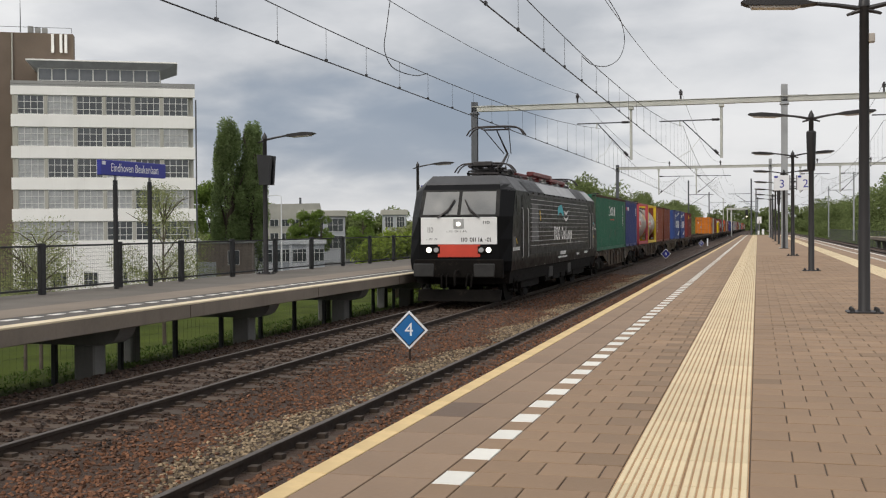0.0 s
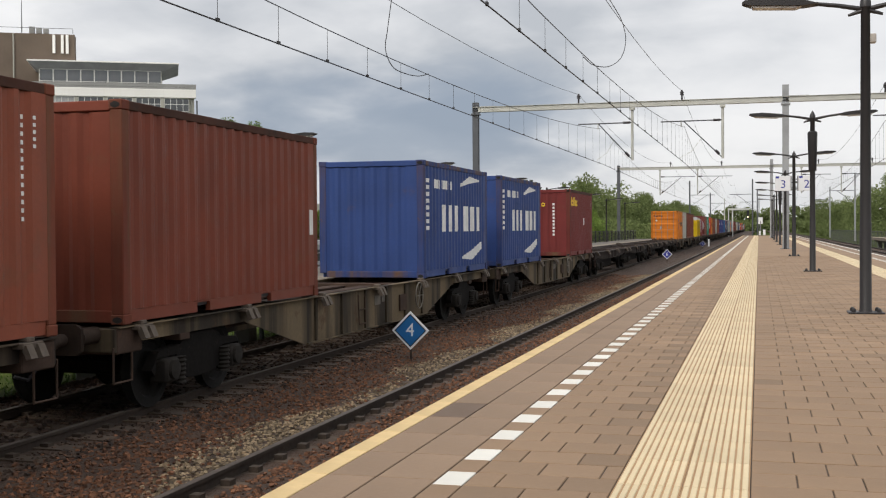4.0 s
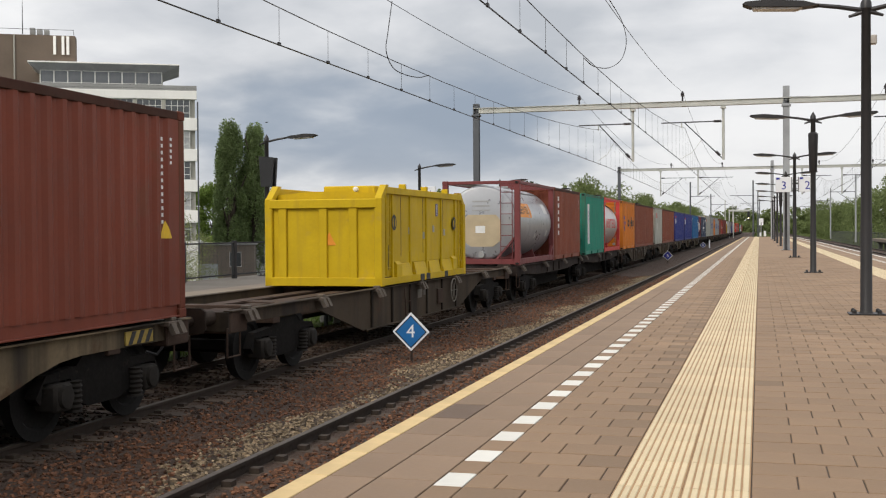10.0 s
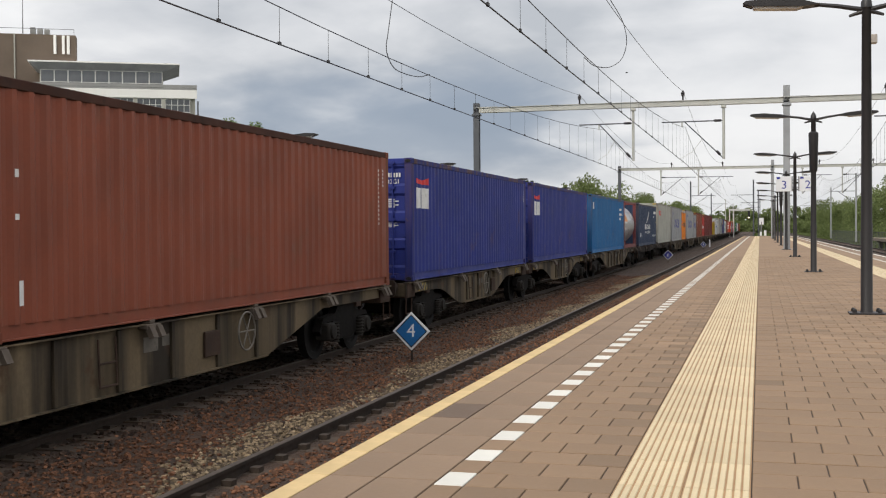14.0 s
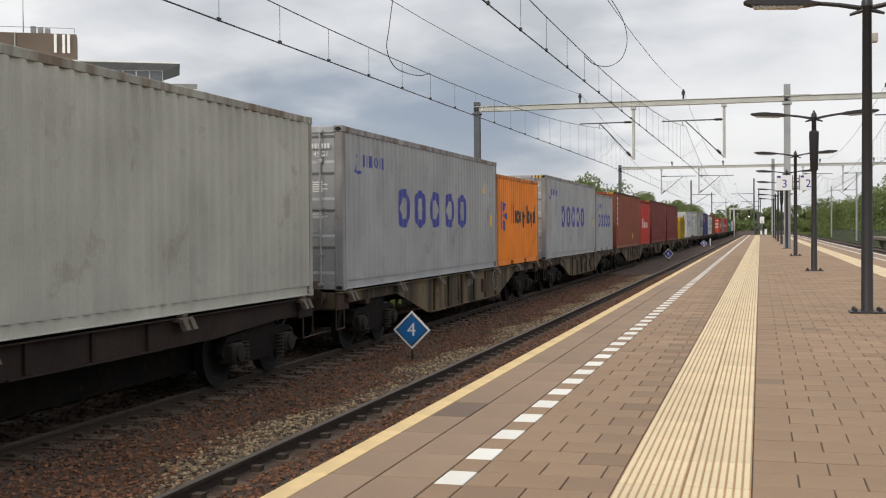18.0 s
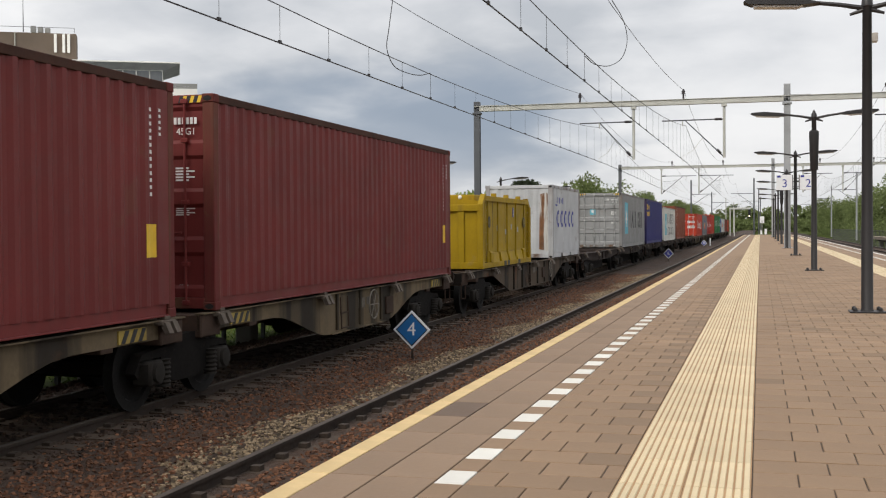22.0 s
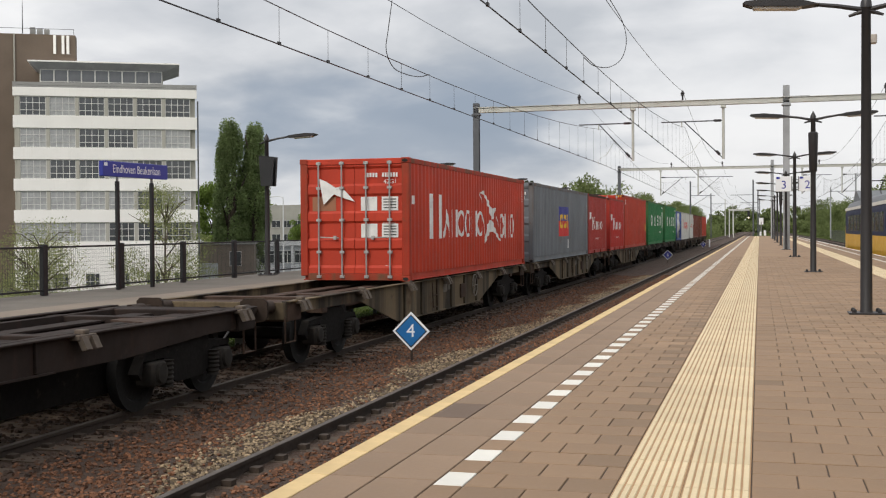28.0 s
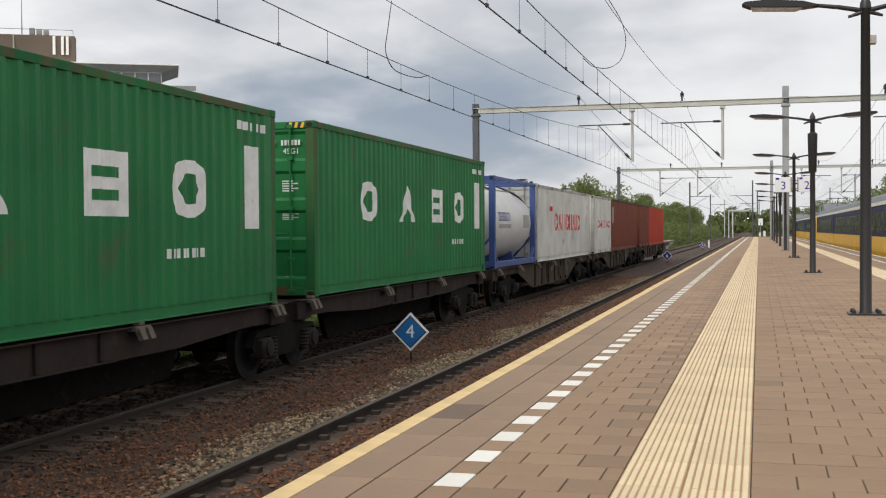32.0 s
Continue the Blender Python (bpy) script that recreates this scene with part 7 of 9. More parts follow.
# ---- far platform on piers ----
FSLAB = mat("far_platform_asphalt", (0.115, 0.100, 0.082), 0.9, 0, 0.2, 0.6, 0.3, 40)
FBAND = mat("far_platform_paving", (0.185, 0.148, 0.112), 0.9, 0, 0.15, 0.8, 0.3, 40)
FDARK = mat("far_platform_dark_band", (0.085, 0.075, 0.065), 0.9, 0, 0.15, 0.8, 0.3, 40)
FEDGE = mat("pale_edge_line", (0.62, 0.52, 0.36), 0.8, 0, 0.12, 1.5, 0.2)
BEAM = mat("weathered_edge_beam", (0.175, 0.145, 0.115), 0.9, 0, 0.2, 0.7, 0.3, 30, streak=0.35, streak_col=(0.09, 0.075, 0.06))
PIER = mat("grey_concrete_pier", (0.20, 0.195, 0.185), 0.9, 0, 0.2, 0.9, 0.3, 30, streak=0.4, streak_col=(0.09, 0.085, 0.08))
far = thing("platform", "narrow concrete side platform raised on piers", "platform", None, "", "structure")
FX0, FX1, FY0, FY1 = -14.75, -9.87, -60, 142
part("deck", MB().box(FX0, -10.15, FY0, FY1, ZF - 0.22, ZF - 0.004), FSLAB, far)
part("edge_beam", MB().box(-10.15, FX1, FY0, FY1, ZF - 0.27, ZF - 0.03, 0.01), BEAM, far)
part("edge_line", MB().box(-10.15, FX1 - 0.0, FY0, FY1, ZF - 0.03, ZF, 0.004), FEDGE, far)
part("dark_band", MB().box(-10.95, -10.152, FY0, FY1, ZF - 0.05, ZF - 0.001), FDARK, far)
part("paved_band", MB().box(-12.1, -10.953, FY0, FY1, ZF - 0.05, ZF + 0.001), FBAND, far)
for j in range(120):
    part("white_tile", lambda: MB().box(-0.075, 0.075, 0, 0.30, 0, 0.004), DASH, far, "", (-10.66, 5 + j * 0.6, ZF - 0.001), "fardash")
for j in range(26):
    y = 17.5 + (j - 4) * 6.17
    part("pier", lambda: MB().box(-0.20, 0.20, -0.19, 0.19, -3.2, 0.26, 0.03), PIER, far, "", (-11.05, y, 0), "pier")
    part("pier", lambda: MB().box(-0.16, 0.16, -0.19, 0.19, -3.2, 0.26, 0.03), PIER, far, "", (-13.9, y + 0.0, 0), "pier2")
    part("cross_head", lambda: MB().prism([(-14.6, 0.66), (-10.30, 0.66), (-10.31, 0.54), (-10.35, 0.44), (-10.42, 0.35), (-10.52, 0.29), (-10.66, 0.26), (-14.4, 0.26)], "y", -0.26, 0.26, True), PIER, far, "", (0, y, 0), "crosshead")
for j in range(14):
    part("deck_joint", lambda: MB().box(-9.872, -9.866, -0.01, 0.01, ZF - 0.27, ZF - 0.03), JOINT, far, "", (0, 6.3 + j * 6.3, 0), "fjoint")

BLACK_STEEL = mat("black_coated_steel", (0.014, 0.014, 0.016), 0.5, 0.1, 0.2, 3, 0.05)
fence = thing("platform_fence", "black steel post and mesh fence along the side platform", "fence")
FNX = -14.30
NPOST = 42
for j in range(NPOST):
    y = 14.9 + j * 3.0
    part("post", lambda: MB().box(-0.05, 0.05, -0.085, 0.085, 0.0, 1.06, 0.01), BLACK_STEEL, fence, "", (FNX, y, ZF), "fpost")
    part("top_rail", lambda: MB().box(-0.02, 0.02, 0.085, 2.915, 0.98, 1.02, 0.004), BLACK_STEEL, fence, "", (FNX, y, ZF), "ftop")
    part("bottom_rail", lambda: MB().box(-0.02, 0.02, 0.085, 2.915, 0.09, 0.13, 0.004), BLACK_STEEL, fence, "", (FNX, y, ZF), "fbot")

    def wires():
        mb = MB()
        for i in range(36):
            mb.box(-0.002, 0.002, 0.12 + i * 0.08 - 0.0018, 0.12 + i * 0.08 + 0.0018, 0.13, 0.98)
        for i in range(10):
            mb.box(-0.004, 0.004, 0.085, 2.915, 0.16 + i * 0.085 - 0.0018, 0.16 + i * 0.085 + 0.0018)
        return mb
    part("mesh_panel", wires, BLACK_STEEL, fence, "", (FNX, y, ZF), "fmesh")
fence2 = thing("embankment_fence", "low black wire fence on the grass below the platform", "fence")
for j in range(22):
    y = 14.5 + j * 2.36
    part("post", lambda: MB().box(-0.05, 0.05, -0.05, 0.05, -1.3, 0.62, 0.01), BLACK_STEEL, fence2, "", (-12.9, y, 0), "f2post")

    def wires2():
        mb = MB()
        for i in range(12):
            mb.box(-0.001, 0.001, i * 0.2 - 0.001, i * 0.2 + 0.001, -0.75, 0.5)
        for i in range(3):
            mb.box(-0.002, 0.002, 0, 2.36, -0.6 + i * 0.5 - 0.0015, -0.6 + i * 0.5 + 0.0015)
        return mb
    part("mesh_panel", wires2, BLACK_STEEL, fence2, "", (-12.9, y, 0), "f2mesh")

# ---- side platform of the outer track, on piers ----
east = thing("platform", "grey concrete side platform on dark piers by the outer track", "platform", None, "", "structure")
part("deck", MB().box(12.65, 15.2, -60, 141, 0.72, 0.98, 0.01), FSLAB, east)
part("edge_beam", MB().box(12.50, 12.648, -60, 141, 0.64, 0.955, 0.01), BEAM, east)
part("edge_line", MB().box(12.50, 12.648, -60, 141, 0.957, 0.984, 0.004), FEDGE, east)
for j in range(24):
    part("pier", lambda: MB().box(-0.2, 0.2, -0.19, 0.19, -1.0, 0.64, 0.03), PIER, east, "", (13.3, 139.6 - j * 6.0, 0), "epier")
    part("cross_head", lambda: MB().prism([(-0.7, 0.718), (1.8, 0.718), (1.7, 0.40), (-0.3, 0.40)], "y", -0.25, 0.25), PIER, east, "", (13.3, 139.6 - j * 6.0, 0), "ehead")

# ---- lamps, signs ----
LAMP_DARK = mat("dark_grey_lamp_paint", (0.020, 0.018, 0.019), 0.5, 0.1, 0.2, 2, 0.06, streak=0.2, streak_col=(0.06, 0.055, 0.05))
LAMP_GLASS = mat("lamp_diffuser", (0.42, 0.38, 0.34), 0.25, 0, 0.1, 2, 0)
SIGN_BLUE = mat("station_sign_blue", (0.022, 0.030, 0.26), 0.4, 0, 0.06, 2, 0)
SIGN_WHITE = mat("sign_white", (0.74, 0.75, 0.77), 0.45, 0, 0.05, 2, 0)
SIGN_GREY = mat("sign_case_grey", (0.22, 0.22, 0.23), 0.5, 0.1, 0.1, 2, 0)


def lamp_post(x, y, z, double, name_label, group, horn=False, H=4.14):
    th = thing("platform_lamp", name_label, "lamp post", Matrix.Translation((x, y, z)), group)
    part("base_plate", lambda: MB().box(-0.23, 0.23, -0.2, 0.2, 0, 0.022, 0.004), LAMP_DARK, th, "", None, "lplate")
    for bx in (-0.16, 0.16):
        for by in ((-0.13, 0.13) if 0 < y < 50 else ()):
            part("bolt", lambda: MB().lathe([(0.02, 0.03), (0.06, 0.028), (0.075, 0.012)], "z", (0, 0, 0), 6), LAMP_DARK, th, "", (bx, by, 0), "lbolt")
    part("pole", lambda: MB().lathe([(0.0, 0.10), (0.05, 0.078), (1.2, 0.076), (1.22, 0.073), (H - 0.16, 0.060), (H - 0.14, 0.075), (H - 0.06, 0.07), (H + 0.06, 0.006)], "z", (0, 0, 0), 16), LAMP_DARK, th, "", None, ("lpole", H))
    for sx in ((-1, 1) if double else (1,)):
        fl = Matrix.Diagonal((sx, 1, 1, 1))
        part("arm", lambda: MB().tube([(-0.22, 0, H - 0.24), (0.0, 0, H - 0.17), (0.35, 0, H - 0.10), (0.78, 0, H - 0.04)], [0.018, 0.035, 0.03, 0.026], 8), LAMP_DARK, th, "", fl, ("larm", H))
        hd = part("lamp_head", lambda: MB().prism([(0.60, H - 0.07), (0.80, H - 0.01), (1.25, H + 0.035), (1.56, H + 0.02), (1.60, H - 0.01), (1.50, H - 0.05), (0.80, H - 0.09)], "y", -0.13, 0.13), LAMP_DARK, th, "", fl, ("lhead", H))
        part("diffuser", lambda: MB().prism([(0.82, H - 0.091), (1.48, H - 0.052), (1.46, H - 0.085), (0.9, H - 0.115)], "y", -0.10, 0.10), LAMP_GLASS, hd, "", None, ("ldiff", H))
    if horn:
        part("loudspeaker", lambda: MB().lathe([(2.62, 0.08), (2.66, 0.10), (3.55, 0.125), (3.63, 0.125), (3.66, 0.09)], "z", (0, 0, 0), 14), LAMP_DARK, th, "", None, "lspeaker")
    return th


LY = [16.47, 31.7, 48.2, 63.9, 79.2, 94.4, 110, 126]
for i, y in enumerate(LY):
    lamp_post(1.385 if i == 0 else 1.36, y, ZP, True, "dark double-arm platform lamp" + (" with a long loudspeaker on its pole" if i == 1 else " on the brown island platform"), "lamps of the island platform", i in (1, 4), 4.24 if i == 0 else 4.14)
part("camera_box", MB().box(1.44, 1.52, 16.42, 16.55, ZP + 3.62, ZP + 3.74, 0.01).tube([(1.44, 16.47, ZP + 3.72), (1.40, 16.47, ZP + 3.86)], 0.012, 5), LAMP_GLASS)
tagged(bpy.data.objects["camera_box"], "small pale camera box on the lamp's pole", "security camera")
for i, y in enumerate([-0.3, 15.7, 31.75, 47.75, 63.75, 78.9, 95.2, 111.2, 127.2]):
    lamp_post(-14.1, y, ZF, False, "dark single-arm lamp on the side platform by its fence", "lamps of the side platform")
sb = thing("platform_display", "dark information box, wedge-shaped, on the lamp's pole", "display", Matrix.Translation((-14.05, 31.75, 3.52)), "information boxes of the side platform")
part("case", MB().prism([(-0.16, 0), (0.16, 0), (0.22, 0.86), (-0.22, 0.90)], "y", -0.20, -0.08).prism([(-0.16, 0), (0.16, 0), (0.22, 0.86), (-0.22, 0.90)], "y", 0.08, 0.2), BLACK_STEEL, sb)
part("bracket", MB().box(-0.16, -0.05, -0.08, 0.08, 0.3, 0.4), BLACK_STEEL, sb)
copy_thing(sb, Matrix.Translation((-14.05, 63.75, 3.52)))


def platform_number(x, y, z, text, side, label):
    th = thing("platform_sign", label, "sign", Matrix.Translation((x, y, z)), "platform number signs")
    part("board", MB().box(-0.30, 0.30, -0.05, 0.05, 0, 0.60, 0.008), SIGN_WHITE, th)
    part("case_edge", MB().box(0.302 if side > 0 else -0.345, 0.345 if side > 0 else -0.302, -0.06, 0.06, 0, 0.60, 0.006), SIGN_GREY, th)
    words("number", text, 0.46, SIGN_BLUE, th, Matrix.Translation((0.02, -0.053, 0.25)) @ pose(0, 0, 0, 90, 0, 0))
    part("corner_mark", MB().box(-0.27, -0.14, -0.056, -0.050, 0.50, 0.58), SIGN_BLUE, th)
    part("bracket", MB().box(0.30, 0.42, -0.03, 0.03, 0.12, 0.16).box(0.30, 0.42, -0.03, 0.03, 0.44, 0.48) if side > 0 else MB().box(-0.42, -0.30, -0.03, 0.03, 0.12, 0.16).box(-0.42, -0.30, -0.03, 0.03, 0.44, 0.48), SIGN_GREY, th)


platform_number(0.93, 48.2, 3.63, "3", 1, "white platform sign with a dark blue 3 on a lamp pole")
platform_number(1.83, 48.2, 3.63, "2", -1, "white platform sign with a dark blue 2 on a lamp pole")
platform_number(-14.1 + 0.42, 47.75, 3.48, "4", -1, "white platform sign with a dark blue 4 on a lamp pole")

st = thing("station_sign", "long blue station name board on two dark posts by the fence", "station sign", Matrix.Translation((-13.95, 23.95, ZF)) @ pose(0, 0, 0, 0, 0, -8.0))
for k in (-1, 1):
    part("post", MB().box(-0.042, 0.042, -0.042, 0.042, 0, 2.46, 0.01), BLACK_STEEL, st, "", (0.0, k * 0.62, 0))
    part("post_neck", MB().tube([(0, 0, 2.44), (0, 0, 2.60)], 0.03, 8), SIGN_GREY, st, "", (0.0, k * 0.62, 0))
part("board", MB().box(-0.06, 0.06, -1.17, 1.17, 2.56, 2.90, 0.01), SIGN_BLUE, st)
words("station_name", "Eindhoven Beukenlaan", 0.27, SIGN_WHITE, st, Matrix.Translation((0.064, 0.02, 2.73)) @ pose(0, 0, 0, 90, 0, 90), width=1.70)
part("corner_mark", MB().box(0.060, 0.064, -1.13, -1.02, 2.79, 2.87), SIGN_WHITE, st)


def diamond(x, y, z, text, front, label):
    th = thing("track_marker", label, "railway sign", Matrix.Translation((x, y, z)), "diamond track markers")
    r = 0.35
    sq = lambda q: [(0, -q), (q, 0), (0, q), (-q, 0)]
    part("plate", MB().prism(sq(r), "y", -0.012, 0.012), SIGN_WHITE, th)
    part("black_line", MB().prism(sq(r * 0.86), "y", -0.016, -0.012), BLACK_STEEL, th)
    part("blue_field", MB().prism(sq(r * 0.79), "y", -0.020, -0.016), mat("marker_blue", (0.012, 0.13, 0.36), 0.4, 0, 0.06, 3, 0) if front else SIGN_BLUE, th)
    words("numeral", text, 0.34, SIGN_WHITE, th, Matrix.Translation((0, -0.022, 0)) @ pose(0, 0, 0, 90, 0, 0))
    part("post", MB().tube([(0, 0.02, -0.62), (0, 0.02, 0.1)], 0.022, 8), RAIL_SIDE, th)


diamond(-6.10, 20.05, 0.355, "4", True, "blue diamond marker with a white 4 between the tracks")
diamond(-6.10, 81.0, 0.36, "6", False, "small dark diamond marker with a 6 between the tracks")
diamond(-6.10, 133.0, 0.36, "8", False, "far grey diamond marker between the tracks")
wp = thing("marker_post", "short white post between the tracks", "post", Matrix.Translation((-6.1, 150, -0.2)))
part("shaft", MB().lathe([(0, 0.09), (0.9, 0.09), (0.95, 0.05)], "z", (0, 0, 0), 10), SIGN_WHITE, wp)


eb = thing("end_board", "white rectangular board on a grey post at the platform's end", "railway sign", Matrix.Translation((0.25, PEND - 0.8, ZP)))
part("post", MB().box(-0.05, 0.05, -0.05, 0.05, 0, 2.0, 0.01), SIGN_GREY, eb)
part("board", MB().box(-0.30, 0.30, -0.03, 0.03, 1.62, 2.55, 0.01), SIGN_WHITE, eb)
for x, w, h, lb in ((0.55, 0.35, 0.85, "pale grey equipment cabinet at the platform's end"), (-0.05, 0.28, 0.65, "small pale grey equipment cabinet at the platform's end")):
    cb = thing("equipment_cabinet", lb, "cabinet", Matrix.Translation((x + 0.2, PEND - 1.6, ZP)), "cabinets at the platform's end")
    part("case", MB().box(-w / 2, w / 2, -0.18, 0.18, 0.03, h, 0.015), SIGN_GREY, cb)
    part("door", MB().box(-w / 2 + 0.02, w / 2 - 0.02, -0.195, -0.182, 0.08, h - 0.05, 0.004), SIGN_WHITE, cb)
sg = thing("signal_gantry", "pale signal gantry with a lit signal over two tracks", "signal", Matrix.Translation((0, 300, 0)))
SIGNAL_PALE = mat("pale_signal_steel", (0.55, 0.55, 0.52), 0.5, 0.2, 0.1, 2, 0)
for x in (-7.3, -6.3):
    part("post", MB().box(x - 0.12, x + 0.12, -0.12, 0.12, -0.7, 6.7, 0.02), SIGNAL_PALE, sg)
part("beam", MB().box(-7.5, -2.3, -0.2, 0.2, 6.5, 6.95, 0.03), SIGNAL_PALE, sg)
hd = part("signal_head", MB().box(-2.9, -2.3, -0.35, -0.202, 4.3, 6.48, 0.05), BLACK_STEEL, sg)
part("lens", MB().lathe([(-0.40, 0.16), (-0.36, 0.18)], "y", (-2.6, 0, 4.75), 14), mat("signal_lens_glow", (1.0, 0.86, 0.55), 0.3, 0, 0, 2, 0, emit=2.0), hd)


# ---- overhead line ----
GANTRY = mat("pale_galvanised_gantry", (0.50, 0.50, 0.46), 0.55, 0.3, 0.12, 1.2, 0.08)
MAST = mat("grey_mast_steel", (0.34, 0.35, 0.36), 0.55, 0.3, 0.15, 1.0, 0.08, streak=0.3, streak_col=(0.13, 0.12, 0.11))
MAST_DARK = mat("dark_mast_steel", (0.10, 0.105, 0.115), 0.55, 0.3, 0.15, 1.0, 0.08)
WIRE = mat("dark_catenary_wire", (0.035, 0.034, 0.036), 0.5, 0.6, 0.2, 2, 0)
INSUL = mat("dark_insulator", (0.025, 0.02, 0.022), 0.3, 0, 0.1, 4, 0)


def gantry(y, flip, label, lowright=True):
    th = thing("catenary_gantry", label, "catenary gantry", Matrix.Translation((0, y, 0)), "gantries over the tracks")
    part("beam", lambda: MB().box(-15.75, 19.5, -0.15, 0.15, 8.86, 9.13, 0.01), GANTRY, th, "", None, "gbeam")
    part("beam_flange", lambda: MB().box(-15.75, 19.5, -0.20, 0.20, 9.132, 9.16), GANTRY, th, "", None, "gflange")
    for x, m, z0, top in ((-15.62, MAST_DARK, -1.2, 9.42), (1.40, MAST, ZP, 9.78), (19.3, MAST_DARK, -1.3, 9.42)):
        part("mast", MB().prism([(x - 0.17, -0.15), (x + 0.17, -0.15), (x + 0.17, -0.11), (x + 0.02, -0.11), (x + 0.02, 0.11), (x + 0.17, 0.11), (x + 0.17, 0.15), (x - 0.17, 0.15), (x - 0.17, 0.11), (x - 0.02, 0.11), (x - 0.02, -0.11), (x - 0.17, -0.11)], "z", z0, top), m, th)
        part("mast_plate", MB().box(x - 0.3, x + 0.3, -0.26, 0.26, z0, z0 + 0.03).box(x - 0.24, x + 0.24, -0.215, 0.215, 8.70, 8.80, 0.01), m, th)
        part("top_bracket", MB().box(x - 0.2, x + 1.2, -0.03, 0.03, 9.17, 9.21), MAST, th)
    drops = ((-6.73, -8.62), (-1.87, -4.08), (9.1, 6.9), (13.4, 11.1)) if not flip else ((-10.9, -8.1), (-6.7, -3.95), (4.6, 6.6), (8.8, 10.8))
    for xd, xw in drops:
        s = 1 if xw > xd else -1
        tip = xw + s * 1.1
        part("drop_tube", MB().tube([(xd, 0, 8.84), (xd, 0, 5.93)], 0.075, 10).box(xd - 0.14, xd + 0.14, -0.16, 0.16, 8.70, 8.84, 0.01), GANTRY, th)
        a = part("top_tube", MB().tube([(xd, 0, 8.02), (tip, 0, 8.0)], 0.035, 8), MAST_DARK, th)
        part("insulator", MB().tube([(xd + s * 0.12, 0, 8.02), (xd + s * 0.5, 0, 8.02)], 0.07, 10), INSUL, a)
        part("strut", MB().tube([(xd + s * 0.02, 0, 5.98), (xd + (tip - xd) * 0.62, 0, 7.98)], 0.03, 8), MAST_DARK, th)
        part("insulator", MB().tube([(xd + s * 0.18, 0, 6.16), (xd + s * 0.38, 0, 6.38)], 0.075, 10), INSUL, a)
        part("steady_arm", MB().tube([(xd + (tip - xd) * 0.34, 0, 7.05), (xd + (xw - xd) * 0.75, 0, 6.35), (xw + s * 0.05, 0, 6.02), (xw, 0, 5.75)], 0.012, 6), GANTRY, th)
        part("wire_hanger", MB().tube([(xw, 0, 8.0), (xw, 0, 7.70)], 0.03, 8), GANTRY, th)
    for x in (-9.7, -4.03, 6.4, 12.0):
        part("post_insulator", MB().lathe([(9.16, 0.05), (9.42, 0.05), (9.45, 0.12), (9.52, 0.08), (9.56, 0.12), (9.64, 0.07), (9.72, 0.03)], "z", (x, 0, 0), 12), INSUL, th)


GY = [-10.5, 64.5, 134.5, 204.5, 274.5, 344.5, 414.5]
for i, y in enumerate(GY[:3]):
    gantry(y, i % 2 == 0, "pale steel catenary gantry across four tracks on grey masts")


def single_mast(x, y, top, arms, m):
    """A single mast with cantilevers: arms are the sides and reaches."""
    th = thing("catenary_mast", "slender steel catenary mast with a cantilever arm", "catenary mast", Matrix.Translation((x, y, -0.2)), "single masts further along the line")
    part("mast", MB().box(-0.13, 0.13, -0.13, 0.13, 0, top, 0.02), m, th)
    for s, reach in arms:
        part("top_tube", MB().tube([(0, 0, 8.3), (s * reach, 0, 8.3)], 0.05, 6), MAST_DARK, th)
        part("strut", MB().tube([(0, 0, 6.2), (s * reach * 0.7, 0, 8.25)], 0.04, 6), MAST_DARK, th)
        part("steady_arm", MB().tube([(s * reach * 0.3, 0, 7.0), (s * reach * 0.8, 0, 6.0)], 0.02, 5), GANTRY, th)


for x, y, top, arms, m in ((-12.1, 215, 10.9, ((1, 4.4),), MAST_DARK), (-11.4, 290, 10.9, ((1, 4.0),), MAST_DARK), (-9.7, 350, 10.9, ((1, 4.0),), GANTRY), (-9.0, 420, 11, ((1, 4.0),), GANTRY),
                           (-1.05, 214, 11.0, ((-1, 4.0),), MAST_DARK), (-0.3, 280, 11.0, ((-1, 4.0),), MAST_DARK), (0.1, 350, 11.0, ((-1, 4.0),), MAST_DARK),
                           (15.2, 200, 11.2, ((-1, 4.0),), MAST), (14.8, 262, 11, ((-1, 4.0),), MAST), (14.6, 330, 11, ((-1, 4.0),), MAST)):
    single_mast(x, y, top, arms, m)


DROP0 = 0.68


def catenary(xc, label):
    """Contact wire, sagging carrier wire and droppers over one track."""
    th = thing("overhead_line", label, "overhead wire")
    stag = lambda i: (-0.70 if i % 2 == 0 else 0.05) if xc < -6 else (-0.11 if i % 2 == 0 else 0.24) if xc < 0 else (-0.2 if i % 2 else 0.2)
    for i in range(len(GY) - 1):
        y0, y1 = GY[i], GY[i + 1]
        x0, x1 = xc - 0.12 + stag(i), xc - 0.12 + stag(i + 1)
        n = 16
        at = lambda f: (x0 + (x1 - x0) * f, y0 + (y1 - y0) * f)
        part("contact_wire", MB().tube([(*at(0), 5.72), (*at(0.5), 5.71), (*at(1), 5.72)], 0.012 if i else 0.014, 5, False), WIRE, th)
        sag = [(*at(k / n), 6.37 + 1.33 * (2 * k / n - 1) ** 2) for k in range(n + 1)]
        part("carrier_wire", MB().tube(sag, 0.011, 5, False), WIRE, th)
        if i < 2:
            for k in range(1, 31):
                f = (k - DROP0) / 30
                p = at(f)
                z = 6.37 + 1.33 * (2 * f - 1) ** 2
                part("dropper", MB().tube([(*p, 5.72), (*p, z)], 0.005, 4, False).box(p[0] - 0.02, p[0] + 0.02, p[1] - 0.05, p[1] + 0.05, 5.70, 5.76), WIRE, th)
    return th


catenary(XT4, "thin dark overhead wires above the freight track")
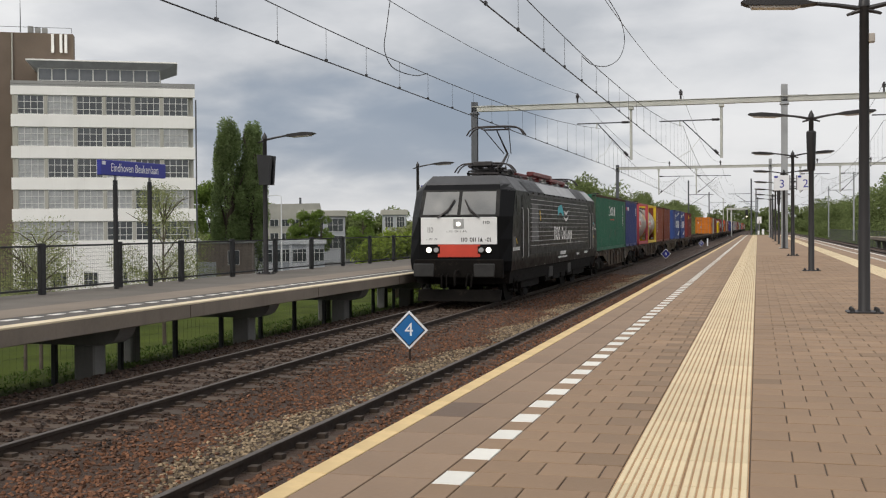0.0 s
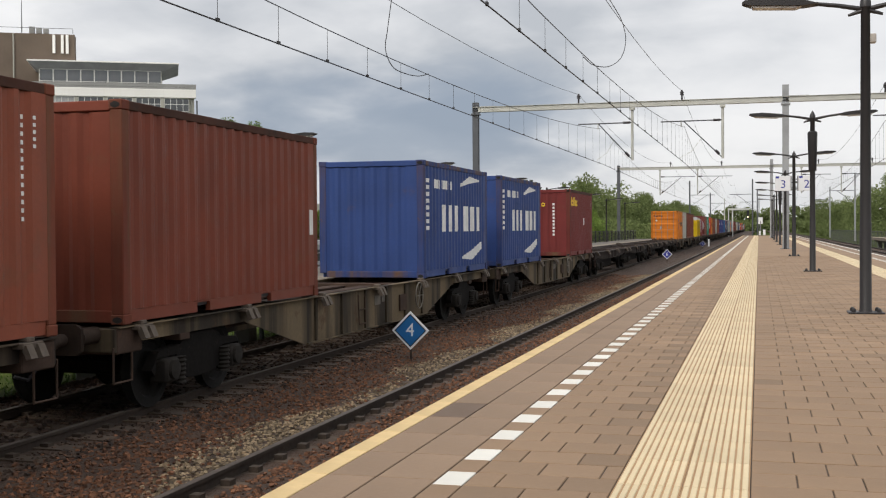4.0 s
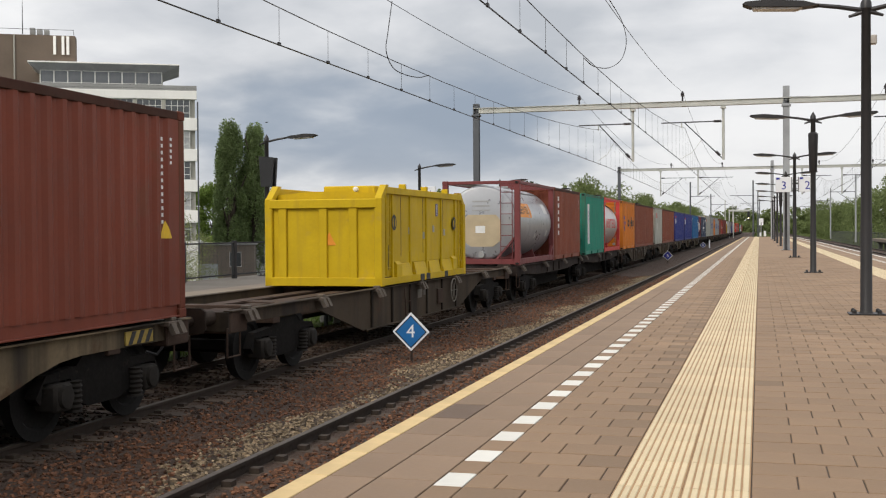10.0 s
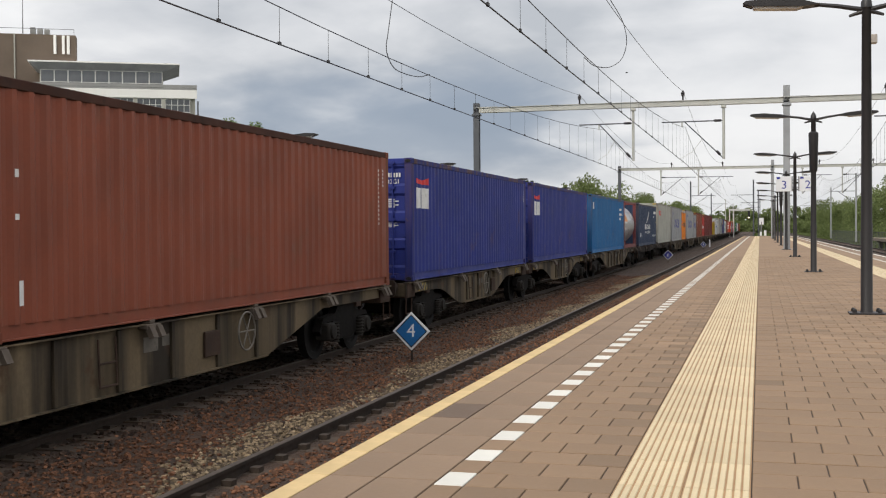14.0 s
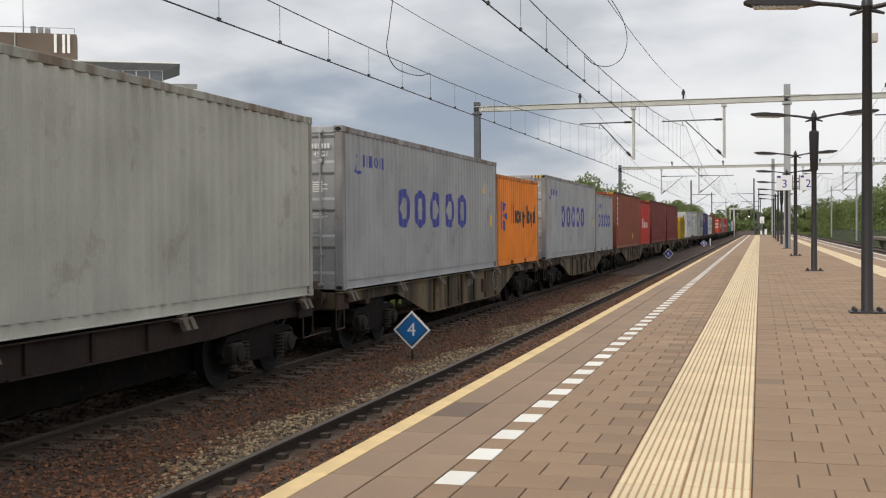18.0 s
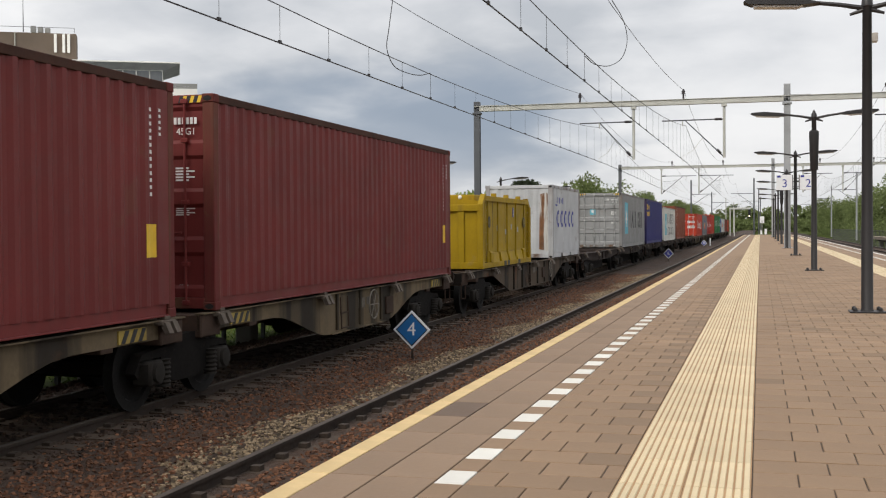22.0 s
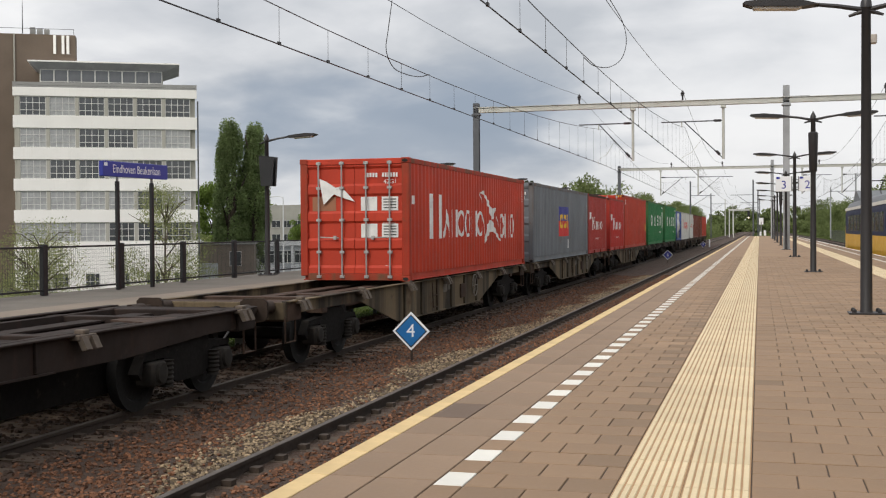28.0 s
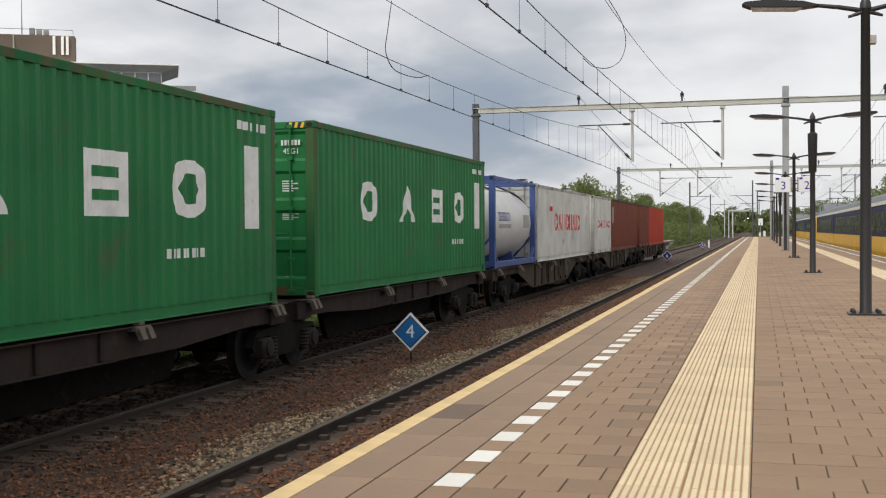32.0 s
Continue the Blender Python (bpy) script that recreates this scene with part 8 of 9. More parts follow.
catenary(XT3, "thin dark overhead wires above the platform track")
catenary(XT2, "overhead wires above the track beyond the platform")
fd = thing("feeder_line", "slack dark feeder cables on the gantry insulators", "cable")
for x in (-9.7, -4.03, 6.4, 12.0):
    for i in range(4):
        y0, y1 = GY[i], GY[i + 1]
        part("cable", MB().tube([(x, y0 + (y1 - y0) * k / 12, 8.42 + 1.25 * (2 * k / 12 - 1) ** 2) for k in range(13)], 0.010, 5, False), WIRE, fd)
part("loop", MB().tube(bend([(-9.1, 28.44, 8.10), (-9.05, 27.94, 7.25), (-9.0, 27.61, 6.7), (-9.0, 28.16, 6.35), (-8.9, 28.88, 6.26), (-8.8, 29.8, 6.30), (-8.72, 30.55, 6.45)]), 0.012, 6), WIRE, fd)
part("loop", MB().tube(bend([(-4.05, 32.69, 8.65), (-4.05, 35.84, 8.56), (-4.08, 37.23, 8.17), (-4.1, 36.1, 7.47), (-4.12, 33.26, 6.82), (-4.15, 30.28, 6.45), (-4.15, 28.43, 6.40)]), 0.012, 6), WIRE, fd)

# ---- office block ----
BAND = mat("cream_spandrel_render", (0.85, 0.84, 0.80), 0.85, 0, 0.05, 0.25, 0.1, 12, streak=0.18, streak_col=(0.60, 0.58, 0.52))
PIERS = mat("grey_beige_mullion", (0.40, 0.39, 0.34), 0.85, 0, 0.1, 0.5, 0.1)
BROWN = mat("brown_brick_tower", (0.155, 0.118, 0.090), 0.92, 0, 0.12, 0.4, 0.2, 8, streak=0.2, streak_col=(0.11, 0.085, 0.065))
PANE = mat("dark_window_pane", (0.070, 0.078, 0.085), 0.08, 0, 0.5, 0.35, 0, spec=0.7)
PALE_PANE = mat("pale_window_pane", (0.36, 0.37, 0.37), 0.25, 0, 0.2, 0.6, 0, spec=0.6)
WFRAME = mat("white_window_bars", (0.66, 0.66, 0.63), 0.6, 0, 0.06, 1, 0)
PH_GLASS = mat("grey_penthouse_glass", (0.13, 0.14, 0.15), 0.15, 0, 0.3, 0.5, 0, spec=0.6)
ROOFING = mat("grey_roof_edge", (0.30, 0.30, 0.29), 0.8, 0, 0.1, 0.5, 0.1)
rb = random.Random(11)


def window_bars(w, h, nx, nz, t=0.06):
    mb = MB().box(0, w, -0.05, 0.03, 0, t).box(0, w, -0.05, 0.03, h - t, h).box(0, t, -0.05, 0.03, 0, h).box(w - t, w, -0.05, 0.03, 0, h)
    for i in range(1, nx):
        mb.box(i * w / nx - t / 2, i * w / nx + t / 2, -0.04, 0.02, t, h - t)
    for z in nz:
        mb.box(t, w - t, -0.045, 0.025, z * h - t / 2, z * h + t / 2)
    return mb


def window(parent, x, y, z, w, h, nx, nz, dim, key):
    wi = part("window", lambda: window_bars(w, h, nx, nz), WFRAME, parent, "", (x, y, z), ("wb", key))
    part("pane", lambda: MB().box(0.03, w - 0.03, 0.0, 0.02, 0.03, h - 0.03), PALE_PANE if dim else PANE, wi, "", None, ("wp", key))


ob = thing("office_block", "seven-storey cream office block with grid windows and brown tower", "office building", Matrix.Translation((-78.5, 109.4, -4.6)) @ pose(0, 0, 0, 0, 0, 28.56))
W = 19.65
part("core", MB().box(0.2, W - 0.2, 0.35, 14, 0, 22.7), PIERS, ob)
part("roof", MB().box(0, W, 0, 14.2, 22.7, 22.95, 0.02), ROOFING, ob)
z = 22.72
rows = [(19.64, 21.77), (16.14, 18.27), (12.70, 14.82), (9.26, 11.38), (5.75, 7.88)]
prev = 22.72
for z0, z1 in rows:
    part("spandrel", MB().box(0, W, -0.05, 0.40, z1, prev, 0.02), BAND, ob)
    prev = z0
part("spandrel", MB().box(0, W, -0.05, 0.40, 2.6, prev, 0.02), BAND, ob)
part("plinth", MB().box(0, W, -0.02, 0.40, 0, 2.6, 0.02), BAND, ob)
for ri, (z0, z1) in enumerate(rows):
    for c in range(6):
        x = 0.72 + c * 3.09
        window(ob, x, 0.12, z0 + 0.02, 2.72, z1 - z0 - 0.04, 4, (0.28, 0.66), rb.random() < 0.40 + (0.4 if (ri, c) in ((0, 1), (1, 1), (3, 0), (3, 1), (3, 2), (2, 4)) else 0), "big")
        part("mullion", lambda: MB().box(-0.17, 0.17, 0.02, 0.30, 0, z1 - z0), PIERS, ob, "", (x - 0.19, 0, z0), "mull")
for x in (0.9, 4.1, 7.4, 10.6, 13.9, 17.0):
    window(ob, x, -0.06, 0.75, 1.55, 1.5, 3, (0.4,), False, "small")
part("parapet_rail", MB().box(0, W, -0.02, 0.06, 22.96, 23.3), ROOFING, ob)
part("side_post", MB().box(W + 0.02, W + 0.18, 0.0, 0.3, 0, 21.5), MAST_DARK, ob)
ph = part("penthouse", MB().box(2.5, 15.9, 3.0, 11, 22.95, 25.4), PIERS, ob)
for i in range(9):
    part("penthouse_window", lambda: window_bars(1.46, 1.95, 1, (0.3,), 0.06), WFRAME, ph, "", (2.6 + i * 1.475, 2.9, 23.15), "phw")
    part("penthouse_pane", lambda: MB().box(0.03, 1.43, 0.0, 0.03, 0.03, 1.92), PH_GLASS, ph, "", (2.6 + i * 1.475, 2.92, 23.15), "phb" + str(i % 4 > 0))
part("penthouse_roof", MB().add([(2.4, 2.95, 25.05), (16.0, 2.95, 25.05), (16.0, 11, 25.05), (2.4, 11, 25.05), (1.42, 2.06, 25.81), (17.75, 2.06, 25.81), (17.75, 12.1, 25.81), (1.42, 12.1, 25.81)], [(3, 2, 1, 0), (4, 5, 6, 7), (0, 1, 5, 4), (1, 2, 6, 5), (2, 3, 7, 6), (3, 0, 4, 7)]), MAST, ob)
part("roof_edge", MB().box(1.35, 17.80, 2.0, 12.2, 25.812, 25.98, 0.02), BAND, ob)
part("tower", MB().box(-14, 5.8, 11, 13.2, 0, 30.3, 0.03), BROWN, ob)
part("downpipe", MB().tube([(-1.1, 10.9, 0), (-1.1, 10.9, 30.3)], 0.09, 8), PIERS, ob)
for x, h in ((-7.0, 9.0), (-6.6, 3.2), (-3.0, 7.0), (-0.2, 4.2)):
    part("antenna", MB().tube([(x, 11.4, 30.4), (x, 11.4, 30.4 + h)], [0.07, 0.03], 6), MAST_DARK, ob)
for x in (3.3, 4.25, 4.8):
    part("antenna_panel", MB().box(x, x + 0.32, 10.7, 10.9, 28.0, 30.2, 0.03), BAND, ob)
for x in (-4.5, -3.6, 0.6, 1.4, 2.2):
    part("roof_unit", MB().box(x, x + 0.6, 11.5, 12.2, 30.4, 30.4 + 0.5 + (x % 1) * 0.5, 0.03), ROOFING, ob)
part("roof_rail", MB().tube([(-8, 11.2, 31.0), (5.6, 11.2, 31.0)], 0.03, 5).tube([(5.6, 11.2, 30.4), (5.6, 11.2, 31.0)], 0.03, 5), MAST_DARK, ob)

LOWBRICK = mat("grey_brown_brick", (0.20, 0.165, 0.135), 0.9, 0, 0.15, 0.5, 0.2, 8)
PALE = mat("white_cladding", (0.62, 0.63, 0.64), 0.7, 0, 0.08, 0.5, 0.05)
GREYP = mat("grey_panel", (0.38, 0.40, 0.42), 0.7, 0, 0.1, 0.5, 0.05)
lb = thing("workshop", "low grey-brown brick workshop with a flat roof", "building", Matrix.Translation((-74.5, 134.0, -4.6)) @ pose(0, 0, 0, 0, 0, 18))
part("wall", MB().box(0, 12.0, 0, 9, 0, 5.1), LOWBRICK, lb)
part("roof", MB().box(-0.2, 12.2, -0.2, 9.2, 5.1, 5.4, 0.03), ROOFING, lb)
for x in (3.4, 8.9):
    window(lb, x, -0.06, 2.3, 1.5, 1.9, 1, (), False, "lbw")
part("garage_door", MB().box(4.9, 7.4, -0.06, 0.02, 0, 2.7), GREYP, lb)
for x in (1.0, 4.5, 8.0):
    part("skylight", MB().lathe([(5.4, 0.6), (5.65, 0.5), (5.8, 0.1)], "z", (x, 3, 0), 14), PALE, lb)
wc = thing("office_pavilion", "low white clad pavilion with a band of windows", "building", Matrix.Translation((-65.9, 138.6, -4.6)) @ pose(0, 0, 0, 0, 0, 47))
part("wall", MB().box(0, 13.0, 0.12, 9, 0, 5.3), GREYP, wc)
part("roof", MB().box(-0.2, 13.2, -0.1, 9.2, 4.8, 5.4, 0.03), PALE, wc)
for i in range(5):
    window(wc, 0.7 + i * 2.5, 0.05, 2.5, 2.2, 1.7, 3, (0.7,), False, "wcw")
    part("white_post", lambda: MB().box(-0.18, 0.18, 0.0, 0.1, 0, 4.8), PALE, wc, "", (0.4 + i * 2.5, 0, 0), "wcp")
    part("sill_panel", lambda: MB().box(0, 2.1, 0.03, 0.1, 0.9, 2.3), PALE if i % 2 else GREYP, wc, "", (0.7 + i * 2.5, 0, 0), "wcs" + str(i % 2))
fo = thing("concrete_office", "distant grey concrete office with stepped roof", "office building", Matrix.Translation((-106.5, 241.0, -4.6)) @ pose(0, 0, 0, 0, 0, 45))
part("wall", MB().box(0, 13.5, 0, 14, 0, 11.0), PIERS, fo)
part("roof_storey", MB().prism([(0, 11.0), (13.5, 11.0), (13.0, 12.9), (0, 12.6)], "y", 0.5, 10), PIERS, fo)
part("chimney", MB().box(8.7, 9.1, 2, 2.4, 12.8, 14.2), MAST_DARK, fo)
for r in range(3):
    for c in range(5):
        window(fo, 0.5 + c * 2.6, -0.08, 1.4 + r * 3.1, 2.1, 1.6, 2, (), False, "fow")
for x, y, w, h, r in ((-86.5, 214.0, 8.0, 10.6, 30), (-86.0, 262.0, 5.5, 11.4, 20), (-78.0, 265.0, 6.5, 11.6, 20), (-70.0, 268.0, 6.0, 11.2, 20)):
    q = thing("concrete_pavilion", "distant pale concrete pavilion among trees", "building", Matrix.Translation((x, y, -4.6)) @ pose(0, 0, 0, 0, 0, r), "pavilions behind the trees")
    part("wall", MB().box(0, w, 0, 8, 0, h - 1.2), GREYP, q)
    part("roof", MB().box(-0.4, w + 0.4, -0.4, 8.4, h - 1.2, h, 0.05), PIERS, q)
    for c in range(2):
        window(q, 0.4 + c * w / 2, -0.08, h - 4.2, w / 2 - 0.8, 2.6, 3, (0.5,), False, ("qw", w))
        window(q, 0.4 + c * w / 2, -0.08, h - 7.6, w / 2 - 0.8, 2.6, 3, (0.5,), False, ("qw", w))
for x, y, h in ((-50.5, 118.0, 6.0),):
    sl = thing("street_lamp", "slender pale street lamp beyond the platform fence", "street lamp", Matrix.Translation((x, y, -4.4 if h > 3 else -2.2)), "street lamps")
    hh = h + (4.4 if h > 3 else 1.4)
    part("pole", MB().tube([(0, 0, 0), (0, 0, hh - 0.5), (0.0, -0.05, hh - 0.1), (-0.5, -0.05, hh), (-1.2, -0.05, hh - 0.02)], [0.09, 0.06, 0.05, 0.045, 0.04], 8), PALE, sl)
    part("head", MB().box(-1.9, -1.1, -0.17, 0.07, hh - 0.08, hh + 0.05, 0.03), PALE, sl)
ASPH = mat("car_park_asphalt", (0.07, 0.068, 0.065), 0.9, 0, 0.2, 0.4, 0.3, 20)
cp = part("car_park", MB().box(-110, -34, 66, 240, -4.62, -4.40), ASPH)
tagged(cp, "asphalt yard in front of the buildings", "car park", "", "structure")

# ---- trees ----
BARK = mat("grey_brown_bark", (0.09, 0.07, 0.055), 0.95, 0, 0.3, 3, 0.6, 20, depth=0.02)


def leaf_mat(name, col, var=0.35):
    m = mat(name, col, 0.75, 0, var, 0.5, 0, spec=0.2)
    N, L = m.node_tree.nodes, m.node_tree.links
    bs = N["Principled BSDF"]
    src = bs.inputs["Base Color"].links[0].from_socket
    ge = N.new("ShaderNodeNewGeometry")
    hs = N.new("ShaderNodeHueSaturation")
    mr = N.new("ShaderNodeMapRange")
    mr.inputs["To Min"].default_value, mr.inputs["To Max"].default_value = 0.75, 1.35
    L.new(ge.outputs["Random Per Island"], mr.inputs["Value"])
    L.new(mr.outputs["Result"], hs.inputs["Value"])
    L.new(src, hs.inputs["Color"])
    L.new(hs.outputs["Color"], bs.inputs["Base Color"])
    # light shines through thin leaves
    tr = N.new("ShaderNodeBsdfTranslucent")
    L.new(hs.outputs["Color"], tr.inputs["Color"])
    mx = N.new("ShaderNodeMixShader")
    mx.inputs[0].default_value = 0.45
    L.new(bs.outputs[0], mx.inputs[1]); L.new(tr.outputs[0], mx.inputs[2])
    L.new(mx.outputs[0], N["Material Output"].inputs["Surface"])
    return m


LEAF_SPRING = leaf_mat("spring_leaves", (0.215, 0.275, 0.048))
LEAF_MID = leaf_mat("green_leaves", (0.165, 0.235, 0.055))
LEAF_POPLAR = leaf_mat("poplar_leaves", (0.185, 0.245, 0.10))
LEAF_DARK = leaf_mat("conifer_needles", (0.055, 0.070, 0.038))
LEAF_PALE = leaf_mat("young_pale_leaves", (0.25, 0.275, 0.115))
LEAF_OLIVE = leaf_mat("olive_wood_leaves", (0.17, 0.21, 0.08))


def leaf_mesh(name, n, blobs, size, seed, material, flat=0.0):
    """n small leaves on the shells of egg-shaped clumps: (centre, radii)."""
    g = np.random.default_rng(seed)
    B = np.array([[*c, *r] for c, r in blobs], float)
    w = B[:, 3] * B[:, 4] + B[:, 4] * B[:, 5] + B[:, 3] * B[:, 5]
    k = g.choice(len(B), n, p=w / w.sum())
    d = g.normal(size=(n, 3))
    d /= np.linalg.norm(d, axis=1)[:, None]
    rad = 1 - 0.45 * g.random(n) ** 1.6 + 0.10 * g.normal(size=n)
    c = B[k, :3] + d * B[k, 3:] * rad[:, None]
    a = g.normal(size=(n, 3)); a /= np.linalg.norm(a, axis=1)[:, None]
    b = np.cross(a, g.normal(size=(n, 3))); b /= np.linalg.norm(b, axis=1)[:, None]
    s = (size * g.uniform(0.6, 1.3, n))[:, None]
    P = np.stack([c - a * s, c + b * s * 0.55, c + a * s, c - b * s * 0.55], 1).reshape(-1, 3)
    F = np.arange(4 * n).reshape(-1, 4)
    me = bpy.data.meshes.new(name)
    me.from_pydata(P.tolist(), [], F.tolist())
    me.materials.append(material)
    return me


def crown_blobs(g, base, H, R, z0, n):
    """Clumps that fill an uneven crown."""
    out = []
    for i in range(n):
        f = g.random()
        z = z0 + (H - z0) * (0.08 + 0.86 * f)
        w = R * math.sqrt(max(0.08, 1 - (2 * f - 0.85) ** 2 / 1.5))
        a = g.random() * 2 * math.pi
        q = w * (0.35 + 0.5 * g.random())
        r = R * (0.22 + 0.22 * g.random())
        out.append(((base[0] + q * math.cos(a), base[1] + q * math.sin(a), base[2] + z), (r, r, r * 0.8)))
    return out


def tree(x, y, z, H, R, leaf, n, size, label, seed, stem=0.3, group="trees by the station", kind="round", limbs=5):
    g = random.Random(seed)
    th = thing("tree", label, "tree", Matrix.Translation((x, y, z)), group)
    rt = (H * 0.022 + 0.04) * (0.4 if leaf is LEAF_PALE and H < 9 and y < 60 else 1.0)
    part("trunk", MB().tube([(0, 0, -0.3), (0.03 * H * g.uniform(-0.3, 0.3), 0.0, H * 0.3), (0.02 * H * g.uniform(-1, 1), 0.02 * H, H * 0.62), (0, 0, H * 0.93)], [rt * 1.25, rt, rt * 0.6, rt * 0.12], 9), BARK, th)
    for i in range(limbs):
        a, f = g.random() * 6.28, stem + 0.5 * g.random()
        q = R * g.uniform(0.5, 0.85)
        up = H * (0.30 if kind == "column" else 0.16)
        part("limb", MB().tube([(0, 0, H * f), (q * 0.5 * math.cos(a), q * 0.5 * math.sin(a), H * f + up * 0.6), (q * math.cos(a), q * math.sin(a), min(H * 0.97, H * f + up))], [rt * 0.45, rt * 0.28, rt * 0.08], 6), BARK, th)
    if kind == "column":
        bl = []
        for i in range(110):
            f = g.random()
            w = R * (math.sin(math.pi * min(1, 0.30 + 0.60 * f)) ** 0.75)
            a = g.random() * 6.28
            bl.append(((w * 0.66 * math.cos(a), w * 0.66 * math.sin(a), H * (0.06 + 0.86 * f)), (R * 0.27, R * 0.27, H * 0.08)))
    elif kind == "cone":
        bl = []
        for i in range(60):
            f = g.random() ** 0.8
            w = R * (1 - 0.55 * f) * (0.75 + 0.3 * g.random())
            a = g.random() * 6.28
            bl.append(((w * 0.66 * math.cos(a), w * 0.66 * math.sin(a), H * (0.05 + 0.88 * f)), (R * 0.30, R * 0.30, H * 0.05)))
    else:
        bl = crown_blobs(g, (0, 0, 0), H, R, H * stem, 26)
    me = leaf_mesh("crown", n, bl, size, seed, leaf)
    cr = new("crown", me)
    cr.parent = th
    return th


tree(-67.3, 140.0, -4.6, 21.9, 2.75, LEAF_POPLAR, 46000, 0.14, "tall dark green columnar poplar", 1, 0.1, "poplars", "column", 10)
tree(-64.9, 142.0, -4.6, 21.7, 2.45, LEAF_POPLAR, 46000, 0.14, "tall dark green columnar poplar", 2, 0.1, "poplars", "column", 10)
tree(-66.4, 143.5, -4.6, 15.5, 2.6, LEAF_POPLAR, 12000, 0.15, "dark green columnar poplar behind its neighbours", 22, 0.1, "poplars", "column", 8)
tree(-76.0, 152.0, -4.6, 13.6, 3.2, LEAF_MID, 9000, 0.18, "bushy green tree beside the office block", 3, 0.2)
for x, y, H, R, n, sd in ((-27.6, 50.2, 8.3, 2.6, 15000, 4), (-30.2, 44.0, 6.6, 2.5, 9000, 5), (-32.4, 46.0, 6.3, 2.4, 8000, 6)):
    tree(x, y, -4.2, H, R, LEAF_PALE, n, 0.042, "slender young tree with thin pale spring leaves", sd, 0.38, limbs=16)
for i, (x, y, H, R, lf) in enumerate([(-19.6, 62.0, 4.2, 2.2, LEAF_SPRING), (-20.3, 67.0, 4.6, 2.3, LEAF_PALE), (-19.6, 72.5, 4.8, 2.3, LEAF_SPRING), (-18.8, 75.5, 6.5, 2.6, LEAF_SPRING), (-18.4, 80.0, 7.0, 2.5, LEAF_SPRING),
                                   (-19.5, 88.0, 5.2, 2.4, LEAF_SPRING), (-18.0, 108.0, 5.6, 2.6, LEAF_MID), (-19.0, 116.0, 6.0, 2.8, LEAF_SPRING), (-18.0, 126.0, 6.2, 2.8, LEAF_MID), (-20.0, 136.0, 6.6, 3.0, LEAF_MID)]):
    tree(x, y, -2.2, H, R, lf, 7000, 0.125, "bright green leafy shrub tree behind the fence", 30 + i, 0.12, "shrub trees behind the fence")
tree(-19.7, 98.5, -2.0, 9.0, 2.35, LEAF_DARK, 26000, 0.12, "dense blackish green tree behind the fence", 50, 0.2, "dark trees", "round", 8)
for i, (x, y, H, R, lf) in enumerate([(-84.0, 205.0, 10.4, 2.7, LEAF_MID), (-80.5, 207.0, 10.4, 2.7, LEAF_MID), (-73.0, 210.0, 9.9, 3.0, LEAF_MID), (-62.5, 215.0, 9.4, 3.0, LEAF_MID), (-56.0, 220.0, 9.4, 3.0, LEAF_MID), (-53.0, 200.0, 9.0, 3.2, LEAF_MID), (-45.0, 170.0, 7.5, 3.6, LEAF_PALE), (-40.5, 168.0, 7.2, 3.4, LEAF_PALE), (-36.0, 172.0, 7.6, 3.4, LEAF_SPRING), (-48.5, 160.0, 6.6, 3.2, LEAF_PALE), (-31.0, 150.0, 9.0, 3.4, LEAF_SPRING), (-27.0, 140.0, 9.0, 3.2, LEAF_SPRING)]):
    tree(x, y, -4.5, H, R, lf, 9000, 0.15, "leafy green street tree among low buildings", 60 + i, 0.2, "street trees")


def wood(name, spots, leaf, n, size, seed, label):
    """A far wood: a long mass of leafy clumps over dark stems."""
    g = random.Random(seed)
    bl = []
    for x, y, z, H, R in spots:
        for k in range(12):
            f = g.random()
            a = g.random() * 6.28
            r = R * g.uniform(0.3, 0.5)
            q = R * (1 - 0.6 * f) * g.random()
            bl.append(((x + q * math.cos(a), y + q * math.sin(a), z + H * (0.05 + 0.88 * f)), (r, r, r * 0.85)))
    ob = new(name, leaf_mesh(name, n, bl, size, seed, leaf))
    return tagged(ob, label, "woodland", "", "stuff")


g0 = random.Random(77)
wood("line_side_bushes", [(-16.8 + g0.uniform(-1.2, 1.2), 142 + i * 3.4, -1.2, g0.uniform(3.0, 4.6), 2.4) for i in range(100)], LEAF_OLIVE, 40000, 0.22, 86, "low bushes at the foot of the wood along the railway")
wood("far_end_bushes", [(-26 + i * 1.6, 720 + g0.uniform(-10, 20), -2, g0.uniform(5, 8), 5.0) for i in range(36)], LEAF_OLIVE, 14000, 0.8, 87, "hazy bushes at the far end of the line")
wood("far_wood", [(-150 + i * 2.8 + g0.uniform(-2, 2), 300 + g0.uniform(-12, 18), -4.5, g0.uniform(11.0, 13.0), 5.0) for i in range(44)], LEAF_OLIVE, 60000, 0.5, 81, "distant green wood behind the office roofs")
wood("line_side_wood", [(-24 - i * 0.10 + g0.uniform(-4, 3), 150 + i * 6.5, -2.5, g0.uniform(9.0, 12.5) + i * 0.06, 4.0) for i in range(72)], LEAF_OLIVE, 120000, 0.24, 82, "leafy wood along the outer side of the railway")
wood("line_side_wood", [(-52 - i * 0.4 + g0.uniform(-6, 6), 190 + i * 8, -3.5, g0.uniform(11.0, 15.0), 5.0) for i in range(40)], LEAF_OLIVE, 24000, 0.6, 85, "leafy wood further from the railway")
wood("east_wood", [(23.0 + g0.uniform(-2.5, 6), 105 + i * 5.0, -1.2, g0.uniform(9.5, 13.5), 3.8) for i in range(80)], LEAF_OLIVE, 125000, 0.23, 83, "dense green trees along the eastern track")
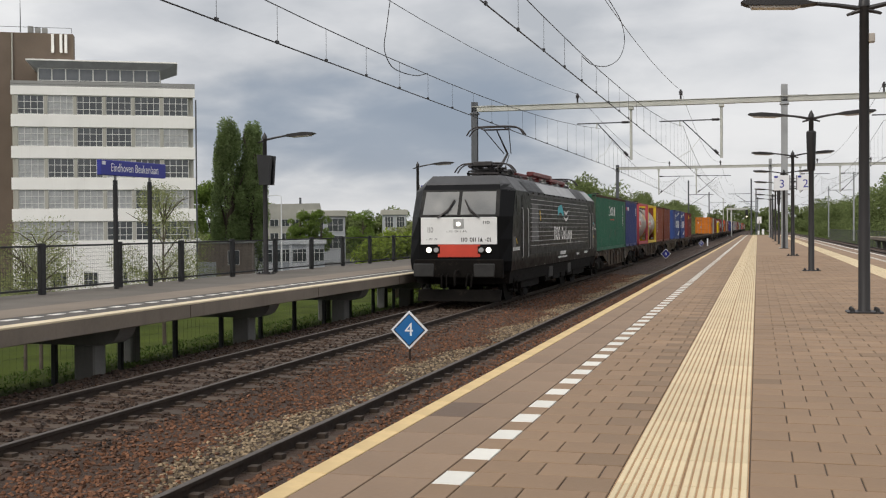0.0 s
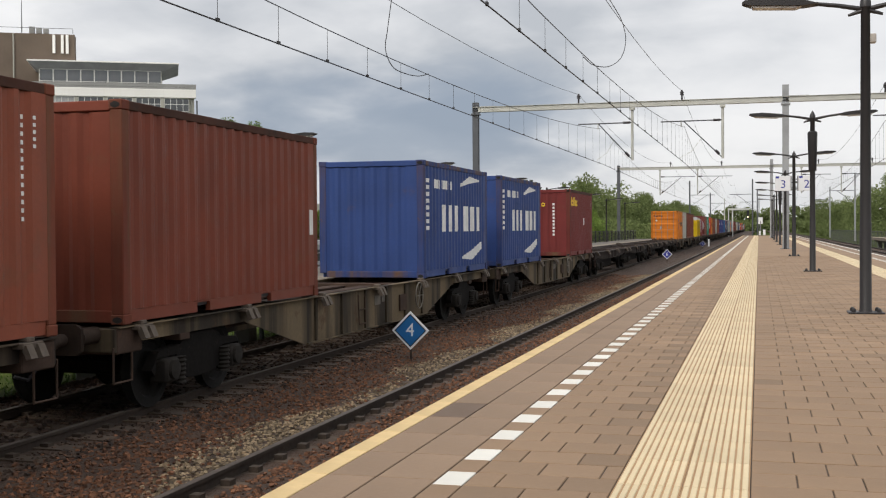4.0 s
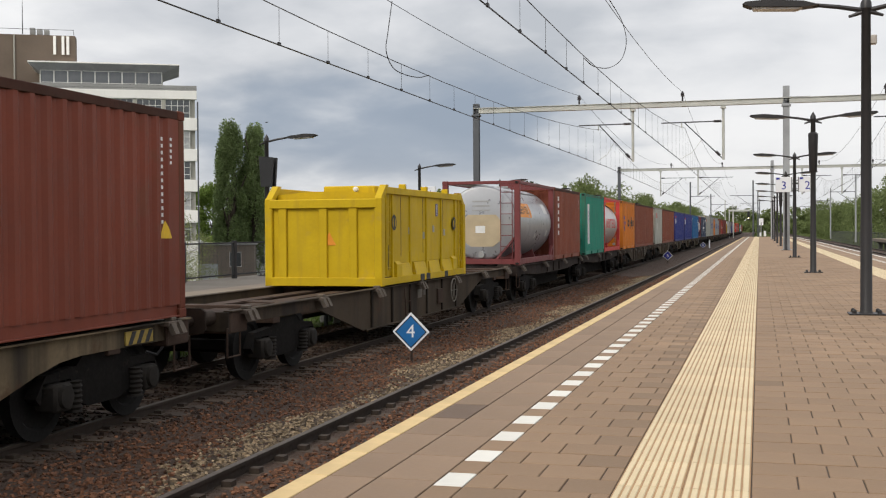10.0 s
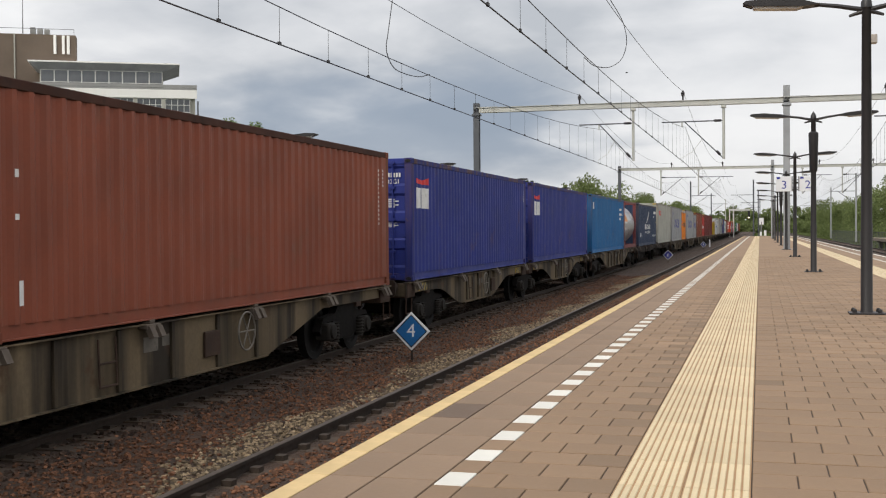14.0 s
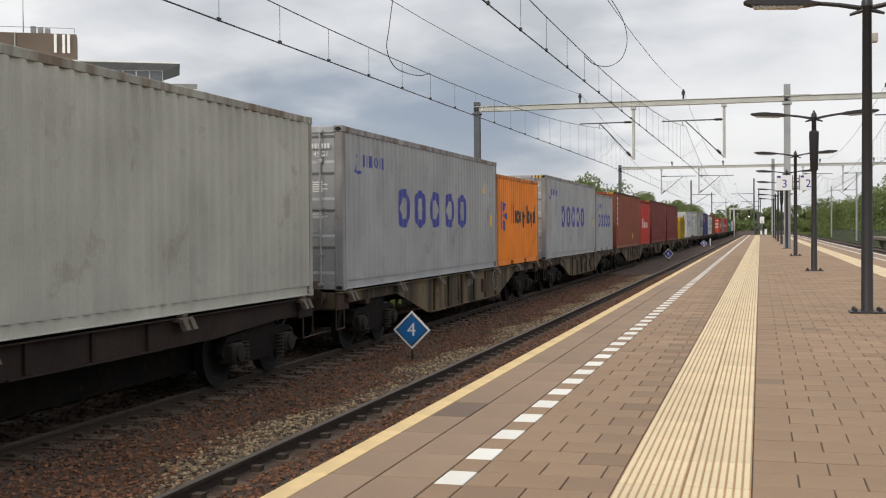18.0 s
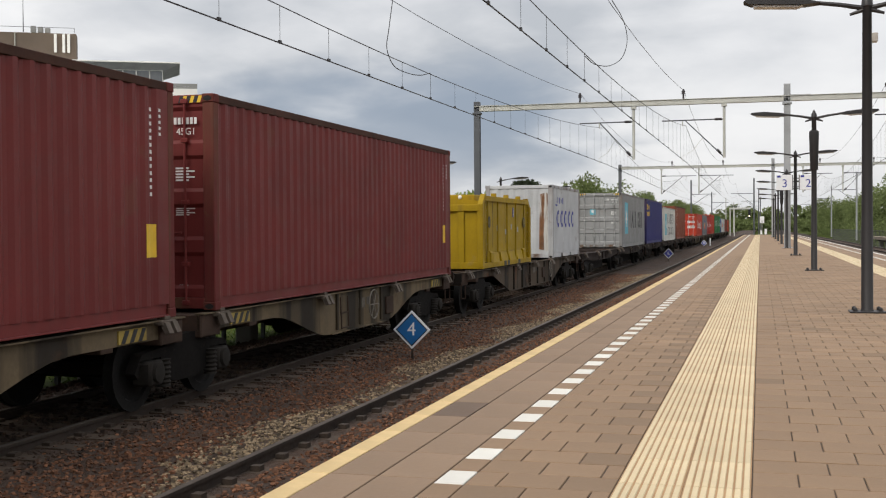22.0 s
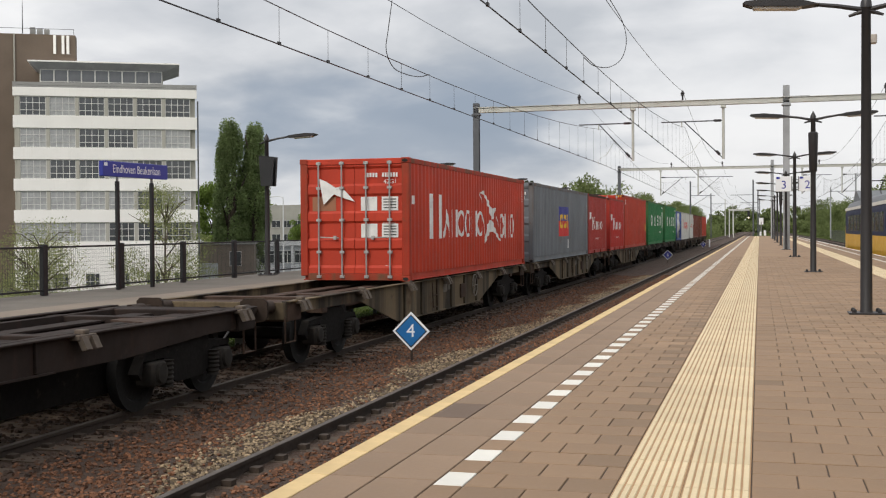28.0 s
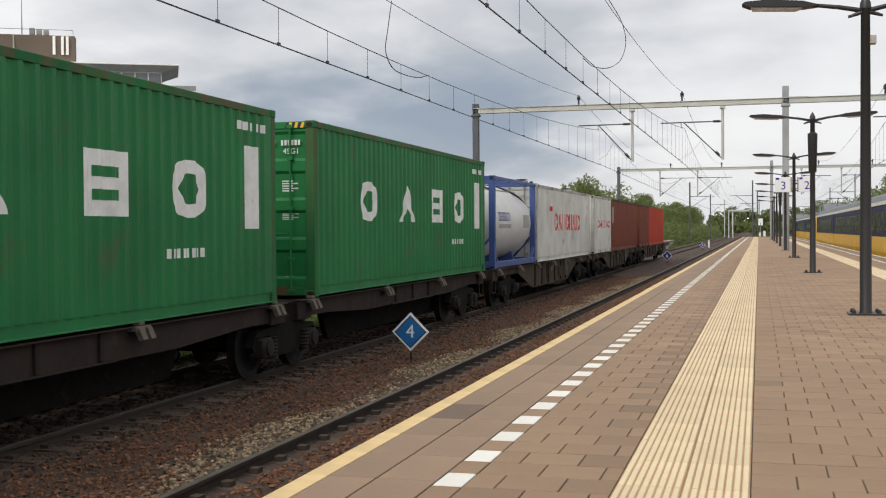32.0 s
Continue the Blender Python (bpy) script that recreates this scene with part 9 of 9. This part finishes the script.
wood("far_end_wood", [(-30 + i * 2.4, 760 + g0.uniform(-20, 40), -2, g0.uniform(12, 17), 6.0) for i in range(44)], LEAF_OLIVE, 26000, 0.9, 84, "hazy trees closing the view along the line")
for nm, n, xr, yr, sd in (("grass_tufts", 14000, (-20.0, -11.2), (12.0, 70.0), 91),):
    g = np.random.default_rng(sd)
    x, y = g.uniform(*xr, n), yr[0] + (yr[1] - yr[0]) * g.random(n) ** 1.4
    zz = np.interp(x, [-32, -23, -16, -13, -11.4], [-4.2, -3.3, -1.0, -0.75, -0.72])
    a = g.uniform(0, 6.28, n)
    hgt_ = g.uniform(0.03, 0.11, n)
    P = np.stack([np.stack([x + 0.025 * np.cos(a), y + 0.025 * np.sin(a), zz], -1), np.stack([x - 0.025 * np.cos(a), y - 0.025 * np.sin(a), zz], -1), np.stack([x + g.normal(0, 0.05, n), y + g.normal(0, 0.05, n), zz + hgt_], -1)], 1).reshape(-1, 3)
    me = bpy.data.meshes.new(nm)
    me.from_pydata(P.tolist(), [], np.arange(3 * n).reshape(-1, 3).tolist())
    me.materials.append(leaf_mat("grass_blades", (0.060, 0.098, 0.022)))
    tagged(new(nm, me), "tufts of grass on the embankment under the platform", "grass", "", "stuff")

ef = thing("boundary_fence", "green-grey mesh fence between the outer track and trees", "fence")
FG = mat("green_fence_steel", (0.085, 0.095, 0.075), 0.6, 0.1, 0.2, 2, 0)
for j in range(40):
    y = 70 + j * 5.0
    part("post", lambda: MB().box(-0.05, 0.05, -0.05, 0.05, -1.0, 1.55), FG, ef, "", (15.4, y, 0), "ef1")

    def wires3():
        mb = MB().box(-0.03, 0.03, 0, 5.0, 1.45, 1.52)
        for i in range(32):
            mb.box(-0.003, 0.003, i * 0.16 - 0.003, i * 0.16 + 0.003, -0.9, 1.45)
        return mb
    part("mesh_panel", wires3, FG, ef, "", (15.4, y, 0), "ef3")

# ---- a bird that crosses the sky ----
FEATHER = mat("dark_feathers", (0.02, 0.019, 0.018), 0.8, 0, 0.2, 20, 0)
bird = thing("bird", "small dark bird with spread wings crossing the sky", "bird")
part("body", MB().lathe([(-0.20, 0.01), (-0.14, 0.05), (-0.02, 0.075), (0.10, 0.05), (0.18, 0.035), (0.30, 0.04), (0.34, 0.01)], "x", (0, 0, 0), 10), FEATHER, bird)
WINGS = []
for sy in (-1, 1):
    WINGS.append((part("wing", MB().prism([(-0.10, 0), (0.10, 0), (0.09, sy * 0.22), (-0.02, sy * 0.46), (-0.08, sy * 0.44), (-0.12, sy * 0.20)], "z", -0.008, 0.008), FEATHER, bird), sy))

# ---- passenger train ----
NS_YELLOW = mat("yellow_train_paint", (0.66, 0.37, 0.02), 0.4, 0, 0.08, 1, 0.02, streak=0.2, streak_col=(0.35, 0.2, 0.03))
NS_BLUE = mat("dark_blue_train_paint", (0.018, 0.024, 0.060), 0.6, 0, 0.1, 1, 0.02, spec=0.15)
NS_ROOF = mat("grey_train_roof", (0.13, 0.14, 0.15), 0.55, 0, 0.15, 1, 0.05, streak=0.3, streak_col=(0.08, 0.08, 0.08))
NS_GLASS = mat("tinted_train_glass", (0.014, 0.015, 0.018), 0.20, 0, 0.1, 1, 0, spec=0.25)
NS_PALE = mat("pale_gutter_line", (0.66, 0.65, 0.60), 0.5, 0, 0.08, 1, 0)
FAST = []


def coach(front, back, s, panto):
    """A passenger coach 26.9 m long; its leading end at y = 0, the rest behind. front, back: raised cabs."""
    L = 26.6
    th = thing("passenger_coach", "yellow and blue passenger coach with dark window band" + (" and raised cab" if front or back else ""), "railway coach", None, "coaches of the passenger train")
    a, b = (0.9 if front else 0.1), (L - (0.9 if back else 0.1))
    part("lower_body", MB().prism([(-1.36, 0.55), (1.36, 0.55), (1.42, 1.1), (1.42, 1.78), (-1.42, 1.78), (-1.42, 1.1)], "y", -b, -a), NS_YELLOW, th)
    part("upper_body", MB().prism([(-1.42, 1.782), (1.42, 1.782), (1.42, 3.0), (1.36, 3.34), (-1.36, 3.34), (-1.42, 3.0)], "y", -b, -a), NS_BLUE, th)
    part("roof", MB().prism([(-1.36, 3.342), (1.36, 3.342), (1.18, 3.66), (0.7, 3.86), (-0.7, 3.86), (-1.18, 3.66)], "y", -b, -a), NS_ROOF, th)
    for sx in (-1, 1):
        part("gutter", MB().box(1.36, 1.43, -b, -a, 3.20, 3.36), NS_PALE, th, "", Matrix.Diagonal((sx, 1, 1, 1)))
        for i in range(10 if sx < 0 else 0):
            part("window", lambda: MB().box(1.415, 1.428, -1.8, 0, 1.98, 2.88, 0.004), NS_GLASS, th, "", Matrix.Translation((0, -a - 2.4 - i * 2.12, 0)) @ Matrix.Diagonal((sx, 1, 1, 1)), "nswin")
        for y in (-a - 1.1, -b + 2.2):
            part("door", lambda: MB().box(1.415, 1.432, -1.2, 0, 0.95, 1.775, 0.004), NS_YELLOW, th, "", Matrix.Translation((0, y, 0)) @ Matrix.Diagonal((sx, 1, 1, 1)), "nsdoor")
    for y in (-4.0, -L + 4.0):
        bogie(th, y)
    part("underframe", MB().box(-1.15, 1.15, -L + 7, -7, 0.30, 0.56, 0.05), GEAR, th)
    for on, y0, sg in ((front, 0.0, -1), (back, -L, 1)):
        if on:
            part("cab_nose", MB().prism([(y0 + sg * 0.05, 0.6), (y0 + sg * 1.0, 0.6), (y0 + sg * 1.0, 3.34), (y0 + sg * 0.55, 3.2), (y0 + sg * 0.2, 2.2)], "x", -1.38, 1.38), NS_YELLOW, th)
            part("raised_cab", MB().prism([(y0 + sg * 0.75, 3.1), (y0 + sg * 6.2, 3.3), (y0 + sg * 5.6, 3.86), (y0 + sg * 3.4, 4.42), (y0 + sg * 2.2, 4.42), (y0 + sg * 1.2, 3.9)], "x", -0.95, 0.95), NS_ROOF, th)
            part("cab_window", MB().prism([(y0 + sg * 1.16, 3.95), (y0 + sg * 2.1, 4.36), (y0 + sg * 2.16, 4.30), (y0 + sg * 1.24, 3.88)], "x", -0.9, 0.9), NS_GLASS, th)
        else:
            part("gangway", MB().box(-0.6, 0.6, min(y0 + sg * 0.12, y0 - sg * 0.12), max(y0 + sg * 0.12, y0 - sg * 0.12), 0.9, 3.2, 0.03), GEAR, th)
    if panto:
        part("pantograph", MB().tube([(0, -9.0, 3.9), (0, -7.6, 4.35), (0, -9.4, 4.75)], 0.04, 6).tube([(-0.8, -9.4, 4.78), (0.8, -9.4, 4.78)], 0.03, 6), PANTO, th)
    FAST.append((th, s))


for u in range(2):
    for i in range(3):
        coach(i == 0, i == 2, u * 81.0 + i * 26.9, i == 0)


# ---- what moves ----
RUN = [0.0, 39.85, 79.66, 119.31, 158.8, 198.18, 237.48, 276.79, 316.08, 355.21, 394.16, 432.83, 471.04, 508.68, 545.71, 582.17, 618.18]   # metres run, every two seconds


def motions():
    for th, s, z in TRAIN:
        walk(th, [(2 * i, pose(XT4, s - r, z)) for i, r in enumerate(RUN)])
    d = lambda u, v: Vector((math.sin((u - 784) / FOCAL - YAW), math.cos((u - 784) / FOCAL - YAW), (441 - v) / FOCAL + PITCH)) * 210 + Vector(EYE)
    fly = [(0, -1100, 330), (8, 150, 275), (10, 476, 216), (12, 774, 112), (12.5, 838, 119), (14, 1107, 135), (16, 1450, 120), (18, 1800, 110), (32, 4200, 60)]
    walk(bird, [(t, Matrix.Translation(d(u, v))) for t, u, v in fly])
    for w, sy in WINGS:
        walk(w, [(k * 0.25, pose(0, 0, 0, sy * (28 if k % 2 else -14), 0, 0)) for k in range(129)])
    for th, s in FAST:
        walk(th, [(t, pose(XT2, 69.5 + 29.6 * (t - 27.7) - s, 0)) for t in (0, 16, 27, 32)])


motions()
